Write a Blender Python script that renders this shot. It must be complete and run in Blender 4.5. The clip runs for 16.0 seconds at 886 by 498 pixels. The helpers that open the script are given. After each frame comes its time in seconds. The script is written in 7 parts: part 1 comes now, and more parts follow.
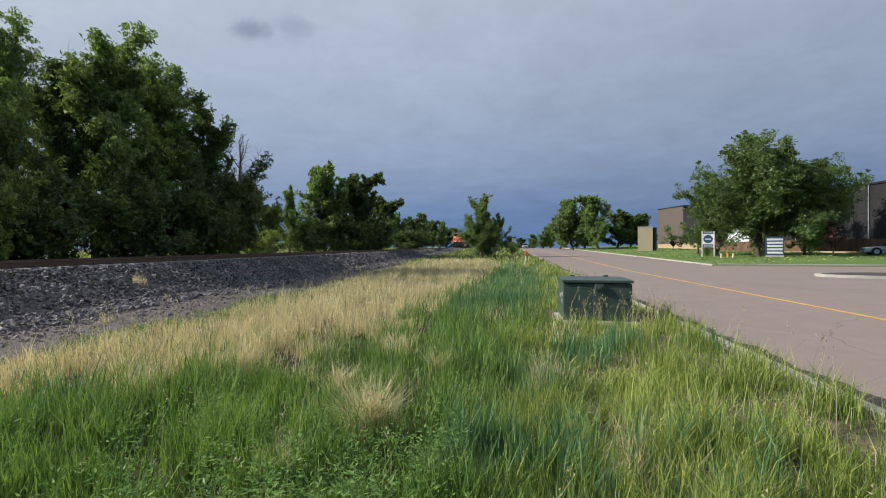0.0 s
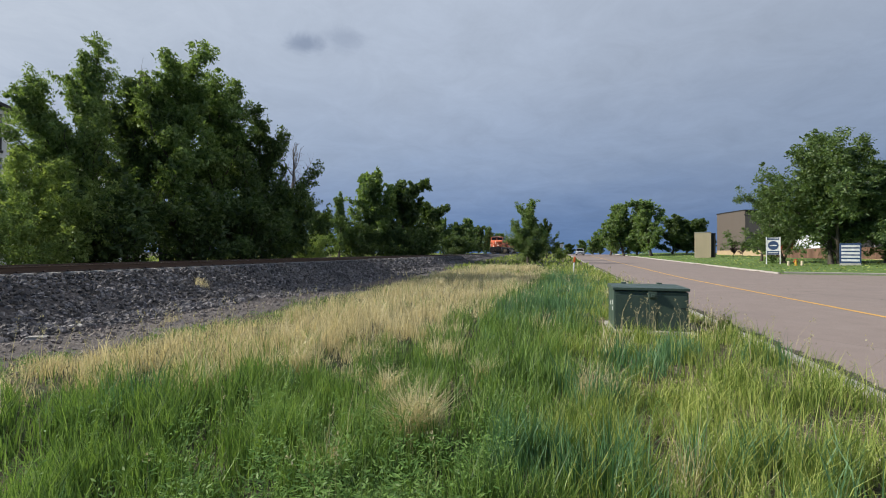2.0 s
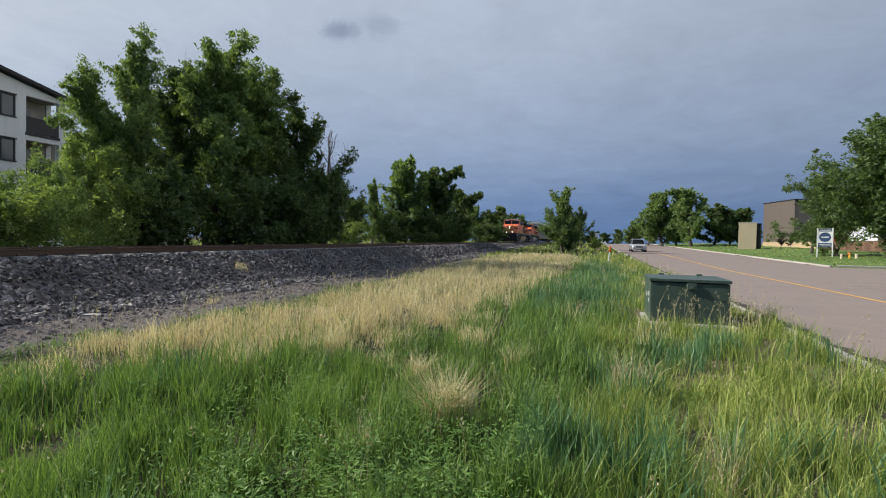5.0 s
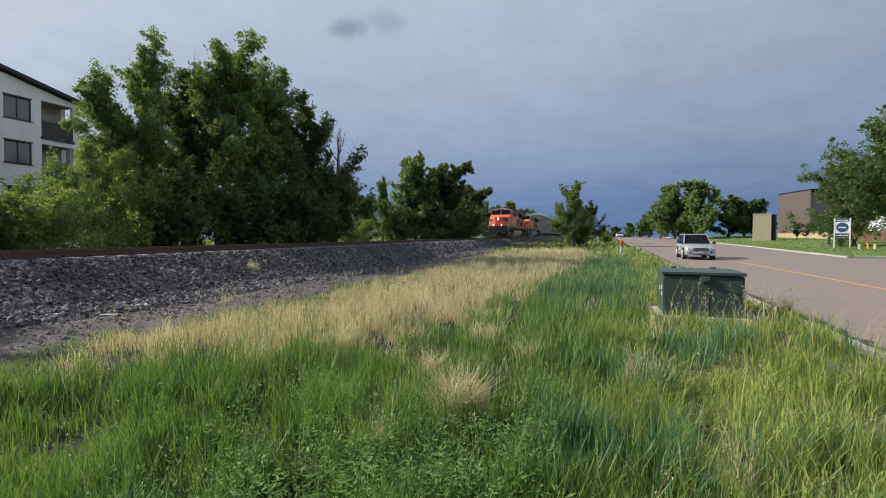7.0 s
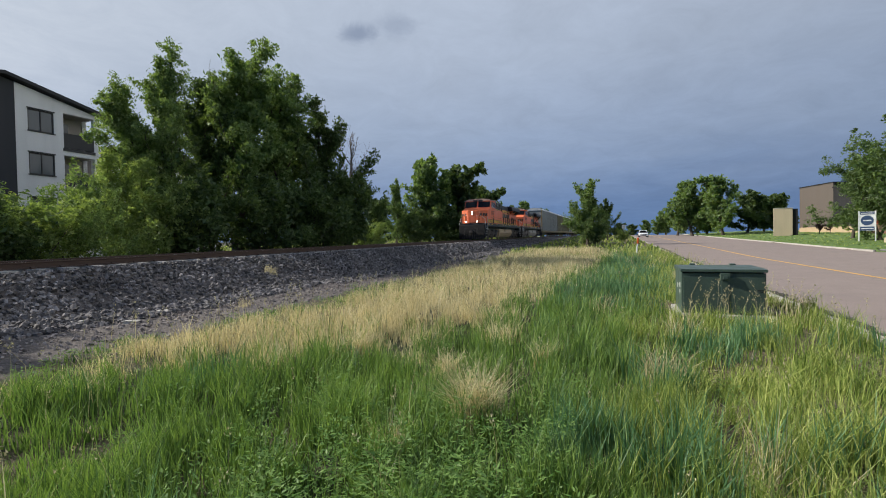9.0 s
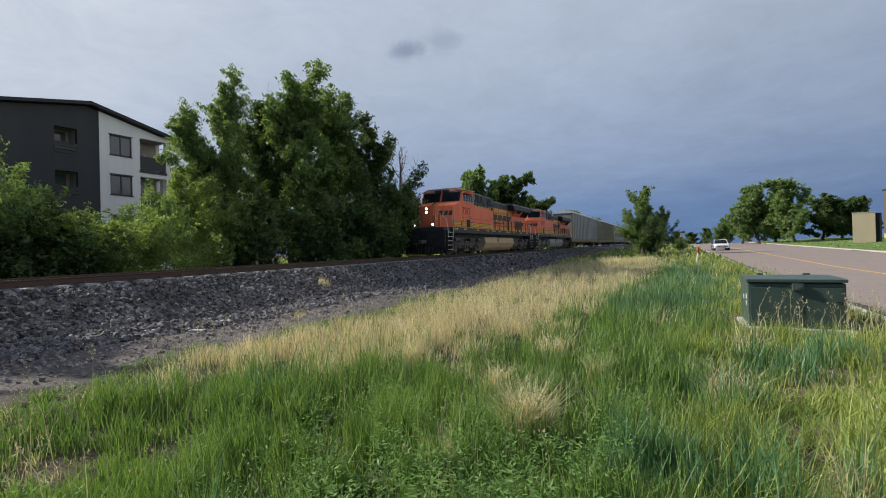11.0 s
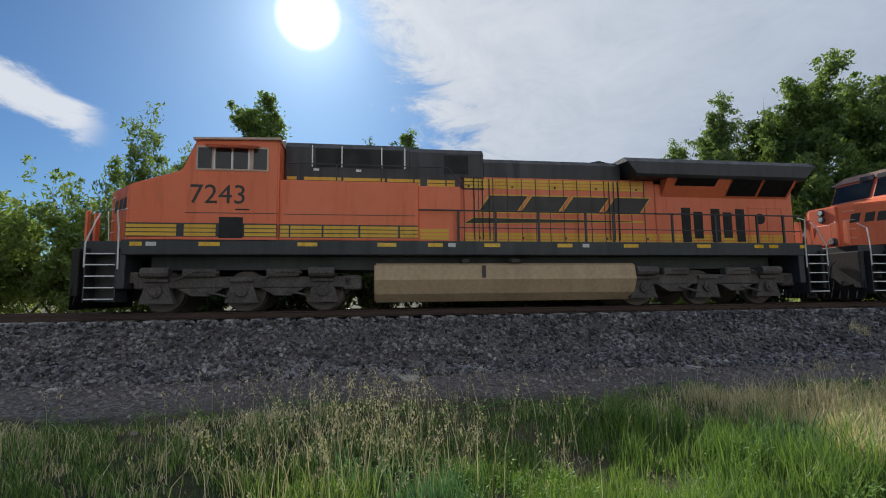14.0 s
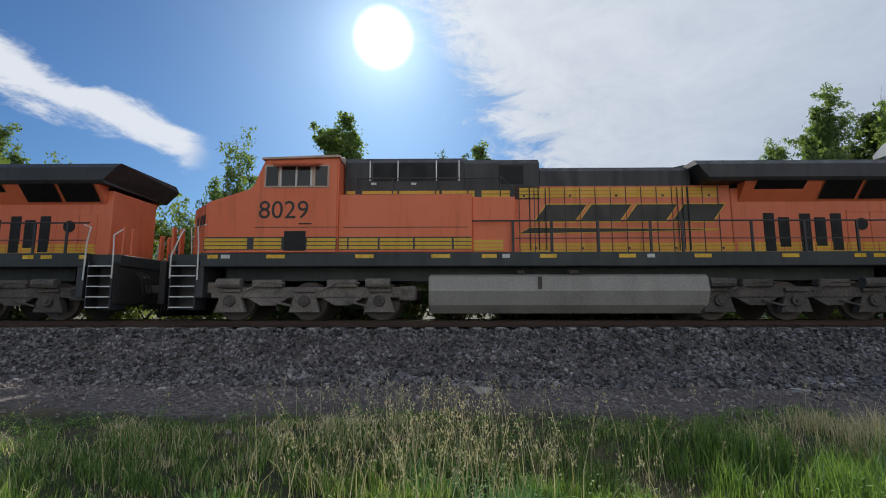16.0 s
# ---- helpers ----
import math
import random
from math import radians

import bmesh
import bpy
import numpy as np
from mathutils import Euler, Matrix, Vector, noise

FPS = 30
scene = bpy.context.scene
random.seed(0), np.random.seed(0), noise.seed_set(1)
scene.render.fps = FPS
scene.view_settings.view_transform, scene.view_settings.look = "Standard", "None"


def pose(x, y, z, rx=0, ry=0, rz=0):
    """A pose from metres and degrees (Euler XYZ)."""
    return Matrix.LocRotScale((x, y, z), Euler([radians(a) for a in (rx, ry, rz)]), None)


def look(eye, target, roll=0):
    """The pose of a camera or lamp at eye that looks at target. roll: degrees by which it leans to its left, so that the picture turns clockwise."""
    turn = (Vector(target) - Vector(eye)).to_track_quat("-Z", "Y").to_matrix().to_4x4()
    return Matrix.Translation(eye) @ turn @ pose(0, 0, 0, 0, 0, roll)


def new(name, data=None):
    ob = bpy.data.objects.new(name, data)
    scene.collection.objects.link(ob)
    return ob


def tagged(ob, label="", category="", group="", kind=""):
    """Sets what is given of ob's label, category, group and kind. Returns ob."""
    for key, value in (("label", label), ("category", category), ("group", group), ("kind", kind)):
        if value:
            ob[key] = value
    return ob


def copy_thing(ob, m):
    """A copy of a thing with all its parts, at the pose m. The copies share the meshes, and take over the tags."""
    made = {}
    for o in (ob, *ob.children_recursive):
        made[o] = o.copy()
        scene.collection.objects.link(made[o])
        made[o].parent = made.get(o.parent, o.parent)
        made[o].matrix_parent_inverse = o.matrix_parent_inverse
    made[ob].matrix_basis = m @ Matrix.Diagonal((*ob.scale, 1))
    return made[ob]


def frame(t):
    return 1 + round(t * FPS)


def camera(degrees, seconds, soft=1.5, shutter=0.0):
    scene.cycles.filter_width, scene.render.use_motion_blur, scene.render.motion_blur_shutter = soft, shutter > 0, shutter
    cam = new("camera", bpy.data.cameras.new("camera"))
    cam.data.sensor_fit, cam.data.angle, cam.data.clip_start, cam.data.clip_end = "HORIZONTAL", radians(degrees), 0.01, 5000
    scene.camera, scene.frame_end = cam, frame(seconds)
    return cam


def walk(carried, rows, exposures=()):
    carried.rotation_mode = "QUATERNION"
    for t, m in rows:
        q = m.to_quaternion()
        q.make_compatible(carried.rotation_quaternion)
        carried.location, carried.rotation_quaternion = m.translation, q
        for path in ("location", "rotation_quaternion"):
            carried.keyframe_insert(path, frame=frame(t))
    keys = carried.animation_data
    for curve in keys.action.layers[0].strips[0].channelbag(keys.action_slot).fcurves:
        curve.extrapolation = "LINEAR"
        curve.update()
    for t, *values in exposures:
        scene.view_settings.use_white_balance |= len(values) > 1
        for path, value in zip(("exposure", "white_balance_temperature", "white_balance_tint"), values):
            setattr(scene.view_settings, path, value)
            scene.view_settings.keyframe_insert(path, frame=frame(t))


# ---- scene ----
cam = camera(87.96, 16.0, soft=1.0)
EYE = (0.0, 0.0, 1.6)
# seconds, yaw, pitch, roll in degrees; the camera turns on one spot
PATH = [
    (0.0, 0.00, 0.00, 0.00),
    (0.5, 0.65, -0.23, 0.25),
    (1.0, 1.53, 0.03, 0.31),
    (1.5, 3.57, 0.78, -0.16),
    (2.0, 5.73, 0.67, -0.29),
    (2.5, 7.34, 0.27, 0.01),
    (3.0, 7.95, 0.01, 0.05),
    (3.5, 8.04, -0.20, -0.33),
    (4.0, 8.62, -0.36, -0.86),
    (4.5, 9.30, -0.67, -1.09),
    (7.0, 10.99, -1.42, -0.17),
    (7.5, 11.35, -1.45, 0.27),
    (8.0, 11.65, -1.43, 0.58),
    (8.5, 12.21, -1.35, 0.81),
    (10.8, 17.53, 0.07, 1.49),
    (11.0, 18.79, 0.31, 1.55),
    (11.5, 22.55, 1.06, 1.54),
    (12.0, 27.86, 2.15, 1.73),
    (12.5, 37.68, 3.98, 1.88),
    (13.0, 50.11, 5.28, 1.90),
    (13.5, 64.27, 5.80, 1.23),
    (14.0, 75.21, 5.65, 0.30),
    (14.5, 80.09, 5.89, -0.11),
    (15.0, 81.31, 6.07, -0.21),
    (15.5, 81.74, 6.46, 0.11),
    (16.0, 84.23, 7.04, -0.28),
]
walk(cam, [(t, pose(*EYE, 90 + p, r, y)) for t, y, p, r in PATH],
     exposures=[(0.0, 0.07), (12.3, 0.08), (13.4, -0.07), (14.2, 0.04), (16.0, 0.10)])

# ---------------------------------------------------------------- light
SUN_YAW, SUN_UP = 92.3, 31.4
SUN_DIR = Vector((-math.sin(radians(SUN_YAW)) * math.cos(radians(SUN_UP)),
                  math.cos(radians(SUN_YAW)) * math.cos(radians(SUN_UP)), math.sin(radians(SUN_UP))))
sun_data = bpy.data.lights.new("sun", "SUN")
sun_data.energy, sun_data.angle, sun_data.color = 5.0, radians(0.6), (1.0, 0.93, 0.82)
sun = new("sun", sun_data)
sun.matrix_world = look((-60, 0, 60), Vector((-60, 0, 60)) - SUN_DIR)
scene.view_settings.exposure = 0.0


class Nodes:
    """Short-hand for building node trees."""

    def __init__(self, tree):
        self.t = tree
        tree.nodes.clear()

    def n(self, kind, **inputs):
        node = self.t.nodes.new(kind)
        for k, v in inputs.items():
            key = int(k[1:]) if k[0] == "i" and k[1:].isdigit() else k.replace("_", " ")
            self.put(node, key, v)
        return node

    def put(self, node, key, v):
        if isinstance(v, bpy.types.Node):
            v = v.outputs[0]
        if isinstance(v, bpy.types.NodeSocket):
            self.t.links.new(v, node.inputs[key])
        else:
            if isinstance(v, tuple) and len(v) == 3 and node.inputs[key].type == "RGBA":
                v = (*v, 1)
            node.inputs[key].default_value = v

    def math(self, op, a, b=0.0, clamp=False):
        m = self.n("ShaderNodeMath", i0=a, i1=b)
        m.operation, m.use_clamp = op, clamp
        return m.outputs[0]

    def vmath(self, op, a, b=(0, 0, 0)):
        m = self.n("ShaderNodeVectorMath", i0=a, i1=b)
        m.operation = op
        return m.outputs["Value"] if op == "DOT_PRODUCT" else m.outputs[0]

    def mix(self, f, a, b, mode="MIX"):
        m = self.t.nodes.new("ShaderNodeMix")
        m.data_type, m.blend_type = "RGBA", mode
        self.put(m, 0, f), self.put(m, 6, a), self.put(m, 7, b)
        return m.outputs[2]

    def ramp(self, f, *stops):
        r = self.n("ShaderNodeValToRGB", i0=f)
        e = r.color_ramp.elements
        while len(e) < len(stops):
            e.new(0.5)
        for el, (p, c) in zip(e, stops):
            el.position = p
            el.color = (*c, 1) if isinstance(c, tuple) else (c, c, c, 1)
        return r.outputs[0]

    def noise(self, vec, scale, detail=4.0, rough=0.55, dist=0.0):
        return self.n("ShaderNodeTexNoise", Vector=vec, Scale=scale, Detail=detail, Roughness=rough, Distortion=dist).outputs[0]

    def span(self, v, a, b, lo=0.0, hi=1.0, smooth=True):
        m = self.n("ShaderNodeMapRange", i0=v, i1=a, i2=b, i3=lo, i4=hi)
        m.interpolation_type = "SMOOTHSTEP" if smooth else "LINEAR"
        return m.outputs[0]


def build_world():
    world = bpy.data.worlds.new("sky")
    scene.world = world
    world.use_nodes = True
    k = Nodes(world.node_tree)
    d = k.n("ShaderNodeTexCoord").outputs["Generated"]
    sep = k.n("ShaderNodeSeparateXYZ", i0=d)
    up = k.math("MAXIMUM", sep.outputs[2], 0.0)
    sky = k.t.nodes.new("ShaderNodeTexSky")
    sky.sky_type, sky.sun_disc = "NISHITA", False
    sky.sun_elevation, sky.sun_rotation = radians(SUN_UP), radians(-SUN_YAW)
    sky.air_density, sky.dust_density, sky.ozone_density = 1.0, 0.6, 1.6
    blue = k.mix(1.0, sky, (0.029, 0.049, 0.073), "MULTIPLY")
    # cloud coordinates: the view direction laid on a flat layer
    flat = k.n("ShaderNodeCombineXYZ",
               i0=k.math("DIVIDE", sep.outputs[0], k.math("ADD", up, 0.16)),
               i1=k.math("DIVIDE", sep.outputs[1], k.math("ADD", up, 0.16)), i2=0.0)
    n1 = k.noise(flat, 0.9, 8, 0.6, 0.6)
    n2 = k.noise(flat, 3.6, 12, 0.70, 0.5)
    n3 = k.noise(flat, 0.45, 3, 0.5)
    toward = k.vmath("DOT_PRODUCT", d, tuple(SUN_DIR))
    near = k.math("MAXIMUM", toward, 0.0)
    # the storm deck fills the sky north of a ragged edge
    edge = k.vmath("DOT_PRODUCT", d, (0.401, 0.770, 0.494))
    edge = k.math("ADD", edge, k.math("MULTIPLY", k.math("SUBTRACT", n2, 0.5), 0.42))
    edge = k.math("ADD", edge, k.math("MULTIPLY", k.math("SUBTRACT", n1, 0.5), 0.25))
    deck = k.span(edge, -0.03, 0.07)
    height = k.math("ADD", sep.outputs[2], k.math("MULTIPLY", k.math("SUBTRACT", n1, 0.5), 0.10))
    tone = k.ramp(height, (0.0, (0.115, 0.205, 0.40)), (0.075, (0.150, 0.235, 0.415)), (0.20, (0.280, 0.360, 0.51)),
                  (0.36, (0.375, 0.445, 0.57)), (0.55, (0.45, 0.515, 0.63)), (1.0, (0.43, 0.48, 0.57)))
    shade = k.math("ADD", 0.72, k.math("MULTIPLY", n2, 0.38))
    shade = k.math("ADD", shade, k.math("MULTIPLY", n3, 0.18))
    tone = k.vmath("MULTIPLY", tone, shade)
    lit = k.math("POWER", near, 4.5)
    lit = k.math("MULTIPLY", lit, k.math("ADD", -0.15, k.math("MULTIPLY", n2, 1.9)))
    tone = k.mix(k.math("MULTIPLY", k.math("MAXIMUM", lit, 0.0), 0.95, True), tone, (0.76, 0.79, 0.83))
    tone = k.mix(k.math("MULTIPLY", k.math("POWER", near, 1.4), 0.38, True), tone, (0.56, 0.62, 0.70))
    # opposite the sun, unseen bright cloud added to fill the train's shaded side
    away = k.vmath("DOT_PRODUCT", d, (math.sin(radians(SUN_YAW)), -math.cos(radians(SUN_YAW)), 0.0))
    tone = k.vmath("MULTIPLY", tone, k.span(away, -0.1, 0.6, 1.0, 0.86))
    tone = k.mix(k.span(away, 0.70, 0.97), tone, k.vmath("MULTIPLY", (0.98, 0.96, 0.93), shade))
    # two small dark scraps under the deck
    for c, sz, dark in (((-0.3535, 0.844, 0.4035), 0.021, 0.62), ((-0.282, 0.8645, 0.416), 0.024, 0.30)):
        off = k.vmath("SUBTRACT", d, c)
        off = k.n("ShaderNodeMapping", Vector=off, Rotation=(0.0, radians(38), 0.0), Scale=(0.75, 1.0, 1.7)).outputs[0]
        dist = k.vmath("LENGTH", off)
        dist = [m for m in k.t.nodes if m.bl_idname == "ShaderNodeVectorMath"][-1].outputs["Value"]
        dist = k.math("ADD", dist, k.math("MULTIPLY", k.math("SUBTRACT", n2, 0.5), 0.07))
        tone = k.mix(k.span(dist, sz * 0.1, sz * 1.9, dark, 0.0), tone, (0.17, 0.22, 0.33))
    # fair-weather strip of cloud in the clear part
    strip = k.vmath("DOT_PRODUCT", d, (0.1071, 0.4194, 0.9015))
    along = k.vmath("DOT_PRODUCT", d, (0.5478, -0.7816, 0.2985))
    n4 = k.noise(flat, 1.7, 8, 0.62, 0.3)
    thick = k.math("MULTIPLY", k.span(along, -0.16, 0.10, 0.0, 1.0), k.span(along, 0.34, 0.14, 0.0, 1.0))
    band = k.math("ABSOLUTE", k.math("ADD", strip, k.math("MULTIPLY", k.math("SUBTRACT", n4, 0.5), 0.13)))
    band = k.math("ADD", band, k.math("MULTIPLY", k.math("SUBTRACT", n2, 0.5), 0.09))
    puff = k.math("MULTIPLY", k.span(band, 0.010, 0.042, 1.0, 0.0), k.span(thick, 0.02, 0.25))
    haze = k.math("ADD", k.math("MULTIPLY", k.math("POWER", near, 24.0), 0.09), k.math("MULTIPLY", k.math("POWER", near, 260.0), 0.55))
    clear = k.mix(k.math("MULTIPLY", puff, 0.92), blue, (0.74, 0.77, 0.82))
    col = k.mix(deck, clear, tone)
    col = k.vmath("ADD", col, k.vmath("MULTIPLY", k.n("ShaderNodeCombineXYZ", i0=haze, i1=haze, i2=haze), (0.62, 0.66, 0.74)))
    # glare round the sun itself
    disc = k.math("MULTIPLY", k.span(toward, math.cos(radians(3.7)), math.cos(radians(1.2))), 1.5)
    col = k.vmath("ADD", col, k.n("ShaderNodeCombineXYZ", i0=disc, i1=disc, i2=disc))
    bg = k.n("ShaderNodeBackground", Color=col, Strength=1.0)
    k.n("ShaderNodeOutputWorld", Surface=bg)


build_world()

# ---------------------------------------------------------------- materials
def material(name, rough=0.6, metal=0.0):
    m = bpy.data.materials.new(name)
    m.use_nodes = True
    k = Nodes(m.node_tree)
    bsdf = k.n("ShaderNodeBsdfPrincipled", Roughness=rough, Metallic=metal)
    k.n("ShaderNodeOutputMaterial", Surface=bsdf)
    return m, k, bsdf


def surface(name, base, dark=None, light=None, scale=3.0, fine=40.0, rough=0.6, metal=0.0, bump=0.2, depth=0.01,
            island=0.0, streak=False, rough_var=0.15, world=True):
    """A painted, stone or earthen surface: stains at one scale, grain at another, fine relief."""
    m, k, b = material(name, rough, metal)
    tc = k.n("ShaderNodeTexCoord")
    pos = k.n("ShaderNodeNewGeometry").outputs["Position"] if world else tc.outputs["Object"]
    dark = dark or tuple(c * 0.62 for c in base)
    light = light or tuple(min(1.0, c * 1.3 + 0.01) for c in base)
    p2 = k.vmath("MULTIPLY", pos, (1, 1, 0.12)) if streak else pos
    big = k.noise(p2, scale, 6, 0.6, 0.3)
    small = k.noise(pos, fine, 4, 0.6)
    col = k.ramp(big, (0.30, dark), (0.5, base), (0.72, light))
    col = k.mix(0.45, col, k.ramp(small, (0.3, dark), (0.5, base), (0.7, light)))
    if island:
        r = k.n("ShaderNodeObjectInfo").outputs["Random"]
        r2 = k.n("ShaderNodeNewGeometry").outputs["Random Per Island"]
        v = k.math("ADD", 1.0 - island, k.math("MULTIPLY", k.math("FRACT", k.math("ADD", r, r2)), island * 2))
        col = k.vmath("MULTIPLY", col, v)
    k.put(b, "Base Color", col)
    k.put(b, "Roughness", k.span(big, 0.3, 0.7, max(0.05, rough - rough_var), min(1, rough + rough_var)))
    if bump:
        bp = k.n("ShaderNodeBump", Strength=bump, Distance=depth, Height=k.math("ADD", small, k.math("MULTIPLY", big, 0.5)))
        k.put(b, "Normal", bp)
    return m


def leafy(name, a, b_col, c_col, through_col, amount=0.45, gloss=0.08, scale=0.35, own=0.7, patch=0.45):
    """Thin green matter: reflects and lets light through; each blade has a tint of its own."""
    m = bpy.data.materials.new(name)
    m.use_nodes = True
    k = Nodes(m.node_tree)
    geo = k.n("ShaderNodeNewGeometry")
    r = geo.outputs["Random Per Island"]
    big = k.noise(geo.outputs["Position"], scale, 3, 0.5)
    f = k.math("ADD", k.math("MULTIPLY", r, own), k.math("MULTIPLY", k.math("SUBTRACT", big, 0.5), patch))
    f = k.math("ADD", f, 0.575 - own * 0.5)
    col = k.ramp(f, (0.22, a), (0.55, b_col), (0.9, c_col))
    tr = k.mix(0.5, k.mix(1.0, col, (1.5, 1.5, 1.0), "MULTIPLY"), through_col)
    d = k.n("ShaderNodeBsdfDiffuse", Color=col)
    t = k.n("ShaderNodeBsdfTranslucent", Color=tr)
    g = k.n("ShaderNodeBsdfGlossy", Color=(0.9, 0.95, 0.9), Roughness=0.55)
    s = k.n("ShaderNodeMixShader", i0=amount, i1=d, i2=t)
    s = k.n("ShaderNodeMixShader", i0=gloss, i1=s, i2=g)
    k.n("ShaderNodeOutputMaterial", Surface=s)
    return m


def glow(name, col, strength):
    m = bpy.data.materials.new(name)
    m.use_nodes = True
    k = Nodes(m.node_tree)
    e = k.n("ShaderNodeEmission", Color=col, Strength=strength)
    k.n("ShaderNodeOutputMaterial", Surface=e)
    return m


def glass_mat(name, tint, rough=0.04):
    m, k, b = material(name, rough)
    k.put(b, "Base Color", tint)
    k.put(b, "Specular IOR Level", 0.45)
    return m


M = {}
M["leaf_dark"] = leafy("leaf_dark", (0.022, 0.042, 0.015), (0.052, 0.092, 0.028), (0.108, 0.160, 0.046), (0.220, 0.340, 0.050), 0.30, 0.035)
M["leaf_mid"] = leafy("leaf_mid", (0.042, 0.080, 0.028), (0.108, 0.178, 0.056), (0.215, 0.300, 0.105), (0.370, 0.530, 0.080), 0.38, 0.035)
M["leaf_elm"] = leafy("leaf_elm", (0.030, 0.058, 0.020), (0.070, 0.122, 0.036), (0.140, 0.208, 0.064), (0.290, 0.420, 0.065), 0.32, 0.035)
M["leaf_bright"] = leafy("leaf_bright", (0.060, 0.104, 0.032), (0.145, 0.222, 0.064), (0.265, 0.340, 0.115), (0.450, 0.580, 0.080), 0.42, 0.035)
M["leaf_grey"] = leafy("leaf_grey", (0.036, 0.066, 0.028), (0.080, 0.126, 0.054), (0.142, 0.196, 0.092), (0.240, 0.350, 0.095), 0.36, 0.035)
M["leaf_red"] = leafy("leaf_red", (0.035, 0.015, 0.018), (0.06, 0.022, 0.026), (0.09, 0.04, 0.04), (0.16, 0.04, 0.05), 0.4, 0.05)
M["bark"] = surface("bark", (0.085, 0.070, 0.055), scale=2.0, fine=25, rough=0.9, bump=0.8, depth=0.03, streak=True)
M["deadwood"] = surface("deadwood", (0.16, 0.14, 0.125), scale=2.0, fine=25, rough=0.9, bump=0.5)
M["grass_green"] = leafy("grass_green", (0.026, 0.068, 0.018), (0.112, 0.212, 0.043), (0.255, 0.365, 0.092), (0.260, 0.430, 0.065), 0.30, 0.045, 0.8, 0.95, 1.0)
M["grass_lime"] = leafy("grass_lime", (0.070, 0.130, 0.032), (0.220, 0.305, 0.066), (0.430, 0.475, 0.150), (0.400, 0.500, 0.090), 0.30, 0.02, 0.8, 0.95, 1.0)
M["grass_blue"] = leafy("grass_blue", (0.050, 0.120, 0.055), (0.110, 0.225, 0.105), (0.185, 0.315, 0.155), (0.170, 0.380, 0.120), 0.24, 0.03, 0.8, 0.6, 1.0)
M["grass_dry"] = leafy("grass_dry", (0.360, 0.315, 0.180), (0.650, 0.565, 0.340), (0.870, 0.795, 0.560), (0.610, 0.530, 0.310), 0.30, 0.01, 0.6)
M["weed"] = leafy("weed", (0.058, 0.150, 0.026), (0.125, 0.230, 0.050), (0.215, 0.345, 0.090), (0.260, 0.440, 0.065), 0.32, 0.03, 0.6)
M["ballast"] = surface("ballast", (0.128, 0.121, 0.124), (0.034, 0.032, 0.034), (0.36, 0.34, 0.34), scale=1.2, fine=14, rough=0.85, bump=0.6, depth=0.03, island=0.75)
M["concrete"] = surface("concrete", (0.44, 0.42, 0.385), scale=2.2, fine=60, rough=0.85, bump=0.3, depth=0.005, island=0.12)
M["concrete_tie"] = surface("concrete_tie", (0.40, 0.385, 0.36), scale=3, fine=50, rough=0.85, bump=0.3, depth=0.005, island=0.2)
M["rail_steel"] = surface("rail_steel", (0.085, 0.055, 0.042), scale=3, fine=60, rough=0.7, metal=0.3, bump=0.2, depth=0.003)
M["rail_top"] = surface("rail_top", (0.55, 0.54, 0.53), scale=3, fine=60, rough=0.25, metal=1.0, bump=0.05, depth=0.001)
M["kerb"] = surface("kerb", (0.42, 0.395, 0.355), scale=1.5, fine=40, rough=0.85, bump=0.3, depth=0.006, island=0.1)
M["kerb_side"] = surface("kerb_side", (0.20, 0.185, 0.17), scale=1.5, fine=40, rough=0.85, bump=0.3, depth=0.006)
M["yellow_paint"] = surface("yellow_paint", (0.72, 0.42, 0.10), scale=2.0, fine=25, rough=0.75, bump=0.1)
M["gravel"] = surface("gravel", (0.23, 0.20, 0.19), (0.115, 0.10, 0.095), (0.37, 0.34, 0.325), scale=1.2, fine=14, rough=0.9, bump=0.5, depth=0.02, island=0.35)
M["gutter_brown"] = surface("gutter_brown", (0.050, 0.041, 0.033), (0.022, 0.018, 0.015), (0.11, 0.09, 0.07), scale=3.0, fine=30, rough=0.95, bump=0.6, depth=0.02)
M["seed"] = leafy("seed", (0.30, 0.26, 0.15), (0.46, 0.42, 0.26), (0.62, 0.57, 0.40), (0.46, 0.42, 0.25), 0.2, 0.0, 0.6)

# ---------------------------------------------------------------- the lie of the land
# the track: a straight past the camera that bends gently to the right far off
TRK_HEAD, TRK_DIST, TRK_BEND, TRK_S0 = radians(6.585), 13.73, 0.000197, 5.1
TD = np.array([math.sin(TRK_HEAD), math.cos(TRK_HEAD)])
TN = np.array([-TD[1], TD[0]])
RAIL_Z, RAIL_GRADE = 1.19, 0.0058
# the road: near kerb through RC along RD, RM points across it
RC, RD, RM = np.array([3.95, 4.2]), np.array([0.158, 0.98744]), np.array([0.98744, -0.158])
ROAD_W, ROAD_BEND = 12.8, 0.028


def track_at(s):
    """Place of the track's centre at rail height, and its heading (radians to the right of +y), s metres along it."""
    l = max(0.0, s - TRK_S0)
    a = TRK_BEND * l
    p = TN * TRK_DIST + TD * min(s, TRK_S0)
    if l > 0:
        p = p + TD * math.sin(a) / TRK_BEND - TN * (1 - math.cos(a)) / TRK_BEND
    return Vector((p[0], p[1], RAIL_Z + RAIL_GRADE * s)), TRK_HEAD + a


def by_track(s, e, z=0.0):
    """A point e metres to the camera's side of the track's centre."""
    p, h = track_at(s)
    return Vector((p.x + math.cos(h) * e, p.y - math.sin(h) * e, p.z + z))


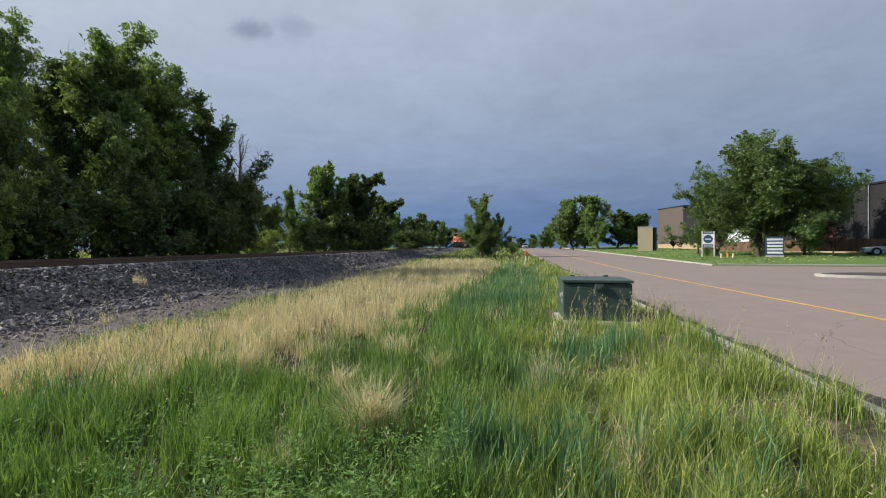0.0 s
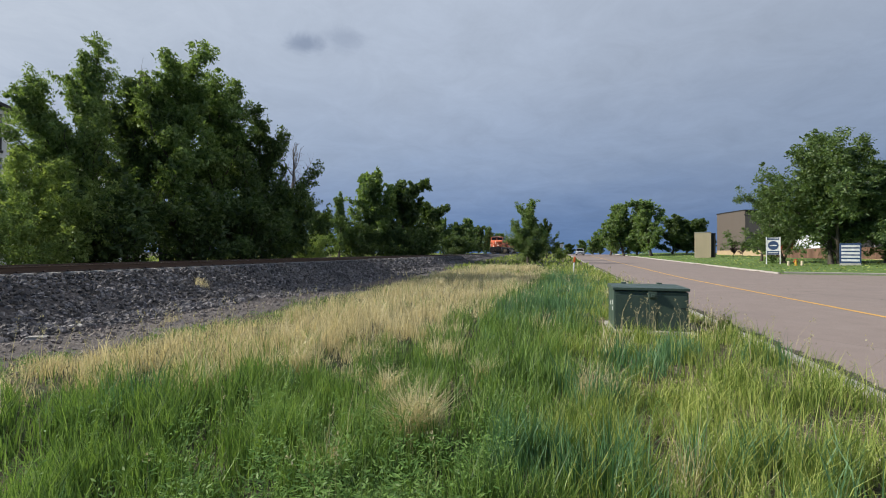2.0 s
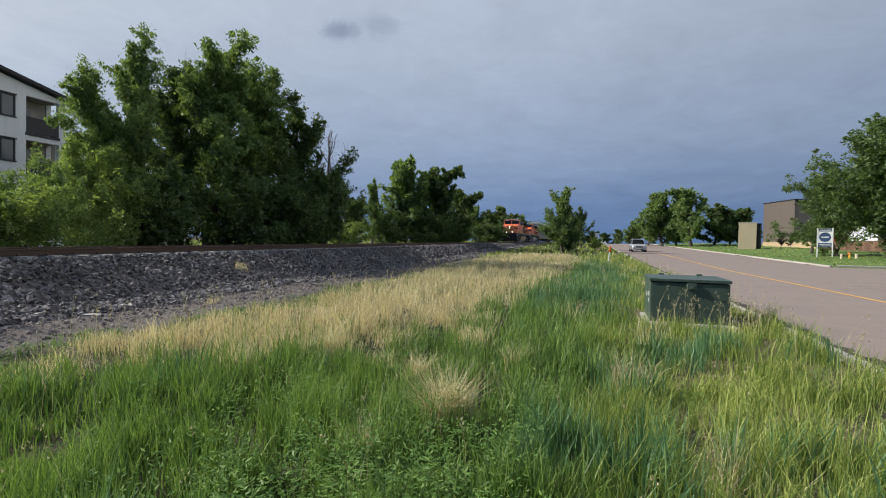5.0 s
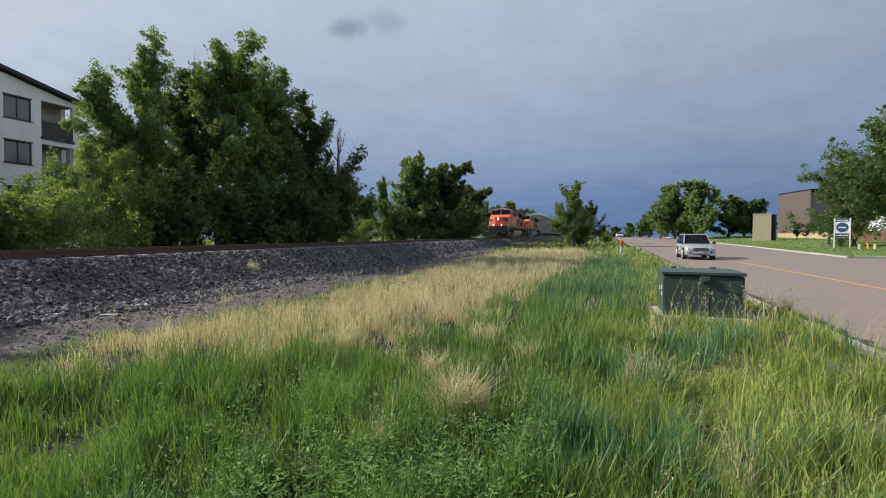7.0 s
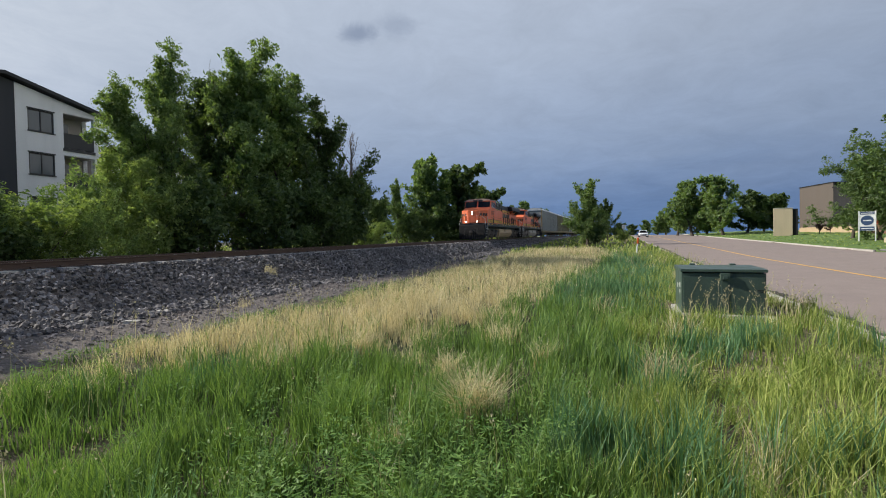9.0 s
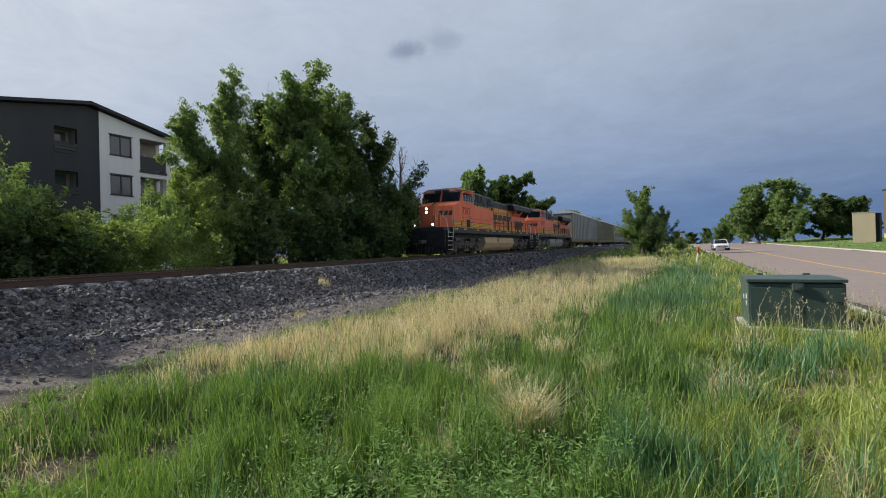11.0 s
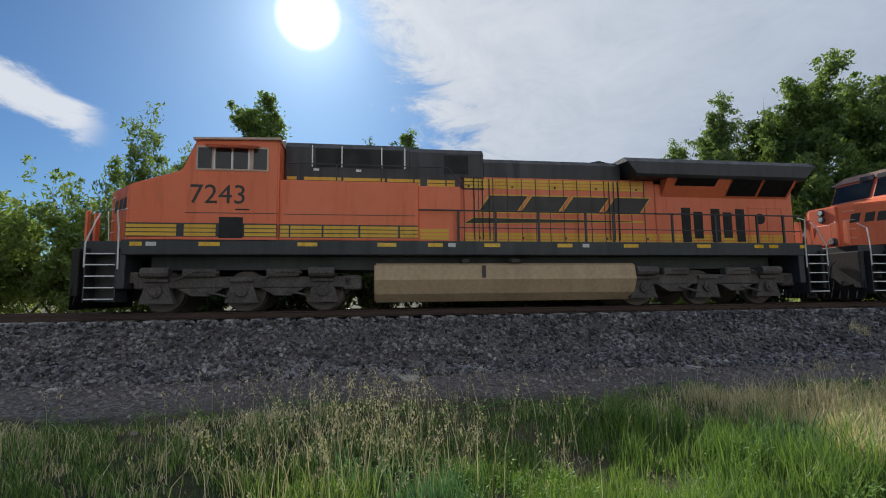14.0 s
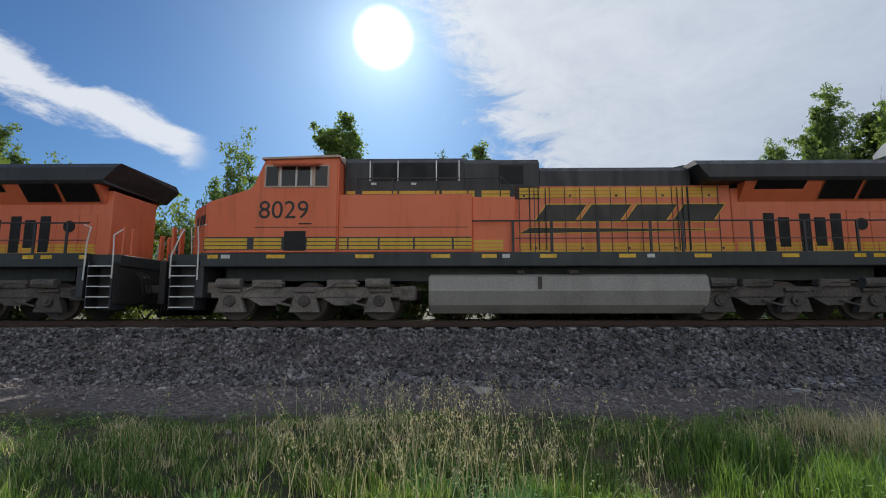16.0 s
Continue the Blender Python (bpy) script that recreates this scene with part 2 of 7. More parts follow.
def along_track(x, y):
    """The inverse of by_track, for arrays: metres along and metres to the camera's side."""
    s = x * TD[0] + y * TD[1]
    q = x * TN[0] + y * TN[1]
    l = np.maximum(0.0, s - TRK_S0)
    return s, TRK_DIST - 0.5 * TRK_BEND * l * l - q


def road_shift(l):
    """How far the road has bent to the left, l metres along it."""
    l = np.asarray(l, float) - 40.0
    return ROAD_BEND * 0.5 * (np.sqrt(l * l + 150.0) + l)


def road_pt(l, w):
    p = RC + RD * l + RM * (w - float(road_shift(l)))
    return Vector((p[0], p[1], float(base_height(p[0], p[1]))))


def along_road(x, y):
    l = (x - RC[0]) * RD[0] + (y - RC[1]) * RD[1]
    return l, (x - RC[0]) * RM[0] + (y - RC[1]) * RM[1] + road_shift(l)


def wave(x, y, f, ph=0.0):
    return (np.sin(x * f + 1.3 * np.sin(y * f * 0.7 + ph) + ph) + np.sin(y * f * 1.13 + 1.7 * np.sin(x * f * 0.61 + ph * 2))) * 0.5


def smooth(v, a, b):
    t = np.clip((v - a) / (b - a), 0, 1)
    return t * t * (3 - 2 * t)


def base_height(x, y):
    """Broad form of the ground: level near the camera, rising slowly to the north."""
    t = np.clip(y - 28.0, 0, None)
    rise = np.minimum(0.0175 * (np.sqrt(t * t + 60.0) - 7.75), 1.75)
    fall = 0.012 * np.clip(y - 128.0, 0, 160)
    return 0.14 + np.maximum(rise, 0) - fall


def grass_edge(s):
    """Distance of the grass's ragged border from the track's centre."""
    s = np.asarray(s, float)
    return 7.45 - 0.055 * np.clip(s - 2, 0, 55) + 0.35 * np.sin(s * 0.9) + 0.25 * np.sin(s * 2.3 + 1)


def ground_height(x, y):
    x, y = np.asarray(x, float), np.asarray(y, float)
    b = base_height(x, y)
    s, e = along_track(x, y)
    l, w = along_road(x, y)
    top = RAIL_Z + RAIL_GRADE * s - 0.255
    verge = b + 0.05 * wave(x, y, 0.9) + 0.03 * wave(x, y, 2.3, 1.0)
    fade = smooth(w, -0.2, -1.6)
    z = b + (verge - b) * fade
    # the far side of the track lies higher
    z = np.where(e < 0, np.maximum(z, top - 0.55 + 0.06 * wave(x, y, 0.7)), z)
    ae = np.abs(e)
    bank = top - np.maximum(0, ae - 1.75) / 2.1
    bank = bank + 0.04 * wave(x, y, 2.2, 2.0) * smooth(ae, 1.9, 2.6)
    bank = bank + (0.07 * wave(s * 0.35, e * 2.2, 1.7, 0.4) + 0.05 * wave(s, e, 2.9, 1.4)) * smooth(ae, 2.3, 3.2)
    z = np.where(ae < 6, np.maximum(z, bank), z)
    near = (np.abs(s) < 400)
    z = np.where((ae < 1.75) & near, top, z)
    # across the road: kerb height up, lawn rising a little
    z = np.where(w > 0, b, z)
    z = np.where((w > -0.02) & (w < ROAD_W + 0.15), b - 0.06, z)
    z = np.where((w > ROAD_W) & (l > 18.2) & (l < 36.2) & (w < 45), b - 0.06, z)
    z = np.where((w > ROAD_W + 0.15) & ~((l > 18.2) & (l < 36.2) & (w < 45)), b + 0.14 + 0.45 * smooth(w, ROAD_W + 1, ROAD_W + 16), z)
    return z


def gz(x, y):
    return float(ground_height(np.array([x]), np.array([y]))[0])


def np_mesh(name, verts, faces, mats, index=None, smooth_shade=False):
    me = bpy.data.meshes.new(name)
    verts = np.asarray(verts, np.float32)
    faces = np.asarray(faces, np.int32)
    n, c = faces.shape
    me.vertices.add(len(verts))
    me.vertices.foreach_set("co", verts.ravel())
    me.loops.add(n * c)
    me.loops.foreach_set("vertex_index", faces.ravel())
    me.polygons.add(n)
    me.polygons.foreach_set("loop_start", np.arange(0, n * c, c, dtype=np.int32))
    for m in mats:
        me.materials.append(m)
    if index is not None:
        me.polygons.foreach_set("material_index", np.asarray(index, np.int32))
    me.polygons.foreach_set("use_smooth", np.full(n, smooth_shade))
    me.update(calc_edges=True)
    return me


def ground_material():
    """Soil, short grass and gravel, laid out by the distance from the track and the road."""
    m, k, b = material("ground_earth", 0.95)
    pos = k.n("ShaderNodeNewGeometry").outputs["Position"]
    q = k.vmath("DOT_PRODUCT", pos, (TN[0], TN[1], 0.0))
    s = k.vmath("DOT_PRODUCT", pos, (TD[0], TD[1], 0.0))
    l = k.math("MAXIMUM", k.math("SUBTRACT", s, TRK_S0), 0.0)
    e = k.math("SUBTRACT", k.math("SUBTRACT", TRK_DIST, k.math("MULTIPLY", k.math("MULTIPLY", l, l), 0.5 * TRK_BEND)), q)
    n1, n2, n3 = k.noise(pos, 0.35, 5), k.noise(pos, 2.4, 6, 0.62), k.noise(pos, 22, 5, 0.65)
    grass = k.ramp(n2, (0.28, (0.018, 0.024, 0.009)), (0.5, (0.034, 0.042, 0.015)), (0.75, (0.070, 0.064, 0.032)))
    grass = k.mix(0.4, grass, k.ramp(n3, (0.3, (0.014, 0.020, 0.007)), (0.7, (0.055, 0.066, 0.022))))
    dry = k.ramp(n3, (0.3, (0.06, 0.046, 0.026)), (0.7, (0.17, 0.135, 0.078)))
    grass = k.mix(k.span(n1, 0.45, 0.62, 0.0, 0.7), grass, dry)
    vor = k.n("ShaderNodeTexVoronoi", Vector=pos, Scale=26.0).outputs["Color"]
    g = k.n("ShaderNodeSeparateColor", i0=vor).outputs[0]
    gravel = k.ramp(k.math("ADD", k.math("MULTIPLY", g, 0.6), k.math("MULTIPLY", n3, 0.5)), (0.2, (0.045, 0.039, 0.038)), (0.55, (0.130, 0.113, 0.108)), (0.9, (0.29, 0.265, 0.25)))
    dirt = k.ramp(n2, (0.3, (0.048, 0.041, 0.038)), (0.7, (0.118, 0.101, 0.094)))
    gravel = k.mix(k.span(n1, 0.4, 0.6, 0.15, 0.55), gravel, dirt)
    en = k.math("ADD", k.math("ABSOLUTE", e), k.math("MULTIPLY", k.math("SUBTRACT", n2, 0.5), 1.6))
    wide = k.math("SUBTRACT", 7.3, k.math("MULTIPLY", k.math("MINIMUM", l, 55.0), 0.052))
    f = k.span(k.math("SUBTRACT", en, wide), -0.35, 0.35)
    col = k.mix(f, gravel, grass)
    # thatch and bare soil at the road's side of the verge
    rel = k.vmath("SUBTRACT", pos, (RC[0], RC[1], 0.0))
    rl = k.math("SUBTRACT", k.vmath("DOT_PRODUCT", rel, (RD[0], RD[1], 0.0)), 40.0)
    bend = k.math("MULTIPLY", k.math("ADD", k.math("SQRT", k.math("ADD", k.math("MULTIPLY", rl, rl), 150.0)), rl), ROAD_BEND * 0.5)
    rw = k.math("ADD", k.vmath("DOT_PRODUCT", rel, (RM[0], RM[1], 0.0)), bend)
    soil = k.ramp(k.math("ADD", k.math("MULTIPLY", n3, 0.7), k.math("MULTIPLY", n2, 0.3)), (0.3, (0.035, 0.027, 0.019)), (0.5, (0.15, 0.115, 0.075)), (0.66, (0.42, 0.345, 0.235)))
    col = k.mix(k.math("MULTIPLY", k.span(rw, -3.6, -1.9), k.span(n2, 0.38, 0.55, 0.35, 0.95)), col, soil)
    # the mown lawn across the road
    lawn = k.ramp(n2, (0.3, (0.085, 0.165, 0.030)), (0.5, (0.125, 0.215, 0.045)), (0.75, (0.19, 0.25, 0.075)))
    lawn = k.mix(0.45, lawn, k.ramp(n3, (0.3, (0.06, 0.12, 0.022)), (0.7, (0.18, 0.27, 0.06))))
    col = k.mix(k.span(rw, ROAD_W, ROAD_W + 0.3), col, lawn)
    k.put(b, "Base Color", col)
    k.put(b, "Normal", k.n("ShaderNodeBump", Strength=0.7, Distance=0.05, Height=k.math("ADD", n3, k.math("MULTIPLY", g, 0.4))))
    return m


M["ground"] = ground_material()


def axis_steps(lo, hi, fine, grow):
    """Grid lines, close near zero and wider outward."""
    out, v, st = [0.0], 0.0, fine
    while v < hi:
        v += st
        out.append(v)
        if v > 30:
            st *= grow
    v, st = 0.0, fine
    while v > lo:
        v -= st
        out.insert(0, v)
        if v < -30:
            st *= grow
    return np.array(out)


def build_ground():
    xs, ys = axis_steps(-3500, 3500, 0.36, 1.12), axis_steps(-3500, 3500, 0.45, 1.10)
    # lines follow the track's direction, so that the bank's edges stay straight
    E, S = np.meshgrid(xs, ys)
    px = TD[0] * S - TN[0] * E
    py = TD[1] * S - TN[1] * E
    z = ground_height(px, py)
    far = smooth(np.hypot(px, py), 300, 900)
    z = z * (1 - far) + 1.5 * far
    v = np.stack([px.ravel(), py.ravel(), z.ravel()], 1)
    nx = len(xs)
    a = (np.arange(len(ys) - 1)[:, None] * nx + np.arange(nx - 1)[None]).ravel()
    f = np.stack([a, a + 1, a + nx + 1, a + nx], 1)
    ob = new("ground", np_mesh("ground", v, f, [M["ground"]], smooth_shade=True))
    tagged(ob, "grassy verge and gravel beside the railway", "ground", kind="structure")


build_ground()


def strip_along(p0, d, m, w0, w1, length, z_add, step=2.0, start=0.0):
    """A strip on the ground along d, between w0 and w1 across."""
    n = int(length / step)
    L = start + np.arange(n + 1) * step
    vs = []
    for w in (w0, w1):
        ww = w - road_shift(L)
        x, y = p0[0] + d[0] * L + m[0] * ww, p0[1] + d[1] * L + m[1] * ww
        vs.append(np.stack([x, y, base_height(x, y) + z_add], 1))
    v = np.concatenate(vs)
    i = np.arange(n)
    return v, np.stack([i, i + n + 1, i + n + 2, i + 1], 1)


def road_material():
    m, k, b = material("road_asphalt", 0.85)
    pos = k.n("ShaderNodeNewGeometry").outputs["Position"]
    n1, n2, n3 = k.noise(pos, 0.25, 5), k.noise(pos, 1.6, 6, 0.6), k.noise(pos, 90, 3, 0.7)
    col = k.ramp(n2, (0.3, (0.235, 0.185, 0.165)), (0.55, (0.285, 0.225, 0.20)), (0.8, (0.33, 0.27, 0.24)))
    col = k.mix(0.5, col, k.ramp(n3, (0.3, (0.17, 0.14, 0.125)), (0.7, (0.36, 0.29, 0.26))))
    col = k.mix(k.span(n1, 0.52, 0.7, 0.0, 0.35), col, (0.20, 0.165, 0.155))
    # sealed cracks
    wav = k.n("ShaderNodeTexVoronoi", Vector=k.vmath("ADD", pos, k.n("ShaderNodeTexNoise", Vector=pos, Scale=0.6).outputs[1]), Scale=0.16)
    wav.feature = "DISTANCE_TO_EDGE"
    col = k.mix(k.span(wav.outputs[0], 0.0, 0.004, 0.4, 0.0), col, (0.07, 0.06, 0.055))
    k.put(b, "Base Color", col)
    k.put(b, "Normal", k.n("ShaderNodeBump", Strength=0.25, Distance=0.006, Height=n3))
    return m


M["road"] = road_material()


def build_road():
    v, f = strip_along(RC, RD, RM, 0.0, ROAD_W, 470, 0.0, 2.0, -200)
    tagged(new("road", np_mesh("road", v, f, [M["road"]])), "reddish grey asphalt road with a yellow centre line", "road", kind="structure")
    v, f = strip_along(RC, RD, RM, ROAD_W, 45, 18, 0.002, 2.0, 18.2)
    tagged(new("driveway", np_mesh("driveway", v, f, [M["road"]])), "asphalt driveway joining the road", "driveway", kind="structure")
    # centre line: one long solid yellow stripe and a second beside it further on
    v, f = strip_along(RC, RD, RM, 4.20, 4.36, 470, 0.006, 2.0, -200)
    tagged(new("road_marking", np_mesh("road_marking", v, f, [M["yellow_paint"]])), "worn solid yellow centre line on the road", "road marking", kind="structure")
    # dark brown strip in the gutter, ragged on the road's side
    rng = np.random.default_rng(41)
    L = np.arange(-25.0, 45.0, 0.12)
    vs, fs = [], []
    for i, l in enumerate(L):
        out = 0.27 + 0.05 * math.sin(l * 3.1) + 0.04 * math.sin(l * 7.7) + rng.uniform(-0.05, 0.05)
        for w, dz in ((0.0, 0.022), (out * 0.6, 0.012), (out, 0.003)):
            x, y = RC + RD * l + RM * (w - float(road_shift(l)))
            vs.append((x, y, base_height(x, y) + dz))
    for i in range(len(L) - 1):
        fs += [(3 * i, 3 * i + 1, 3 * i + 4, 3 * i + 3), (3 * i + 1, 3 * i + 2, 3 * i + 5, 3 * i + 4)]
    tagged(new("gutter_silt", np_mesh("gutter_silt", vs, fs, [M["gutter_brown"]], smooth_shade=True)), "dark brown ragged strip along the gutter", "silt", kind="stuff")
    # concrete edging of the lawn where the driveway turns in
    n, vs, fs = 0, [], []
    for i in range(9):
        w0, w1 = ROAD_W + 0.4 + i * 3.0, ROAD_W + 0.4 + i * 3.0 + 2.99
        for w in (w0, w1):
            for l, dz in ((36.05, -0.2), (36.07, 0.14), (36.12, 0.17), (36.32, 0.17), (36.36, -0.2)):
                x, y = RC + RD * l + RM * (w - float(road_shift(l)))
                vs.append((x, y, base_height(x, y) + dz))
        for j in range(4):
            fs.append((n + j, n + j + 5, n + j + 6, n + j + 1))
        n += 10
    tagged(new("kerb_driveway", np_mesh("kerb_driveway", vs, fs, [M["kerb"]])), "pale concrete kerb between driveway and lawn", "kerb", kind="structure")
    # kerbs: real steps with a gutter face
    for w0, name in ((-0.17, "kerb_near"), (ROAD_W, "kerb_far")):
        n = 0
        vs, fs = [], []
        for i in range(54):
            a = -30 + i * 3.0
            if name == "kerb_far" and 17 < a < 36:
                continue
            for (l0, l1) in ((a + 0.008, a + 2.992),):
                for l in (l0, l1):
                    hk = 0.065 if name == "kerb_near" else 0.13
                    for w, dz in ((w0, -0.2), (w0, hk - 0.01), (w0 + 0.02, hk), (w0 + 0.13, hk), (w0 + 0.16, hk - 0.02), (w0 + 0.17, -0.2)):
                        x, y = RC + RD * l + RM * (w - float(road_shift(l)))
                        vs.append((x, y, base_height(x, y) + dz))
                for j in range(5):
                    fs.append((n + j, n + j + 6, n + j + 7, n + j + 1))
                fs.append((n, n + 1, n + 2, n + 3)), fs.append((n + 6, n + 7, n + 8, n + 9))
                n += 12
        tagged(new(name, np_mesh(name, vs, fs, [M["kerb"]])), "weathered concrete kerb along the road", "kerb", kind="structure")


build_road()


# ---------------------------------------------------------------- helpers for things
def bm_box(bm, x0, x1, y0, y1, z0, z1, bevel=0.0):
    vs = [bm.verts.new((x, y, z)) for x in (x0, x1) for y in (y0, y1) for z in (z0, z1)]
    fs = [bm.faces.new([vs[i] for i in f]) for f in ((0, 1, 3, 2), (4, 6, 7, 5), (0, 4, 5, 1), (2, 3, 7, 6), (0, 2, 6, 4), (1, 5, 7, 3))]
    if bevel:
        es = list({e for f in fs for e in f.edges})
        bmesh.ops.bevel(bm, geom=es, offset=bevel, segments=2, affect="EDGES", profile=0.5)
    return vs


def bm_prism(bm, outline, y0, y1, axis="y"):
    """A closed outline in two axes, pushed along the third."""
    def at(a, b, c):
        return {"y": (a, c, b), "x": (c, a, b), "z": (a, b, c)}[axis]
    lo = [bm.verts.new(at(a, b, y0)) for a, b in outline]
    hi = [bm.verts.new(at(a, b, y1)) for a, b in outline]
    n = len(outline)
    fs = [bm.faces.new(lo), bm.faces.new(hi[::-1])]
    for i in range(n):
        fs.append(bm.faces.new((lo[i], hi[i], hi[(i + 1) % n], lo[(i + 1) % n])))
    bmesh.ops.recalc_face_normals(bm, faces=fs)
    return fs


def bm_tube(bm, pts, r, sides=6):
    """A bent round bar through points; r may be one radius or one for each point."""
    pts = [Vector(p) for p in pts]
    rs = r if isinstance(r, (list, tuple)) else [r] * len(pts)
    rings = []
    for i, p in enumerate(pts):
        d = (pts[min(i + 1, len(pts) - 1)] - pts[max(i - 1, 0)]).normalized()
        a = d.orthogonal().normalized() if abs(d.z) < 0.9 else Vector((1, 0, 0))
        a = (a - d * a.dot(d)).normalized()
        b = d.cross(a)
        rings.append([bm.verts.new(p + (a * math.cos(t) + b * math.sin(t)) * rs[i]) for t in [2 * math.pi * j / sides for j in range(sides)]])
    for q, w in zip(rings, rings[1:]):
        for j in range(sides):
            bm.faces.new((q[j], q[(j + 1) % sides], w[(j + 1) % sides], w[j]))
    bm.faces.new(rings[0][::-1]), bm.faces.new(rings[-1])


def bm_disc(bm, c, axis, r, thick, sides=20, bevel=0.0):
    """A wheel-like drum centred at c."""
    ax = Vector(axis).normalized()
    a = ax.orthogonal().normalized()
    b = ax.cross(a)
    c = Vector(c)
    prof = [(-thick / 2, r - bevel), (-thick / 2 + bevel, r), (thick / 2 - bevel, r), (thick / 2, r - bevel)] if bevel else [(-thick / 2, r), (thick / 2, r)]
    rings = [[bm.verts.new(c + ax * o + (a * math.cos(t) + b * math.sin(t)) * q) for t in [2 * math.pi * j / sides for j in range(sides)]] for o, q in prof]
    for q, w in zip(rings, rings[1:]):
        for j in range(sides):
            bm.faces.new((q[j], q[(j + 1) % sides], w[(j + 1) % sides], w[j]))
    bm.faces.new(rings[0][::-1]), bm.faces.new(rings[-1])


def finish(bm, name, mat, smooth_shade=False):
    me = bpy.data.meshes.new(name)
    bmesh.ops.recalc_face_normals(bm, faces=bm.faces)
    bm.to_mesh(me)
    bm.free()
    me.materials.append(mat)
    if smooth_shade:
        me.polygons.foreach_set("use_smooth", [True] * len(me.polygons))
    return me


def part(name, bm, mat, parent, label="", smooth_shade=False):
    """Links a bmesh, or a mesh, as one part under a thing."""
    me = finish(bm, name, mat, smooth_shade) if isinstance(bm, bmesh.types.BMesh) else bm
    ob = new(name, me)
    ob.parent = parent
    if label:
        tagged(ob, label)
    return ob


def thing(name, label, category, m=None, group=""):
    ob = new(name)
    ob.empty_display_size = 0.2
    if m is not None:
        ob.matrix_basis = m
    return tagged(ob, label, category, group)


# ---------------------------------------------------------------- railway
TIE_GAP = 0.635


def build_track():
    # rails: a real section swept along the line
    sec = [(-0.075, -0.172), (0.075, -0.172), (0.075, -0.155), (0.012, -0.135), (0.012, -0.045), (0.036, -0.035), (0.036, -0.006), (0.028, 0.0), (-0.028, 0.0), (-0.036, -0.006), (-0.036, -0.035), (-0.012, -0.045), (-0.012, -0.135), (-0.075, -0.155)]
    ss = np.concatenate([np.arange(-90, 60, 3.0), np.arange(60, 330, 6.0)])
    clips = []
    for sg in (1, -1):
        bm = bmesh.new()
        bm_prism(bm, [(0.045 * sg, 0.022), (0.085 * sg, 0.05), (0.135 * sg, 0.03), (0.135 * sg, -0.006), (0.078 * sg, -0.006)], -0.045, 0.045, "y")
        clips.append(finish(bm, "rail_clip", M["rail_steel"]))
    for e in (0.755, -0.755):
        v = [by_track(s, e + a, b) for s in ss for a, b in sec]
        n = len(sec)
        f, mi = [], []
        for i in range(len(ss) - 1):
            for j in range(n):
                f.append((i * n + j, i * n + (j + 1) % n, (i + 1) * n + (j + 1) % n, (i + 1) * n + j))
                mi.append(1 if j == 7 else 0)
        rail = new("rail", np_mesh("rail", [tuple(p) for p in v], f, [M["rail_steel"], M["rail_top"]], mi))
        tagged(rail, "rust-brown steel rail with a polished running surface", "rail", "rails of the track")
        # spring clips that hold the foot of the rail to each tie near by
        s = -78.0 + TIE_GAP * 92
        while s < 34:
            p, h = track_at(s)
            for clip_me in clips:
                clip = new("rail_clip", clip_me)
                clip.parent = rail
                clip.matrix_basis = Matrix.Translation(by_track(s, e, -0.172)) @ pose(0, 0, 0, 0, 0, -math.degrees(h))
            s += TIE_GAP
    # concrete ties
    bm = bmesh.new()
    prof = [(-0.14, -0.2), (0.14, -0.2), (0.115, 0.0), (-0.115, 0.0)]
    bm_prism(bm, prof, -1.3, 1.3, "x")
    tie_me = finish(bm, "tie", M["concrete_tie"])
    track = thing("railway_track", "concrete ties bedded in grey ballast", "railway track")
    tagged(track, kind="structure")
    far_v, far_f = [], []
    i = 0
    s = -78.0
    while s < 235:
        p, h = track_at(s)
        if -55 < s < 80:
            ob = new("tie", tie_me)
            ob.parent = track
            ob.matrix_basis = Matrix.Translation((p.x, p.y, p.z - 0.178)) @ pose(0, 0, 0, 0, 0, -math.degrees(h) + random.uniform(-0.6, 0.6))
        else:
            m = Matrix.Translation((p.x, p.y, p.z - 0.178)) @ pose(0, 0, 0, 0, 0, -math.degrees(h))
            n = len(far_v)
            far_v += [tuple(m @ v.co) for v in tie_me.vertices]
            far_f += [tuple(n + q for q in f.vertices) for f in tie_me.polygons if len(f.vertices) == 4]
        s += TIE_GAP
    tagged(part("far_ties", np_mesh("far_ties", far_v, far_f, [M["concrete_tie"]]), None, track), kind="stuff")


build_track()


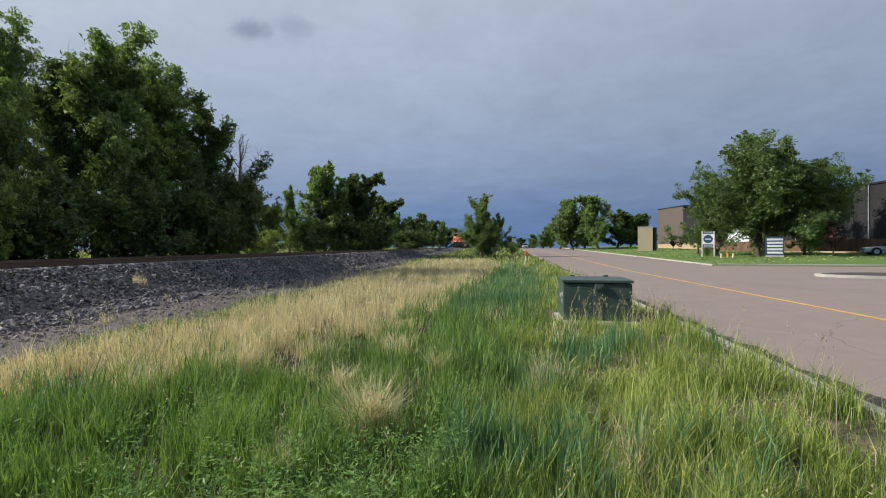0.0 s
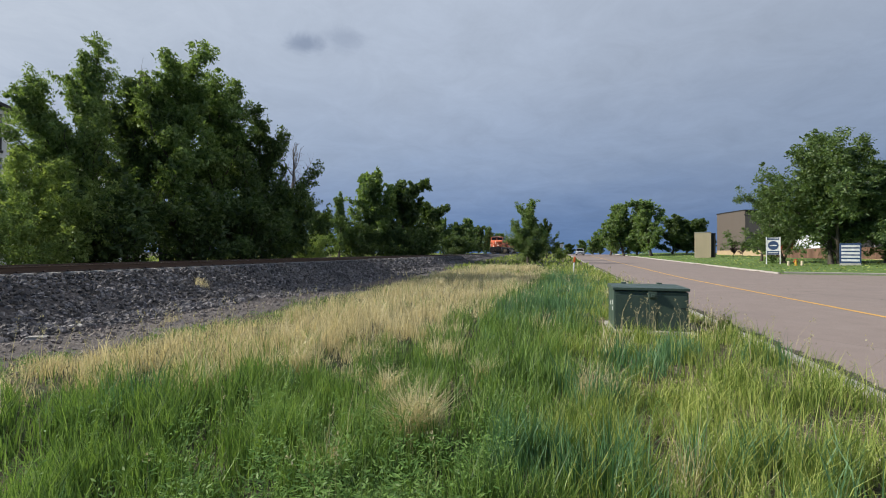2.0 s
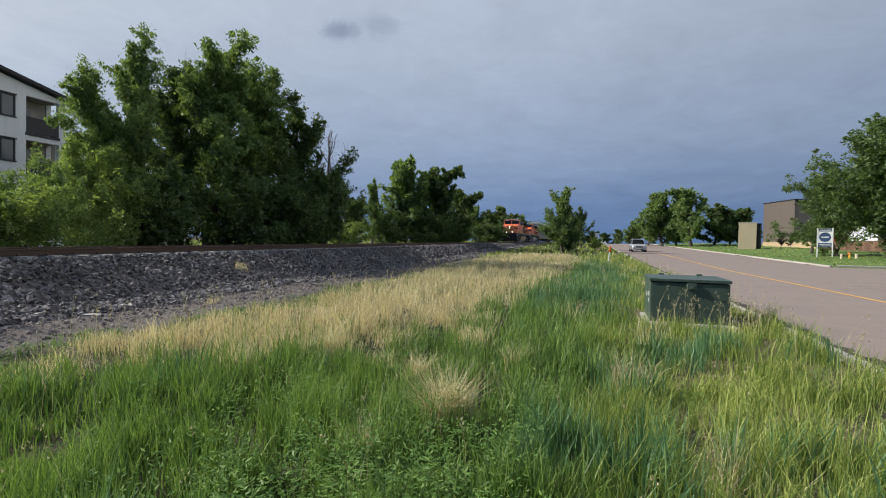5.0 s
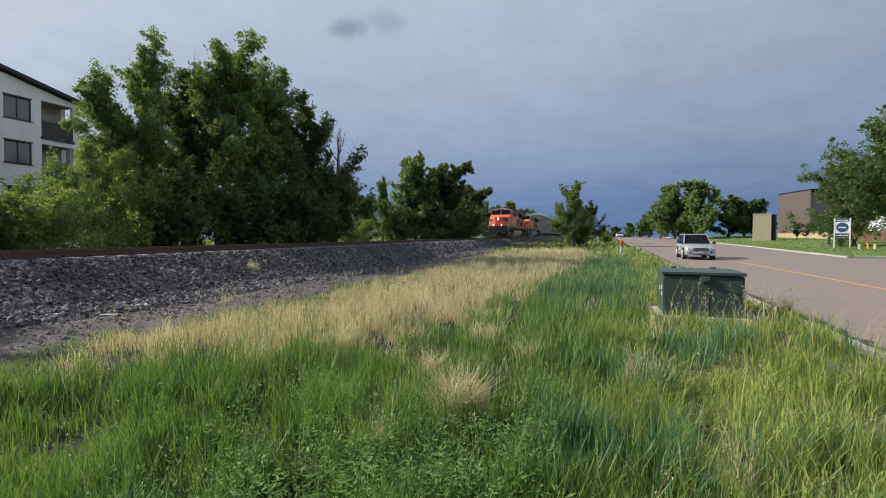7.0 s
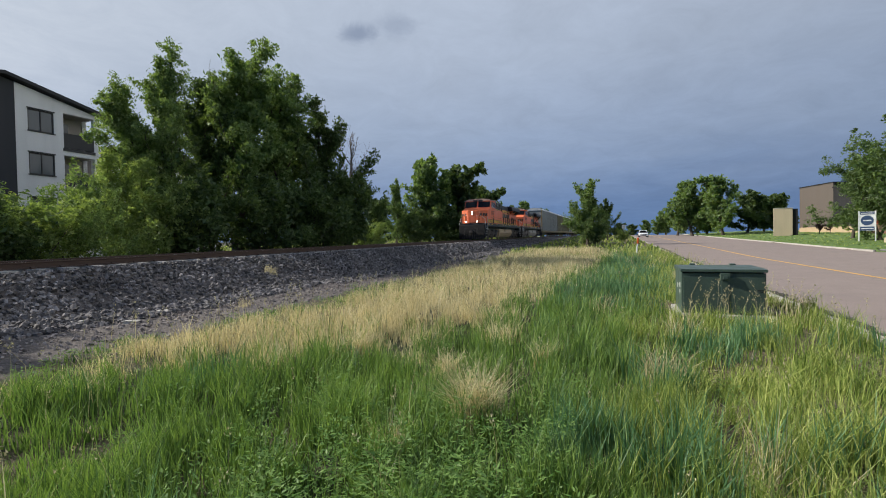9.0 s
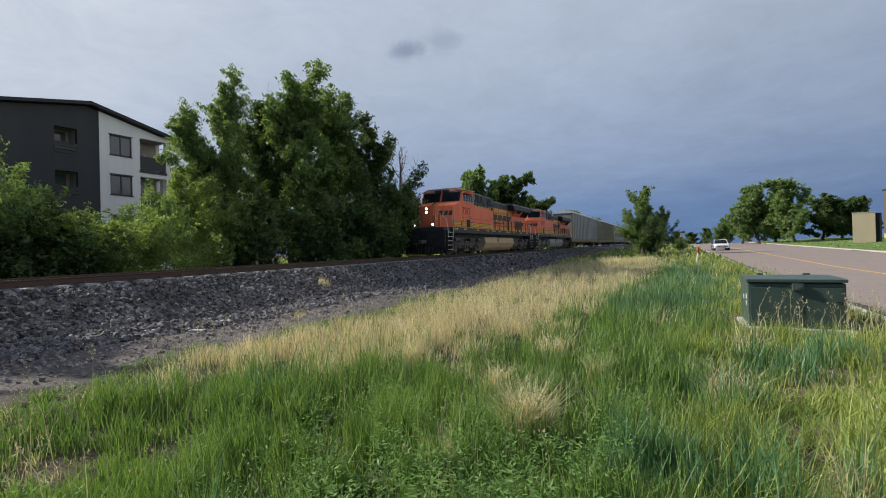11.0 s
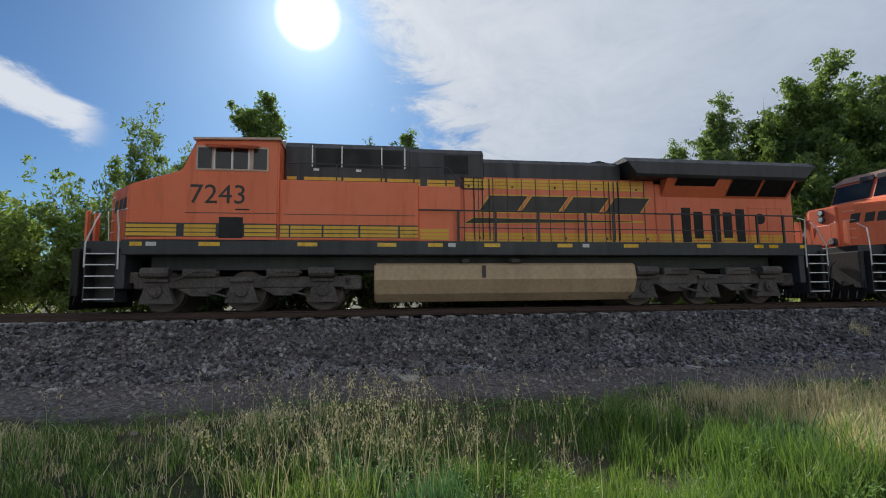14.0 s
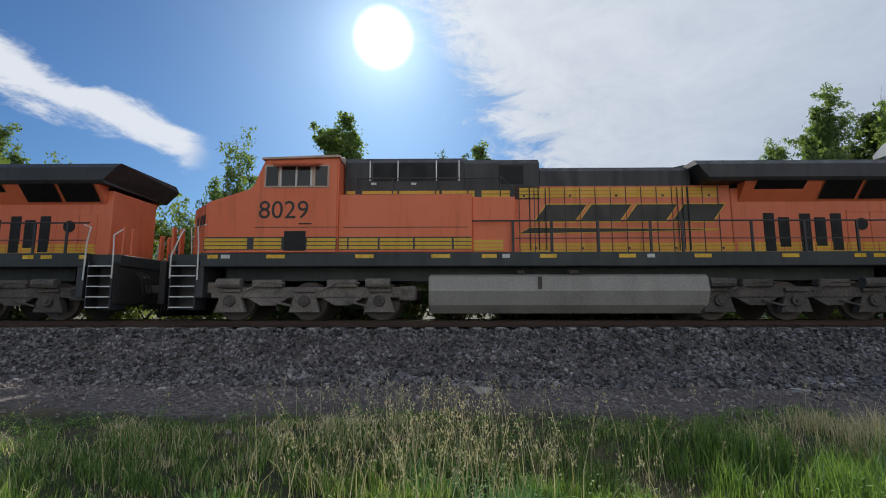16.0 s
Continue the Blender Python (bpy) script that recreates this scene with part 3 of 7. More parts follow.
def stones(name, label, s0, s1, n, seed, lo, hi, e_pick, mat, flat=0.75):
    """Broken stone, piece by piece, laid on the ground."""
    rng = np.random.default_rng(seed)
    s = rng.uniform(s0, s1, n)
    e = e_pick(rng, n, s)
    pts = np.array([by_track(a, b) for a, b in zip(s, e)])
    z = ground_height(pts[:, 0], pts[:, 1])
    size = rng.uniform(lo, hi, n) ** 1.0
    base = np.array([(1, 1, 1), (-1, 1, 1), (-1, -1, 1), (1, -1, 1), (1, 1, -1), (-1, 1, -1), (-1, -1, -1), (1, -1, -1)], float) * 0.5
    quads = np.array([(0, 1, 2, 3), (7, 6, 5, 4), (0, 4, 5, 1), (1, 5, 6, 2), (2, 6, 7, 3), (3, 7, 4, 0)])
    jit = base[None] * rng.uniform(0.55, 1.35, (n, 8, 3)) * np.array([1.15, 0.9, flat])
    q = rng.normal(size=(n, 4))
    q /= np.linalg.norm(q, axis=1)[:, None]
    w, x, y, zz = q.T
    R = np.stack([np.stack([1 - 2 * (y * y + zz * zz), 2 * (x * y - zz * w), 2 * (x * zz + y * w)], 1),
                  np.stack([2 * (x * y + zz * w), 1 - 2 * (x * x + zz * zz), 2 * (y * zz - x * w)], 1),
                  np.stack([2 * (x * zz - y * w), 2 * (y * zz + x * w), 1 - 2 * (x * x + y * y)], 1)], 1)
    v = np.einsum("nij,nkj->nki", R, jit) * size[:, None, None]
    v += np.stack([pts[:, 0], pts[:, 1], z + size * rng.uniform(0.05, 0.55, n)], 1)[:, None]
    f = quads[None] + (np.arange(n) * 8)[:, None, None]
    ob = new(name, np_mesh(name, v.reshape(-1, 3), f.reshape(-1, 4), [mat]))
    return tagged(ob, label, "ballast", kind="stuff")


def bank(rng, n, s):
    return rng.uniform(1.46, 5.2, n)


def foot(rng, n, s):
    return 4.2 + np.abs(rng.normal(0, 1.5, n))


stones("ballast_stones", "dark grey crushed stone ballast along the track", -24, 30, 28000, 3, 0.036, 0.092, bank, M["ballast"])
stones("ballast_stones_beyond", "dark grey crushed stone ballast along the track", 30, 95, 9000, 4, 0.07, 0.16, bank, M["ballast"])
stones("gravel_stones", "loose grey gravel at the foot of the bank", -20, 30, 9000, 5, 0.016, 0.055, foot, M["gravel"])


# ---------------------------------------------------------------- trees
def np_tube(pts, rad, sides=7):
    pts = np.asarray(pts, float)
    d = np.gradient(pts, axis=0)
    d /= np.linalg.norm(d, axis=1)[:, None] + 1e-9
    ref = np.where(np.abs(d[:, 2:3]) > 0.9, np.array([[1.0, 0, 0]]), np.array([[0, 0, 1.0]]))
    a = np.cross(d, ref)
    a /= np.linalg.norm(a, axis=1)[:, None]
    b = np.cross(d, a)
    t = np.arange(sides) * 2 * np.pi / sides
    v = pts[:, None] + (a[:, None] * np.cos(t)[None, :, None] + b[:, None] * np.sin(t)[None, :, None]) * np.asarray(rad)[:, None, None]
    n = len(pts)
    i = np.arange(n - 1)[:, None] * sides
    j = np.arange(sides)[None]
    f = np.stack([i + j, i + (j + 1) % sides, i + sides + (j + 1) % sides, i + sides + j], 2)
    return v.reshape(-1, 3), f.reshape(-1, 4)


def join(chunks):
    vs, fs, n = [], [], 0
    for v, f in chunks:
        vs.append(v), fs.append(f + n)
        n += len(v)
    return np.concatenate(vs), np.concatenate(fs)


def bent(rng, p, d, length, steps, wander, lift):
    """A limb that wanders and turns a little upward."""
    out = [np.array(p, float)]
    d = np.array(d, float)
    for _ in range(steps):
        d = d + rng.normal(0, wander, 3) + np.array([0, 0, lift])
        d /= np.linalg.norm(d)
        out.append(out[-1] + d * length / steps)
    return np.array(out), d


def leaf_quads(rng, centres, spread, per, size):
    """Small bent leaf sprays round each centre."""
    n = len(centres) * per
    off = rng.normal(0, 1, (n, 3))
    off *= (rng.uniform(0, 1, n) ** 0.45 * 1.5 / np.linalg.norm(off, axis=1))[:, None]
    c = np.repeat(centres, per, 0) + off * np.repeat(spread, per)[:, None] * np.array([1, 1, 0.75])
    u = rng.normal(size=(n, 3))
    u[:, 2] -= 0.25
    u /= np.linalg.norm(u, axis=1)[:, None]
    w = np.cross(u, rng.normal(size=(n, 3)))
    w /= np.linalg.norm(w, axis=1)[:, None] + 1e-9
    s = size * rng.uniform(0.5, 1.4, n)[:, None]
    v = np.stack([c - u * s * 0.5 + w * s * 0.12, c + w * s * 0.46 + u * s * 0.1, c + u * s * 0.58], 1)
    f = np.arange(n * 3).reshape(n, 3)
    return v.reshape(-1, 3), f


def tree_meshes(seed, h, spread, clear, leaves, leaf, mat, wood="bark", stems=1, bare=0.0, lean=(0, 0), sweep=0.0):
    """Trunk with limbs, and a crown of leaf sprays on the limbs' outer parts. Sizes in metres."""
    rng = np.random.default_rng(seed)
    wood_parts, tips, tipr = [], [], []
    for st in range(stems):
        off = rng.normal(0, 0.25, 2) if stems > 1 else np.zeros(2)
        d0 = np.array([lean[0] + rng.normal(0, 0.12) * stems, lean[1] + rng.normal(0, 0.12) * stems, 1.0])
        th = h * (0.80 if st == 0 else rng.uniform(0.55, 0.8))
        trunk, _ = bent(rng, (off[0], off[1], -0.15), d0 / np.linalg.norm(d0), th, 9, 0.06, 0.03)
        r0 = 0.022 * h / math.sqrt(stems)
        wood_parts.append(np_tube(trunk, np.linspace(r0, r0 * 0.22, len(trunk)) * np.r_[1.35, np.ones(len(trunk) - 1)], 8))
        limbs = int(17 / (0.6 + 0.4 * stems))
        for i in range(limbs):
            f = clear + (1 - clear) * (i + rng.uniform(0, 1)) / limbs
            k = min(f, 0.999) * (len(trunk) - 1)
            p = trunk[int(k)] + (trunk[int(k) + 1] - trunk[int(k)]) * (k - int(k))
            a = i * 2.4 + rng.uniform(-0.5, 0.5)
            reach = spread * (1.0 - 0.55 * f) * rng.uniform(0.62, 1.25)
            d = np.array([math.cos(a) + lean[0] * sweep, math.sin(a) + lean[1] * sweep, rng.uniform(0.2, 0.9) + f * 1.1 + 0.12 * sweep])
            limb, dd = bent(rng, p, d / np.linalg.norm(d), reach * 1.1, 6, 0.15, 0.07)
            rl = r0 * (0.42 - 0.25 * f)
            wood_parts.append(np_tube(limb, np.linspace(rl, rl * 0.2, len(limb)), 5))
            for j in range(1, 7):
                for tw in range(3):
                    d2 = dd + rng.normal(0, 0.62, 3) + np.array([0, 0, 0.12])
                    d2 /= np.linalg.norm(d2)
                    sub, _ = bent(rng, limb[j], d2, reach * rng.uniform(0.16, 0.46), 4, 0.22, 0.0)
                    if tw == 0 or bare:
                        wood_parts.append(np_tube(sub[::2], np.linspace(rl * 0.3, rl * 0.07, 3), 3))
                    if rng.uniform() > bare:
                        for q in (1, 2, 3, 4):
                            tips.append(sub[q]), tipr.append(spread * rng.uniform(0.04, 0.125) * (1.22 - 0.20 * q))
    wv, wf = join(wood_parts)
    trunk_me = np_mesh("trunk", wv, wf, [M[wood]], smooth_shade=True)
    crown_me = None
    if tips:
        tips, tipr = np.array(tips), np.array(tipr)
        per = max(4, int(leaves / len(tips)))
        cv, cf = leaf_quads(rng, tips, tipr, per, leaf)
        crown_me = np_mesh("crown", cv, cf, [M[mat]])
    return trunk_me, crown_me


TREE_KINDS = {
    "cottonwood": tree_meshes(11, 12.0, 4.6, 0.16, 38000, 0.22, "leaf_mid"),
    "cottonwood_dark": tree_meshes(12, 12.0, 4.8, 0.10, 34000, 0.23, "leaf_dark"),
    "elm_tall": tree_meshes(13, 12.0, 3.9, 0.14, 40000, 0.20, "leaf_mid", lean=(-0.10, -0.05)),
    "elm_plume": tree_meshes(31, 10.0, 3.6, 0.28, 26000, 0.165, "leaf_mid", lean=(-0.22, -0.22), sweep=4.0),
    "elm_upright": tree_meshes(33, 12.0, 3.8, 0.30, 28000, 0.17, "leaf_mid", lean=(-0.11, -0.11), sweep=5.0),
    "elm_light": tree_meshes(14, 9.0, 4.0, 0.10, 34000, 0.185, "leaf_bright", stems=2, lean=(-0.1, -0.1)),
    "willow_bush": tree_meshes(15, 5.5, 3.1, 0.05, 30000, 0.135, "leaf_mid", stems=4),
    "bush_bright": tree_meshes(16, 4.5, 2.6, 0.04, 24000, 0.145, "leaf_bright", stems=4),
    "silver_tree": tree_meshes(17, 8.0, 3.4, 0.08, 38000, 0.14, "leaf_grey", stems=2),
    "bush_dark": tree_meshes(18, 5.0, 3.4, 0.03, 13000, 0.27, "leaf_dark", stems=4),
    "dead_tree": tree_meshes(19, 9.0, 2.6, 0.2, 0, 0.1, "leaf_mid", wood="deadwood", bare=1.0),
    "spread_oak": tree_meshes(20, 13.0, 8.2, 0.08, 48000, 0.33, "leaf_elm", stems=2),
    "round_far": tree_meshes(21, 12.0, 5.2, 0.07, 14000, 0.54, "leaf_mid"),
    "round_far_dark": tree_meshes(22, 12.0, 5.4, 0.04, 10000, 0.68, "leaf_dark"),
    "plum": tree_meshes(23, 4.0, 1.6, 0.3, 3000, 0.2, "leaf_red"),
    "sapling": tree_meshes(24, 5.0, 1.4, 0.2, 3000, 0.22, "leaf_bright"),
}
FULL = {"elm_plume": 10, "elm_upright": 12, "cottonwood": 12, "cottonwood_dark": 12, "elm_tall": 12, "elm_light": 9, "willow_bush": 5.5, "bush_bright": 4.5, "silver_tree": 8, "bush_dark": 5,
        "dead_tree": 9, "spread_oak": 13, "round_far": 12, "round_far_dark": 12, "plum": 4, "sapling": 5}


def plant(kind, name, label, yaw, dist, h, turn=0.0, wide=1.0, z=None, group="trees by the railway"):
    """A tree of one kind, h metres high, at a bearing (degrees to the left of north) and distance from the origin."""
    x, y = -math.sin(radians(yaw)) * dist, math.cos(radians(yaw)) * dist
    k = h / FULL[kind]
    ob = thing(name, label, "bush" if "bush" in name or "shrub" in name else "tree", group=group)
    ob.matrix_basis = pose(x, y, (gz(x, y) if z is None else z) - 0.05, 0, 0, turn)
    ob.scale = (k * wide, k * wide, k)
    tm, cm = TREE_KINDS[kind]
    part("trunk", tm, None, ob)
    if cm:
        part("crown", cm, None, ob)
    return ob


for row in (
    # the big clump across the track
    ("elm_plume", "elm_tree", "pale green elm leaning out over bushes", 43.3, 27.0, 9.2, 0, 0.95),
    ("elm_upright", "elm_tree", "tall slender green elm with an open crown", 43.0, 27.5, 11.6, 0, 0.85),
    ("elm_light", "elm_tree", "pale green low elm beside the railway", 45.2, 25.5, 6.0, 20, 0.95),
    ("cottonwood", "cottonwood_tree", "tall dense green cottonwood beyond the track", 36.8, 28.5, 12.6, 10, 0.92),
    ("cottonwood_dark", "cottonwood_tree", "tall dark green cottonwood beyond the track", 39.4, 30.5, 11.2, 200, 0.9),
    ("cottonwood", "cottonwood_tree", "dense green cottonwood beyond the track", 31.2, 30, 12.2, 120, 0.95),
    ("cottonwood_dark", "cottonwood_tree", "dark green cottonwood with low branches", 27.2, 31, 10.6, 40, 0.95),
    ("dead_tree", "dead_tree", "bare grey dead tree among green ones", 24.4, 32, 10.4, 0, 0.9),
    ("dead_tree", "dead_tree", "bare grey dead tree among green ones", 37.0, 30, 13.6, 90, 0.7),
    ("bush_dark", "bush", "dark green undergrowth beneath the trees", 24.2, 31, 5.6, 230, 0.9),
    ("bush_dark", "bush", "dark green undergrowth beneath the trees", 29.0, 28.5, 4.2, 0, 1.1),
    ("bush_dark", "bush", "dark green undergrowth beneath the trees", 34.5, 26.5, 4.2, 90, 1.1),
    ("bush_dark", "bush", "dark green undergrowth beneath the trees", 41.0, 25.0, 4.4, 180, 1.1),
    ("bush_bright", "bush", "light green bush beside the track", 46.8, 23.5, 4.2, 30, 0.9),
    ("willow_bush", "bush", "leafy green willow bush beside the track", 51.3, 21.0, 3.9, 60, 0.9),
    ("bush_bright", "bush", "light green bush beside the track", 55.5, 20.0, 3.0, 130, 1.2),
    ("bush_dark", "bush", "dark green bush beside the track", 59.5, 19.5, 3.0, 10, 1.2),
    ("willow_bush", "bush", "leafy green willow bush beside the track", 63.5, 20.0, 4.6, 250, 0.95),
    ("willow_bush", "bush", "leafy green willow bush beside the track", 67.0, 20.5, 5.6, 100, 1.0),
    ("silver_tree", "willow_tree", "grey-green willow beyond the track", 71.5, 20.6, 6.8, 310, 1.05),
    ("silver_tree", "willow_tree", "grey-green willow beyond the track", 77.0, 20.8, 8.3, 40, 1.05),
    ("bush_dark", "bush", "dark green bush beside the track", 67.0, 19.2, 3.4, 40, 1.1),
    ("bush_dark", "bush", "dark green bush beside the track", 72.0, 19.4, 4.0, 140, 1.1),
    ("elm_tall", "elm_tree", "green elm against the bright sky", 83.0, 21.6, 9.1, 100, 1.2),
    ("silver_tree", "willow_tree", "grey-green willow beyond the track", 87.5, 21.2, 7.2, 200, 1.05),
    ("silver_tree", "willow_tree", "grey-green willow beyond the track", 92.5, 21.8, 7.4, 80, 0.95),
    ("dead_tree", "dead_tree", "bare twigs above the willows", 88.0, 21.5, 9.6, 30, 0.6),
    ("willow_bush", "bush", "leafy green willow bush beside the track", 88.5, 20.6, 5.6, 10, 0.8),
    ("bush_dark", "bush", "dark green bush beside the track", 76.5, 19.4, 4.0, 70, 0.9),
    ("bush_dark", "bush", "dark green bush beside the track", 83.0, 19.6, 4.2, 170, 0.9),
    ("bush_dark", "bush", "dark green bush beside the track", 91.0, 19.8, 4.2, 270, 0.9),
    ("elm_tall", "elm_tree", "green elm against the bright sky", 98.6, 21.5, 11.6, 220, 1.2),
    ("dead_tree", "dead_tree", "bare twigs above the willows", 94.5, 22.5, 9.4, 120, 0.6),
    ("bush_dark", "bush", "dark green bush beside the track", 97.5, 20.2, 4.6, 20, 0.9),
    ("willow_bush", "bush", "leafy green willow bush beside the track", 108.5, 21.5, 8.4, 190, 0.75),
    ("bush_dark", "bush", "dark green bush beside the track", 104.0, 20.0, 3.6, 120, 0.9),
    ("bush_bright", "bush", "light green bush beside the track", 112.5, 20.6, 4.8, 70, 1.0),
    ("bush_bright", "bush", "light green bush beside the track", 119.0, 21.6, 5.2, 200, 1.1),
    ("willow_bush", "bush", "leafy green willow bush beside the track", 125.0, 23.0, 6.6, 20, 1.0),
    ("cottonwood", "cottonwood_tree", "green cottonwood beyond the track", 131.0, 26.0, 8.6, 60, 0.9),
    # the second clump up the line
    ("bush_bright", "bush", "light green bush on the railway bank", 22.0, 45, 3.2, 40, 1.2),
    ("elm_tall", "elm_tree", "slender green elm up the line", 18.6, 48, 7.8, 150, 0.8),
    ("round_far", "cottonwood_tree", "round green cottonwood up the line", 14.3, 54, 11.2, 20, 0.95),
    ("round_far_dark", "cottonwood_tree", "round dark green cottonwood up the line", 10.8, 58, 11.2, 80, 0.95),
    ("round_far_dark", "cottonwood_tree", "dark green cottonwood up the line", 8.2, 64, 9.0, 140, 0.9),
    ("bush_dark", "bush", "dark green bush beside the track", 16.0, 50, 4.4, 140, 1.2),
    ("bush_dark", "bush", "dark green bush beside the track", 12.0, 54, 4.2, 10, 1.3),
    ("bush_dark", "bush", "dark green bush beside the track", 9.0, 60, 4.2, 60, 1.3),
    ("round_far", "cottonwood_tree", "green cottonwood far up the line", 5.6, 92, 8.0, 30, 0.9),
    ("round_far_dark", "cottonwood_tree", "green cottonwood far up the line", 4.2, 105, 8.4, 100, 0.9),
    ("round_far", "cottonwood_tree", "green cottonwood far up the line", 2.6, 120, 9.6, 170, 0.9),
    ("round_far_dark", "cottonwood_tree", "green cottonwood far up the line", 1.3, 140, 9.6, 60, 0.8),
    ("round_far", "cottonwood_tree", "green cottonwood far up the line", 0.4, 165, 10.4, 220, 0.8),
    ("bush_dark", "bush", "dark green bush beside the track", 4.6, 88, 4.2, 10, 1.6),
    ("bush_dark", "bush", "dark green bush beside the track", 3.2, 108, 4.6, 70, 1.6),
    ("round_far", "cottonwood_tree", "green cottonwood on the far skyline", 7.0, 130, 8.6, 30, 1.2),
    ("round_far_dark", "cottonwood_tree", "green cottonwood on the far skyline", -0.6, 190, 10.0, 10, 1.1),
    ("round_far", "cottonwood_tree", "green cottonwood on the far skyline", -1.8, 230, 11.0, 110, 1.1),
    ("round_far_dark", "cottonwood_tree", "green cottonwood on the far skyline", -3.0, 260, 10.5, 60, 1.2),
    ("round_far", "cottonwood_tree", "green cottonwood on the far skyline", -6.6, 200, 8.6, 160, 1.2),
    ("round_far_dark", "cottonwood_tree", "green cottonwood on the far skyline", -8.3, 230, 8.0, 60, 1.2),
    ("round_far_dark", "cottonwood_tree", "green cottonwood on the far skyline", 20.5, 75, 8.0, 60, 1.2),
    # between the railway and the road
    ("cottonwood", "elm_tree", "bushy green elm between railway and road", -4.8, 60, 8.4, 40, 1.15),
    ("willow_bush", "bush", "dense green bush round the foot of an elm", -4.5, 60.5, 6.8, 100, 0.72),
    ("cottonwood_dark", "elm_tree", "dark green tree between railway and road", -7.0, 72, 6.6, 10, 0.8),
    ("bush_dark", "bush", "dark green bush at the foot of a tree", -5.6, 59, 3.0, 40, 0.8),
    ("bush_bright", "shrub", "small pale green shrub beside the road", -8.6, 72, 2.2, 80, 0.9),
):
    plant(*row)
for row in (
    ("spread_oak", "elm_tree", "large spreading green elm on the lawn", -34.8, 60, 12.7, 60, 1.12),
    ("spread_oak", "elm_tree", "spreading green elm on the lawn", -30.9, 63, 8.6, 160, 0.95),
    ("spread_oak", "elm_tree", "spreading green elm on the lawn", -38.4, 62, 9.6, 250, 1.05),
    ("sapling", "young_tree", "small bright green young tree beside the sign", -29.0, 70, 5.2, 0, 1.6),
    ("plum", "plum_tree", "small purple-leaved tree by the car park", -40.3, 58, 3.6, 30, 1.0),
    ("plum", "shrub", "dark bare shrub beside the building", -26.6, 90, 2.6, 30, 1.0),
    ("plum", "shrub", "dark bare shrub beside the building", -27.4, 90, 2.4, 130, 1.0),
    ("round_far", "cottonwood_tree", "broad green cottonwood beyond the road", -15.8, 112, 12.6, 10, 1.1),
    ("round_far", "cottonwood_tree", "broad green cottonwood beyond the road", -18.7, 108, 12.4, 100, 1.1),
    ("round_far_dark", "cottonwood_tree", "dark green cottonwood beyond the road", -20.8, 118, 10.2, 180, 1.15),
    ("round_far_dark", "cottonwood_tree", "dark green cottonwood beyond the road", -22.2, 122, 8.6, 70, 1.1),
    ("round_far_dark", "cottonwood_tree", "dark green cottonwood beyond the road", -17.2, 120, 9.6, 250, 1.2),
    ("round_far", "cottonwood_tree", "pale green tree where the road disappears", -13.2, 150, 7.6, 40, 1.0),
    ("round_far", "cottonwood_tree", "pale green tree where the road disappears", -11.2, 175, 6.0, 140, 1.1),
    ("round_far_dark", "cottonwood_tree", "dark green cottonwood beyond the road", -23.3, 112, 8.4, 20, 1.2),
    ("round_far", "cottonwood_tree", "broad green cottonwood beyond the road", -14.3, 120, 10.0, 300, 1.1),
    ("round_far_dark", "cottonwood_tree", "dark green trees where the road disappears", -9.8, 210, 6.4, 10, 1.5),
    ("round_far", "cottonwood_tree", "pale green tree where the road disappears", -12.3, 135, 5.2, 210, 1.4),
):
    plant(*row, group="trees across the road")


# ---------------------------------------------------------------- grass and weeds
def blades(rng, x, y, h, w, lean, bend):
    """Tapered blades of three facets, rooted in the ground."""
    n = len(x)
    z = ground_height(x, y) - 0.02
    a = rng.uniform(0, 2 * np.pi, n)
    side = np.stack([np.cos(a), np.sin(a), np.zeros(n)], 1) * (w * 0.5)[:, None]
    la = rng.uniform(0, 2 * np.pi, n)
    d = np.stack([np.cos(la) * lean + 0.04, np.sin(la) * lean - 0.02, np.ones(n)], 1)
    d /= np.linalg.norm(d, axis=1)[:, None]
    root = np.stack([x, y, z], 1)
    mid = root + d * (h * 0.55)[:, None]
    tip = root + d * h[:, None]
    tip[:, 0] += np.cos(la) * bend * h
    tip[:, 1] += np.sin(la) * bend * h
    tip[:, 2] -= bend * h * 0.35
    v = np.stack([root - side, root + side, mid + side * 0.75, mid - side * 0.75, tip], 1).reshape(-1, 3)
    i = np.arange(n)[:, None] * 5
    f = np.concatenate([i + np.array([[0, 1, 2]]), i + np.array([[0, 2, 3]]), i + np.array([[3, 2, 4]])], 1).reshape(-1, 3)
    return v, f


LINE_Y = [-8, 0, 3, 4.0, 4.7, 5.6, 7.3, 9, 12, 16.5, 24, 34, 60]
LINE_X = [-6.0, -5.2, -4.8, -4.4, -3.6, -1.9, -0.9, -0.6, -0.2, 0.8, 2.5, 4.1, 6.5]


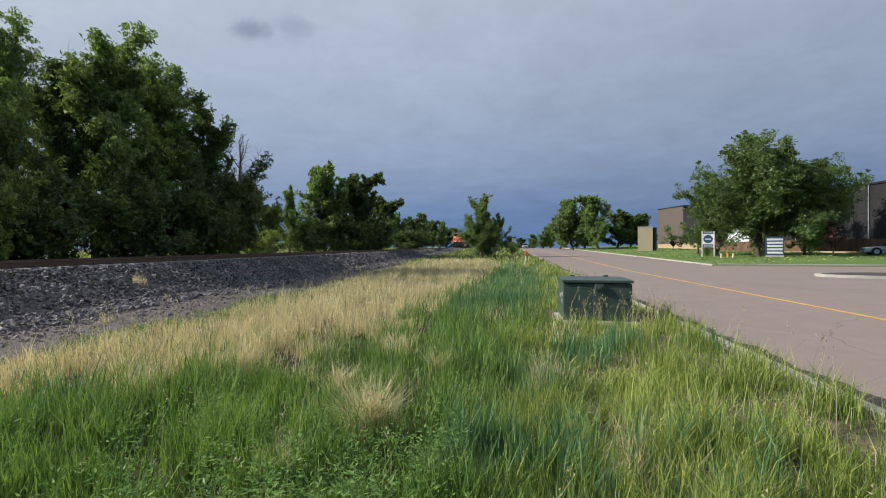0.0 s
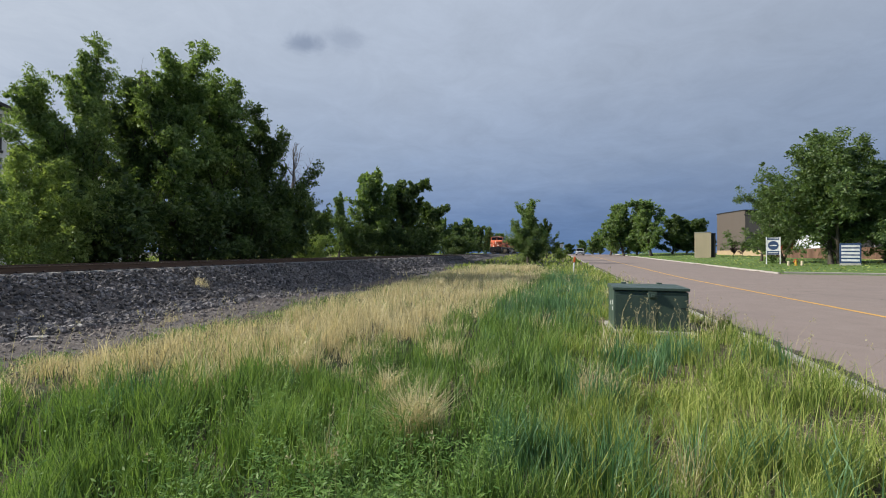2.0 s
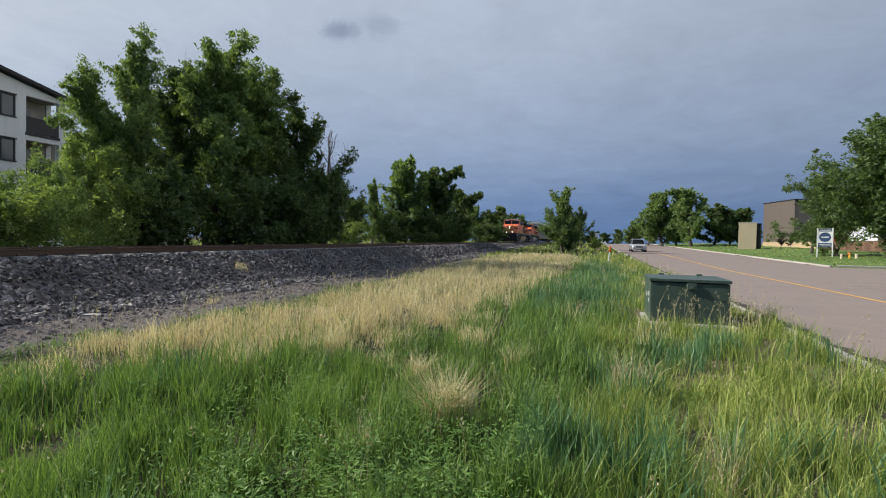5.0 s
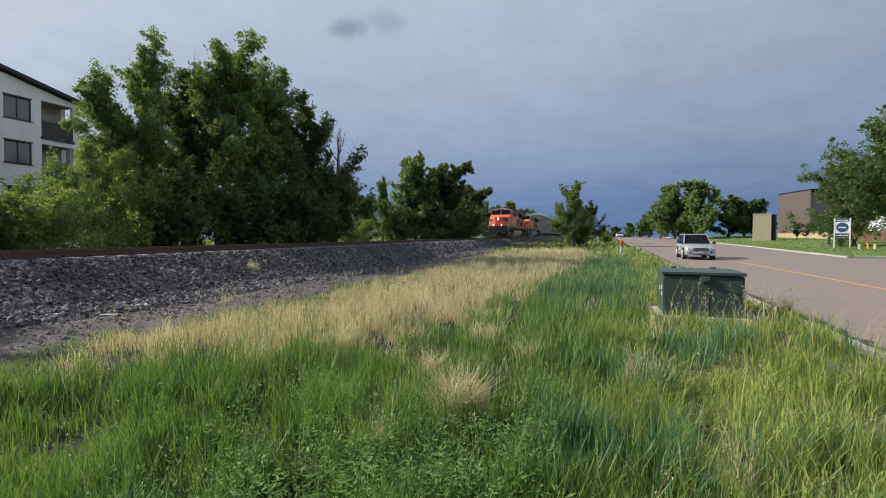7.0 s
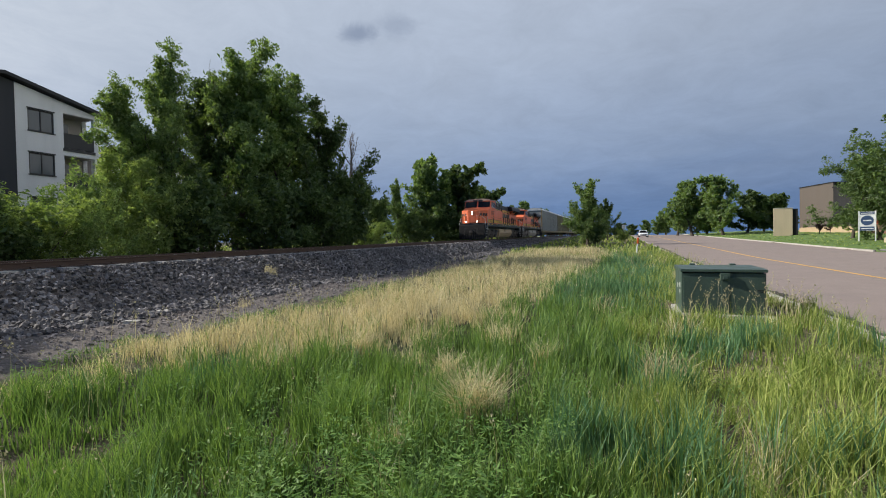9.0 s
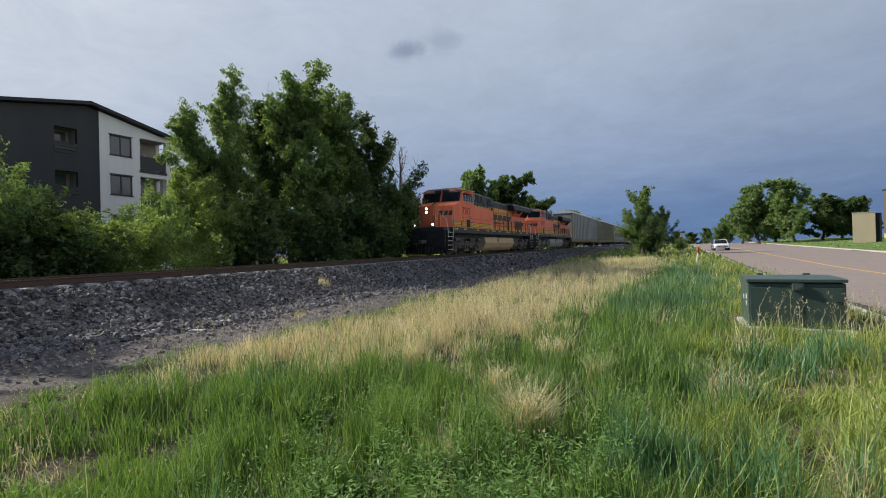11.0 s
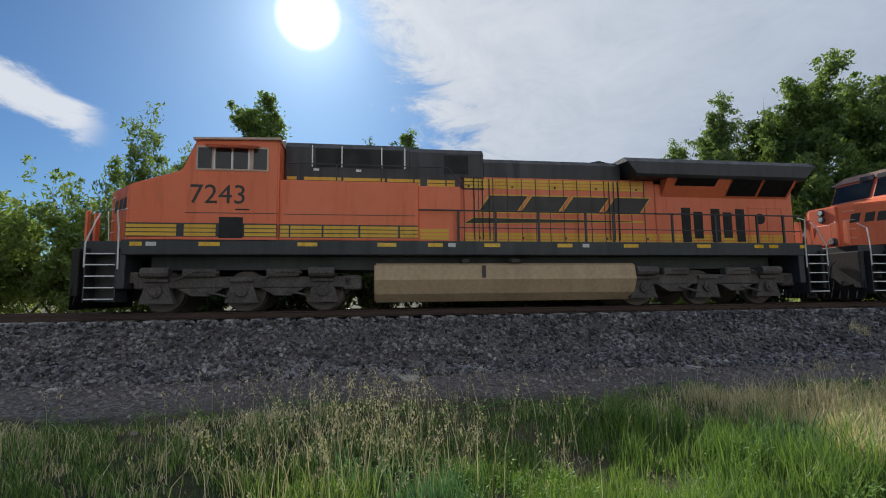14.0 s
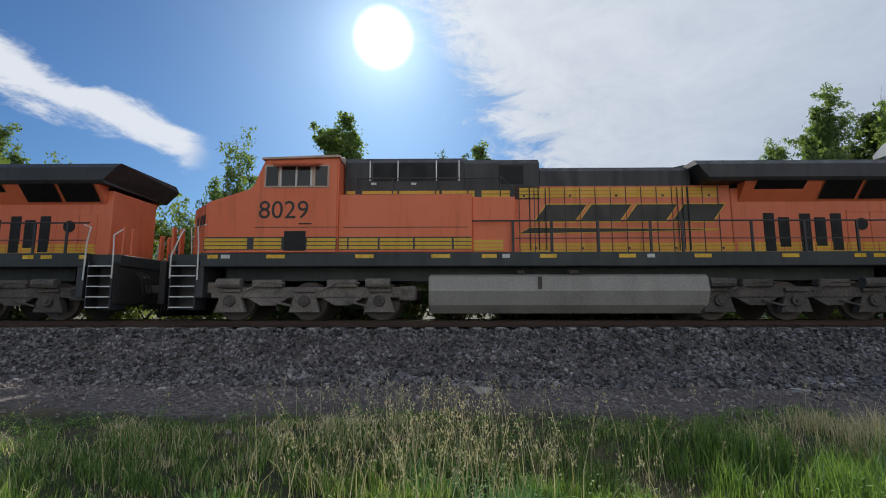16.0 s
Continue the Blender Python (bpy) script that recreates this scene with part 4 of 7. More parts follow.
def zones(x, y):
    """How dry, how blue, how pale and how bare the verge is at each place; and whether grass grows there at all."""
    s, e = along_track(x, y)
    l, w = along_road(x, y)
    g = e - grass_edge(s)
    line = np.interp(y, LINE_Y, LINE_X)
    dry = smooth(line - x + 0.35 * wave(x, y, 1.6, 0.3) + 0.35 * wave(x, y, 4.1, 1.2), -0.55, 0.75)
    dry = dry * smooth(g, 0.3, 1.0) * np.clip(0.92 + 0.30 * wave(x, y, 0.8, 2.0), 0, 1)
    spots = wave(x, y, 2.7, 4.0) + 0.7 * wave(x, y, 6.3, 0.7)
    dry = np.maximum(dry, 0.8 * smooth(spots, 0.95, 1.15))
    # a share of straw blades here stands in for green grass paled by sunlight
    dry = np.maximum(dry, 0.22 * smooth(y, 2.5, 0.5) * smooth(x, -3.2, -4.2) * smooth(g, 0.2, 0.8))
    lime = smooth(x - 0.10 - 0.15 * y + 0.35 * wave(x, y, 1.9, 1.1) + 0.2 * wave(x, y, 4.7, 3.0), -0.3, 0.5)
    blue = smooth(wave(x, y, 1.1, 5.0) + 0.4 * wave(x, y, 3.3, 2.0), 0.35, 0.8) * smooth(x - line, 0.3, 1.2) * (1 - 0.9 * lime)
    swathe = smooth(x - line, 0.1, 0.8) * smooth(line + 3.6 - x, 0.0, 1.4) * smooth(y, 8.0, 12.0) * smooth(y, 40, 30)
    blue = np.maximum(blue, swathe * np.clip(0.75 + 0.4 * wave(x, y, 1.3, 2.6), 0, 1))
    for cx, cy, r in ((0.40, 2.9, 0.40), (1.8, 6.0, 0.6), (0.9, 4.6, 0.35), (2.6, 6.6, 0.4)):
        blue = np.maximum(blue, smooth(np.hypot(x - cx, y - cy) + 0.2 * wave(x, y, 5.0), r, r * 0.5))
    bare = smooth(wave(x, y, 2.2, 7.0) + 0.6 * wave(x, y, 5.7, 3.0), 0.1, 0.7) * smooth(x, 0.4, 1.2) * smooth(y, 10, 5)
    grows = (g > 0) & (w < -0.19)
    return g, dry, blue, lime, bare, grows


def in_box(x, y):
    a = (x - 2.35) * RM[0] + (y - 9.0) * RM[1]
    b = (x - 2.35) * RD[0] + (y - 9.0) * RD[1]
    return (a > -0.25) & (a < 1.65) & (b > -0.22) & (b < 1.4)


def scatter(rng, n, r0, r1, a0, a1):
    r = (rng.uniform(0, 1, n) * (r1 ** 0.5 - r0 ** 0.5) + r0 ** 0.5) ** 2
    a = np.radians(rng.uniform(a0, a1, n))
    return -np.sin(a) * r, np.cos(a) * r, r


def build_grass():
    rng = np.random.default_rng(7)
    names = ("grass_green", "grass_blue", "grass_dry", "grass_lime")
    bins = {name: [] for name in names}
    for n_cl, per, r0, r1, a0, a1 in ((66000, 12, 1.2, 46.0, -60, 132), (3000, 8, 1.2, 14.0, 132, 300)):
        cx, cy, cr = scatter(rng, n_cl, r0, r1, a0, a1)
        g, dry, blue, lime, bare, grows = zones(cx, cy)
        keep = grows & (rng.uniform(0, 1, n_cl) > bare * 0.9) & ~in_box(cx, cy)
        lump = wave(cx, cy, 7.3, 0.9) + 0.8 * wave(cx, cy, 12.7, 2.2) + 0.5 * wave(cx, cy, 3.7, 5.2)
        keep &= rng.uniform(0, 1, n_cl) < 0.14 + 0.9 * smooth(lump, -0.6, 0.35)
        keep &= rng.uniform(0, 1, n_cl) < 0.25 + smooth(g, 0, 1.2)
        cx, cy, cr, g, dry, blue, lime, lump = [q[keep] for q in (cx, cy, cr, g, dry, blue, lime, lump)]
        draw = rng.uniform(0, 1, (3, len(cx)))
        kind = np.where(draw[0] < dry, 2, np.where(draw[1] < blue * 0.85, 1, np.where(draw[2] < lime, 3, 0)))
        tall = 0.66 + 0.22 * wave(cx, cy, 1.9, 0.5) + 0.26 * lump + rng.normal(0, 0.13, len(cx))
        tall = np.clip(tall, 0.22, 1.25) * (0.35 + 0.65 * smooth(g, 0.2, 1.6))
        tall = tall * (1 - 0.42 * smooth(cx, -1.8, -3.0) * smooth(cy, 3.2, 1.8) * smooth(cy, -6, -4))
        for kk, name in enumerate(names):
            m = kind == kk
            k = int(m.sum())
            rr = np.repeat(cr[m], per)
            sp = 0.026 + 0.0060 * rr
            x = np.repeat(cx[m], per) + rng.normal(0, 1, k * per) * sp
            y = np.repeat(cy[m], per) + rng.normal(0, 1, k * per) * sp
            ok = ~in_box(x, y) & (along_road(x, y)[1] < -0.17)
            h = np.repeat(tall[m], per) * rng.uniform(0.5, 1.15, k * per) * (0.43, 0.50, 0.48, 0.46)[kk]
            w = (0.0070, 0.0085, 0.0045, 0.0048)[kk] * rng.uniform(0.7, 1.3, k * per) + 0.00060 * rr
            lean = rng.uniform(0.03, (0.22, 0.20, 0.34, 0.30)[kk], k * per)
            bend = rng.uniform(0, (0.28, 0.25, 0.5, 0.45)[kk], int(ok.sum()))
            bins[name].append(blades(rng, x[ok], y[ok], h[ok], w[ok], lean[ok], bend))
    for name, label in zip(names, ("lush deep green verge grass", "blue-green broad-bladed grass clumps", "straw-coloured dry grass on the verge", "yellow-green thin grass near the road")):
        v, f = join(bins[name])
        tagged(new(name, np_mesh(name, v, f, [M[name]])), label, "grass", kind="stuff")
    # seed stalks: thin stems with a feathery head
    n = 5200
    x, y, r = scatter(rng, n, 1.6, 34, -50, 138)
    g, dry, blue, lime, bare, grows = zones(x, y)
    near_kerb = np.abs(along_road(x, y)[1] + 0.55) < 0.45
    keep = grows & ~in_box(x, y) & (rng.uniform(0, 1, n) < np.maximum(np.maximum(dry, 0.06), near_kerb * 0.8))
    # a ring of stalks before the cabinet
    x, y, r = x[keep], y[keep], r[keep]
    bx, by = rng.uniform(2.2, 4.1, 46), rng.uniform(8.2, 8.7, 46)
    x, y, r = np.r_[x, bx], np.r_[y, by], np.r_[r, np.full(46, 9.0)]
    # tall stalks at the foot of the bank's grass
    ba, bd = np.radians(rng.normal(84, 9.5, 360)), rng.uniform(3.1, 5.4, 360)
    x, y, r = np.r_[x, -np.sin(ba) * bd], np.r_[y, np.cos(ba) * bd], np.r_[r, np.full(360, 6.0)]
    n = len(x)
    h = rng.uniform(0.40, 0.80, n)
    lean = rng.uniform(0.03, 0.25, n)
    v1, f1 = blades(rng, x, y, h, 0.003 + 0.0006 * r, lean, rng.uniform(0, 0.25, n))
    tips = v1.reshape(-1, 5, 3)[:, 4]
    mids = v1.reshape(-1, 5, 3)[:, 2:4].mean(1)
    per = 9
    tt = rng.uniform(0.55, 1.0, (n, per))
    c = mids[:, None] + (tips - mids)[:, None] * tt[:, :, None] + rng.normal(0, 0.012, (n, per, 3))
    c = c.reshape(-1, 3)
    u = rng.normal(0, 0.5, (len(c), 3)) + np.array([0, 0, 0.9])
    u /= np.linalg.norm(u, axis=1)[:, None]
    wv = np.cross(u, rng.normal(size=(len(c), 3)))
    wv /= np.linalg.norm(wv, axis=1)[:, None]
    sz = np.repeat(0.010 + 0.0012 * r, per)[:, None]
    v2 = np.stack([c - wv * sz * 0.35, c + wv * sz * 0.35, c + u * sz * 1.3], 1).reshape(-1, 3)
    f2 = np.arange(len(v2)).reshape(-1, 3)
    v, f = join([(v1, f1), (v2, f2)])
    tagged(new("seed_stalks", np_mesh("seed_stalks", v, f, [M["seed"]])), "tall dry seed stalks standing in the grass", "grass", kind="stuff")
    # thatch: dead blades lying on the bare soil beside the road
    n = 16000
    x, y, r = scatter(rng, n, 1.2, 12, -62, 0)
    keep = (along_road(x, y)[1] < -0.2) & ~in_box(x, y) & (wave(x, y, 3.1, 2.0) + 0.5 * wave(x, y, 7.0, 1.0) > -0.35)
    x, y = x[keep], y[keep]
    n = len(x)
    v, f = blades(rng, x, y, rng.uniform(0.08, 0.24, n), rng.uniform(0.004, 0.009, n), rng.uniform(2.0, 7.0, n), rng.uniform(0, 0.15, n))
    v[:, 2] += 0.03
    tagged(new("thatch", np_mesh("thatch", v, f, [M["grass_dry"]])), "dead straw-coloured thatch lying on bare soil", "thatch", kind="stuff")
    # broad-leaved weeds
    n = 2400
    x, y, r = scatter(rng, n, 1.2, 15, -30, 130)
    g, dry, blue, lime, bare, grows = zones(x, y)
    like = smooth(wave(x, y, 1.5, 3.0) + 0.5 * wave(x, y, 3.9, 1.0), 0.0, 0.6) * (1 - 0.7 * dry) * smooth(x, 2.0, 0.5) + 1.0 * (g < 1.1)
    keep = grows & (rng.uniform(0, 1, n) < like)
    x, y, r, g = x[keep], y[keep], r[keep], g[keep]
    # a stand of taller weeds close by
    wx, wy, wr = scatter(rng, 170, 1.8, 3.9, -4, 50)
    x, y, r, g = np.r_[x, wx], np.r_[y, wy], np.r_[r, wr], np.r_[g, np.full(170, 5.0)]
    z = ground_height(x, y)
    per = 56
    n = len(x)
    ph = rng.uniform(0.16, 0.36, n) * np.where(g < 1.0, 0.4, 1.0)
    ph[-170:] = rng.uniform(0.26, 0.48, 170)
    t = rng.uniform(0.15, 1.0, (n, per))
    a = rng.uniform(0, 2 * np.pi, (n, per))
    rad = rng.uniform(0.02, 0.10, (n, per)) * (1.3 - 0.6 * t)
    c = np.stack([x[:, None] + np.cos(a) * rad, y[:, None] + np.sin(a) * rad, z[:, None] + t * ph[:, None]], 2).reshape(-1, 3)
    out = np.stack([np.cos(a), np.sin(a), rng.uniform(-0.1, 0.6, (n, per))], 2).reshape(-1, 3)
    out /= np.linalg.norm(out, axis=1)[:, None]
    wv = np.cross(out, np.array([0, 0, 1.0]) + rng.normal(0, 0.3, out.shape))
    wv /= np.linalg.norm(wv, axis=1)[:, None]
    sz = rng.uniform(0.018, 0.036, len(c))[:, None] * np.repeat(1 + 0.03 * r, per)[:, None]
    v = np.stack([c, c + out * sz * 0.5 + wv * sz * 0.17, c + out * sz * 1.2, c + out * sz * 0.5 - wv * sz * 0.17], 1).reshape(-1, 3)
    tagged(new("weeds", np_mesh("weeds", v, np.arange(len(v)).reshape(-1, 4), [M["weed"]])), "low leafy green weeds among the grass", "weeds", kind="stuff")
    # one dry bunch that stands out, with two smaller ones
    vs = []
    for bx, by, bh, bn, br in ((-0.54, 3.35, 0.66, 620, 0.13), (-2.35, 5.4, 0.50, 260, 0.15), (-0.05, 5.2, 0.46, 200, 0.11), (-1.05, 4.6, 0.48, 200, 0.10), (-9.36, 14.2, 0.45, 160, 0.22), (-6.9, 9.4, 0.35, 60, 0.15)):
        a = rng.uniform(0, 2 * np.pi, bn)
        q = rng.uniform(0, 1, bn) ** 0.5 * br
        vs.append(blades(rng, bx + np.cos(a) * q, by + np.sin(a) * q, rng.uniform(0.5, 1.0, bn) * bh, np.full(bn, 0.006), rng.uniform(0.03, 0.34, bn), rng.uniform(0.1, 0.5, bn)))
    # a stand of dead brown grass where the verge narrows
    a, q = rng.uniform(0, 2 * np.pi, 900), rng.uniform(0, 1, 900) ** 0.5
    vs.append(blades(rng, 1.6 + np.cos(a) * q * 2.1, 37.0 + np.sin(a) * q * 1.6, rng.uniform(0.5, 1.0, 900) * 0.85, np.full(900, 0.028), rng.uniform(0.03, 0.3, 900), rng.uniform(0.1, 0.4, 900)))
    v, f = join(vs)
    tagged(new("dry_grass_bunch", np_mesh("dry_grass_bunch", v, f, [M["grass_dry"]])), "bunches of pale dry grass in green grass", "grass", kind="stuff")
    # coarse tufts farther out, where single blades cannot be told apart
    n = 26000
    rx, ry, rr = scatter(rng, n, 40, 190, -55, 60)
    s, e = along_track(rx, ry)
    l, w = along_road(rx, ry)
    keep = ((w < -0.3) & (e > 5)) | ((w > ROAD_W + 0.6) & ~((l > 17) & (l < 37) & (w < 46))) | ((e < -4.5) & (e > -60))
    rx, ry, rr, e = rx[keep], ry[keep], rr[keep], e[keep]
    far = np.where(along_road(rx, ry)[1] > 0, 0.12, 0.42)
    v, f = blades(rng, rx, ry, far * rng.uniform(0.5, 1.2, len(rx)), 0.05 + 0.0022 * rr, rng.uniform(0.1, 0.6, len(rx)), rng.uniform(0, 0.4, len(rx)))
    tagged(new("far_grass", np_mesh("far_grass", v, f, [M["grass_lime"]])), "green grass farther along the verge and lawns", "grass", kind="stuff")


build_grass()


# ---------------------------------------------------------------- the train
def paint(name, base, rough=0.42, fade=0.25):
    """Weathered enamel on steel: sun-bleached patches, road dirt in streaks, fine orange-peel."""
    m, k, b = material(name, rough)
    pos = k.n("ShaderNodeTexCoord").outputs["Object"]
    n1 = k.noise(pos, 0.7, 5, 0.6)
    n2 = k.noise(k.vmath("MULTIPLY", pos, (3, 3, 0.35)), 1.6, 6, 0.6)
    n3 = k.noise(pos, 28, 4, 0.6)
    col = k.mix(k.span(n1, 0.35, 0.7, 0, fade), base, tuple(min(1, c * 1.15 + 0.05) for c in base))
    col = k.mix(k.span(n2, 0.5, 0.75, 0, 0.35), col, tuple(c * 0.45 + 0.012 for c in base))
    col = k.mix(k.span(n3, 0.62, 0.75, 0, 0.25), col, tuple(c * 0.5 + 0.01 for c in base))
    k.put(b, "Base Color", col)
    k.put(b, "Roughness", k.span(n2, 0.3, 0.7, rough - 0.08, rough + 0.18))
    k.put(b, "Normal", k.n("ShaderNodeBump", Strength=0.08, Distance=0.01, Height=n1))
    return m


M["orange"] = paint("loco_orange", (0.80, 0.178, 0.072))
M["orange_worn"] = paint("loco_orange_worn", (0.74, 0.174, 0.076), fade=0.4)
M["loco_black"] = paint("loco_black", (0.036, 0.036, 0.042), 0.5)
M["loco_green"] = paint("loco_dark_green", (0.032, 0.038, 0.042), 0.5)
M["loco_yellow"] = paint("loco_yellow", (0.72, 0.42, 0.035))
M["reflector"] = surface("reflector", (0.78, 0.46, 0.03), rough=0.3, bump=0.0, world=False)
M["reflector_white"] = surface("reflector_white", (0.6, 0.6, 0.6), rough=0.35, bump=0.0, world=False)
M["grime"] = surface("grime", (0.095, 0.082, 0.076), (0.03, 0.027, 0.026), (0.21, 0.185, 0.17), scale=1.6, fine=18, rough=0.85, bump=0.4, depth=0.01, world=False)
M["grime_light"] = surface("grime_light", (0.20, 0.175, 0.155), (0.06, 0.05, 0.045), (0.34, 0.31, 0.28), scale=1.8, fine=20, rough=0.8, bump=0.3, depth=0.01, world=False)
M["tank_dust"] = surface("tank_dust", (0.50, 0.365, 0.225), (0.36, 0.26, 0.16), (0.58, 0.45, 0.30), scale=1.1, fine=9, rough=0.75, bump=0.1, depth=0.01, streak=True, world=False)
M["tank_grey"] = surface("tank_grey", (0.36, 0.345, 0.32), (0.22, 0.21, 0.19), (0.45, 0.43, 0.40), scale=1.1, fine=20, rough=0.75, bump=0.1, depth=0.01, streak=True, world=False)
M["pilot_black"] = surface("pilot_black", (0.020, 0.019, 0.019), (0.010, 0.010, 0.010), (0.055, 0.048, 0.044), scale=2.0, fine=18, rough=0.8, bump=0.3, depth=0.01, streak=True, world=False)
# near-black for hoses and print; on recesses, vents and grilles it paints shade
M["black_and_shade"] = surface("black_and_shade", (0.012, 0.012, 0.013), rough=0.7, bump=0.0, world=False)
M["loco_glass"] = glass_mat("loco_glass", (0.02, 0.025, 0.03))
M["alu"] = surface("alu", (0.55, 0.55, 0.55), rough=0.4, metal=0.8, bump=0.05, world=False)
M["white_enamel"] = surface("white_enamel", (0.72, 0.71, 0.69), rough=0.5, bump=0.05, world=False)
M["pale_tan"] = surface("pale_tan", (0.55, 0.40, 0.33), rough=0.6, bump=0.1, world=False)
M["headlight"] = glow("headlight", (1.0, 0.92, 0.78), 5.0)
M["wheel_steel"] = surface("wheel_steel", (0.13, 0.11, 0.10), rough=0.6, metal=0.6, bump=0.1, world=False)
M["logo_dark"] = surface("logo_dark", (0.030, 0.026, 0.026), rough=0.5, bump=0.0, world=False)

LOCO_LEN = 22.3
HALF = LOCO_LEN / 2
WHEEL_R = 0.535


def ubox(bm, u0, u1, e0, e1, z0, z1, bevel=0.0):
    """A box by distance behind the front coupler, to the side and above the rail."""
    bm_box(bm, min(-e0, -e1), max(-e0, -e1), HALF - u1, HALF - u0, z0, z1, bevel)


def V(u, e, z):
    return Vector((-e, HALF - u, z))


def bm_poly(bm, pts):
    return bm.faces.new([bm.verts.new(V(*p)) for p in pts])


def letters(text, size, mat, parent, m, name="road_number", thick=0.004, bold=0.012):
    cu = bpy.data.curves.new(name, "FONT")
    cu.body, cu.size, cu.extrude, cu.offset = text, size, thick, bold
    cu.resolution_u = 3
    tmp = bpy.data.objects.new(name, cu)
    scene.collection.objects.link(tmp)
    dg = bpy.context.evaluated_depsgraph_get()
    me = bpy.data.meshes.new_from_object(tmp.evaluated_get(dg))
    bpy.data.objects.remove(tmp)
    me.materials.clear()
    me.materials.append(mat)
    ob = part(name, me, None, parent)
    ob.matrix_basis = m
    return ob


def wheelset_mesh(r=WHEEL_R):
    bm = bmesh.new()
    for e in (0.755, -0.755):
        bm_disc(bm, (e, 0, 0), (1, 0, 0), r, 0.14, 24, 0.015)
        bm_disc(bm, (e * 0.92, 0, 0), (1, 0, 0), r + 0.025, 0.03, 24)
        bm_disc(bm, (e * 1.08, 0, 0), (1, 0, 0), r * 0.45, 0.10, 12)
        for a in range(5):
            t = a * 2 * math.pi / 5
            bm_disc(bm, (e * 1.10, math.cos(t) * r * 0.68, math.sin(t) * r * 0.68), (1, 0, 0), r * 0.09, 0.02, 8)
    bm_tube(bm, [(-1.0, 0, 0), (1.0, 0, 0)], 0.09, 8)
    return finish(bm, "wheelset", M["wheel_steel"])


WHEEL_ME = wheelset_mesh()
SPINNERS = []  # wheelset, its centre in its truck's space, radius, mover


def loco_truck(loco, axles, forward, name_mat, u_mid):
    """A three-axle truck: cast side frames with pedestals, bolsters, brake gear; its wheelsets turn."""
    bm = bmesh.new()
    for sg in (1, -1):
        e0, e1 = 1.02 * sg, 1.22 * sg
        y = [a for a in axles]
        ubox(bm, axles[0] - 0.55, axles[2] + 0.75, e0, e1, 0.62, 0.92, 0.04)
        for a in axles:
            bm_prism(bm, [(HALF - a - 0.42, 0.24), (HALF - a + 0.42, 0.24), (HALF - a + 0.26, 0.74), (HALF - a - 0.26, 0.74)], -1.24 * sg, -1.04 * sg, "x")
            ubox(bm, a - 0.30, a + 0.30, e0 + 0.16 * sg, e1 + 0.08 * sg, 0.78, 0.88, 0.015)
        for a, b in zip(axles, axles[1:]):
            mid = (a + b) / 2
            bm_prism(bm, [(HALF - mid - 0.55, 0.62), (HALF - mid - 0.2, 0.42), (HALF - mid + 0.2, 0.42), (HALF - mid + 0.55, 0.62)], -1.20 * sg, -1.06 * sg, "x")
            ubox(bm, mid - 0.42, mid + 0.42, e0, e1 + 0.10 * sg, 0.90, 1.12, 0.05)
            bm_tube(bm, [V(mid - 0.6, 1.30 * sg, 0.80), V(mid - 0.1, 1.34 * sg, 1.05), V(mid + 0.5, 1.32 * sg, 1.02)], 0.025, 5)
            bm_tube(bm, [V(mid + 0.1, 1.28 * sg, 0.55), V(mid + 0.7, 1.28 * sg, 0.40)], 0.03, 5)
        ubox(bm, axles[0] - 0.9, axles[0] - 0.45, e0, e1, 0.75, 1.05, 0.05)
        ubox(bm, axles[2] + 0.5, axles[2] + 1.0, e0, e1, 0.55, 0.95, 0.08)
        bm_tube(bm, [V(axles[0] - 0.3, 1.36 * sg, 1.02), V(axles[0] + 0.35, 1.36 * sg, 1.02)], 0.13, 10)
        bm_tube(bm, [V(axles[2] - 0.35, 1.36 * sg, 1.02), V(axles[2] + 0.3, 1.36 * sg, 1.02)], 0.13, 10)
    ubox(bm, axles[0] - 0.4, axles[2] + 0.6, -0.6, 0.6, 0.45, 0.95, 0.05)
    tr = part("truck_frame", bm, name_mat, loco)
    for a in axles:
        w = part("wheelset", WHEEL_ME, None, tr)
        w.matrix_basis = Matrix.Translation(V(a, 0, WHEEL_R))
        for sg in (1, -1):
            bm = bmesh.new()
            bm_disc(bm, V(a, 1.28 * sg, WHEEL_R + 0.01), (1, 0, 0), 0.155, 0.09, 16, 0.02)
            bm_disc(bm, V(a, 1.33 * sg, WHEEL_R + 0.01), (1, 0, 0), 0.075, 0.05, 10)
            part("axle_cap", bm, M["grime"], tr)
        SPINNERS.append((w, V(a, 0, WHEEL_R), WHEEL_R, None))
    return tr


def stair(bm_side, bm_tread, u0, u1, e_out, sg):
    """Corner steps with bright tread edges, between two dark side plates."""
    for i, z in enumerate((0.36, 0.64, 0.92, 1.20, 1.47)):
        ubox(bm_tread, u0, u1, sg * (e_out - 0.035), sg * e_out, z, z + 0.03)
        ubox(bm_side, u0, u1, sg * (e_out - 0.30), sg * (e_out - 0.037), z, z + 0.025)
    for u in (u0 - 0.03, u1):
        ubox(bm_side, u, u + 0.03, sg * (e_out - 0.55), sg * (e_out - 0.02), 0.30, 1.62)
    ubox(bm_side, u0, u1, sg * 0.85, sg * (e_out - 0.45), 0.30, 1.62)


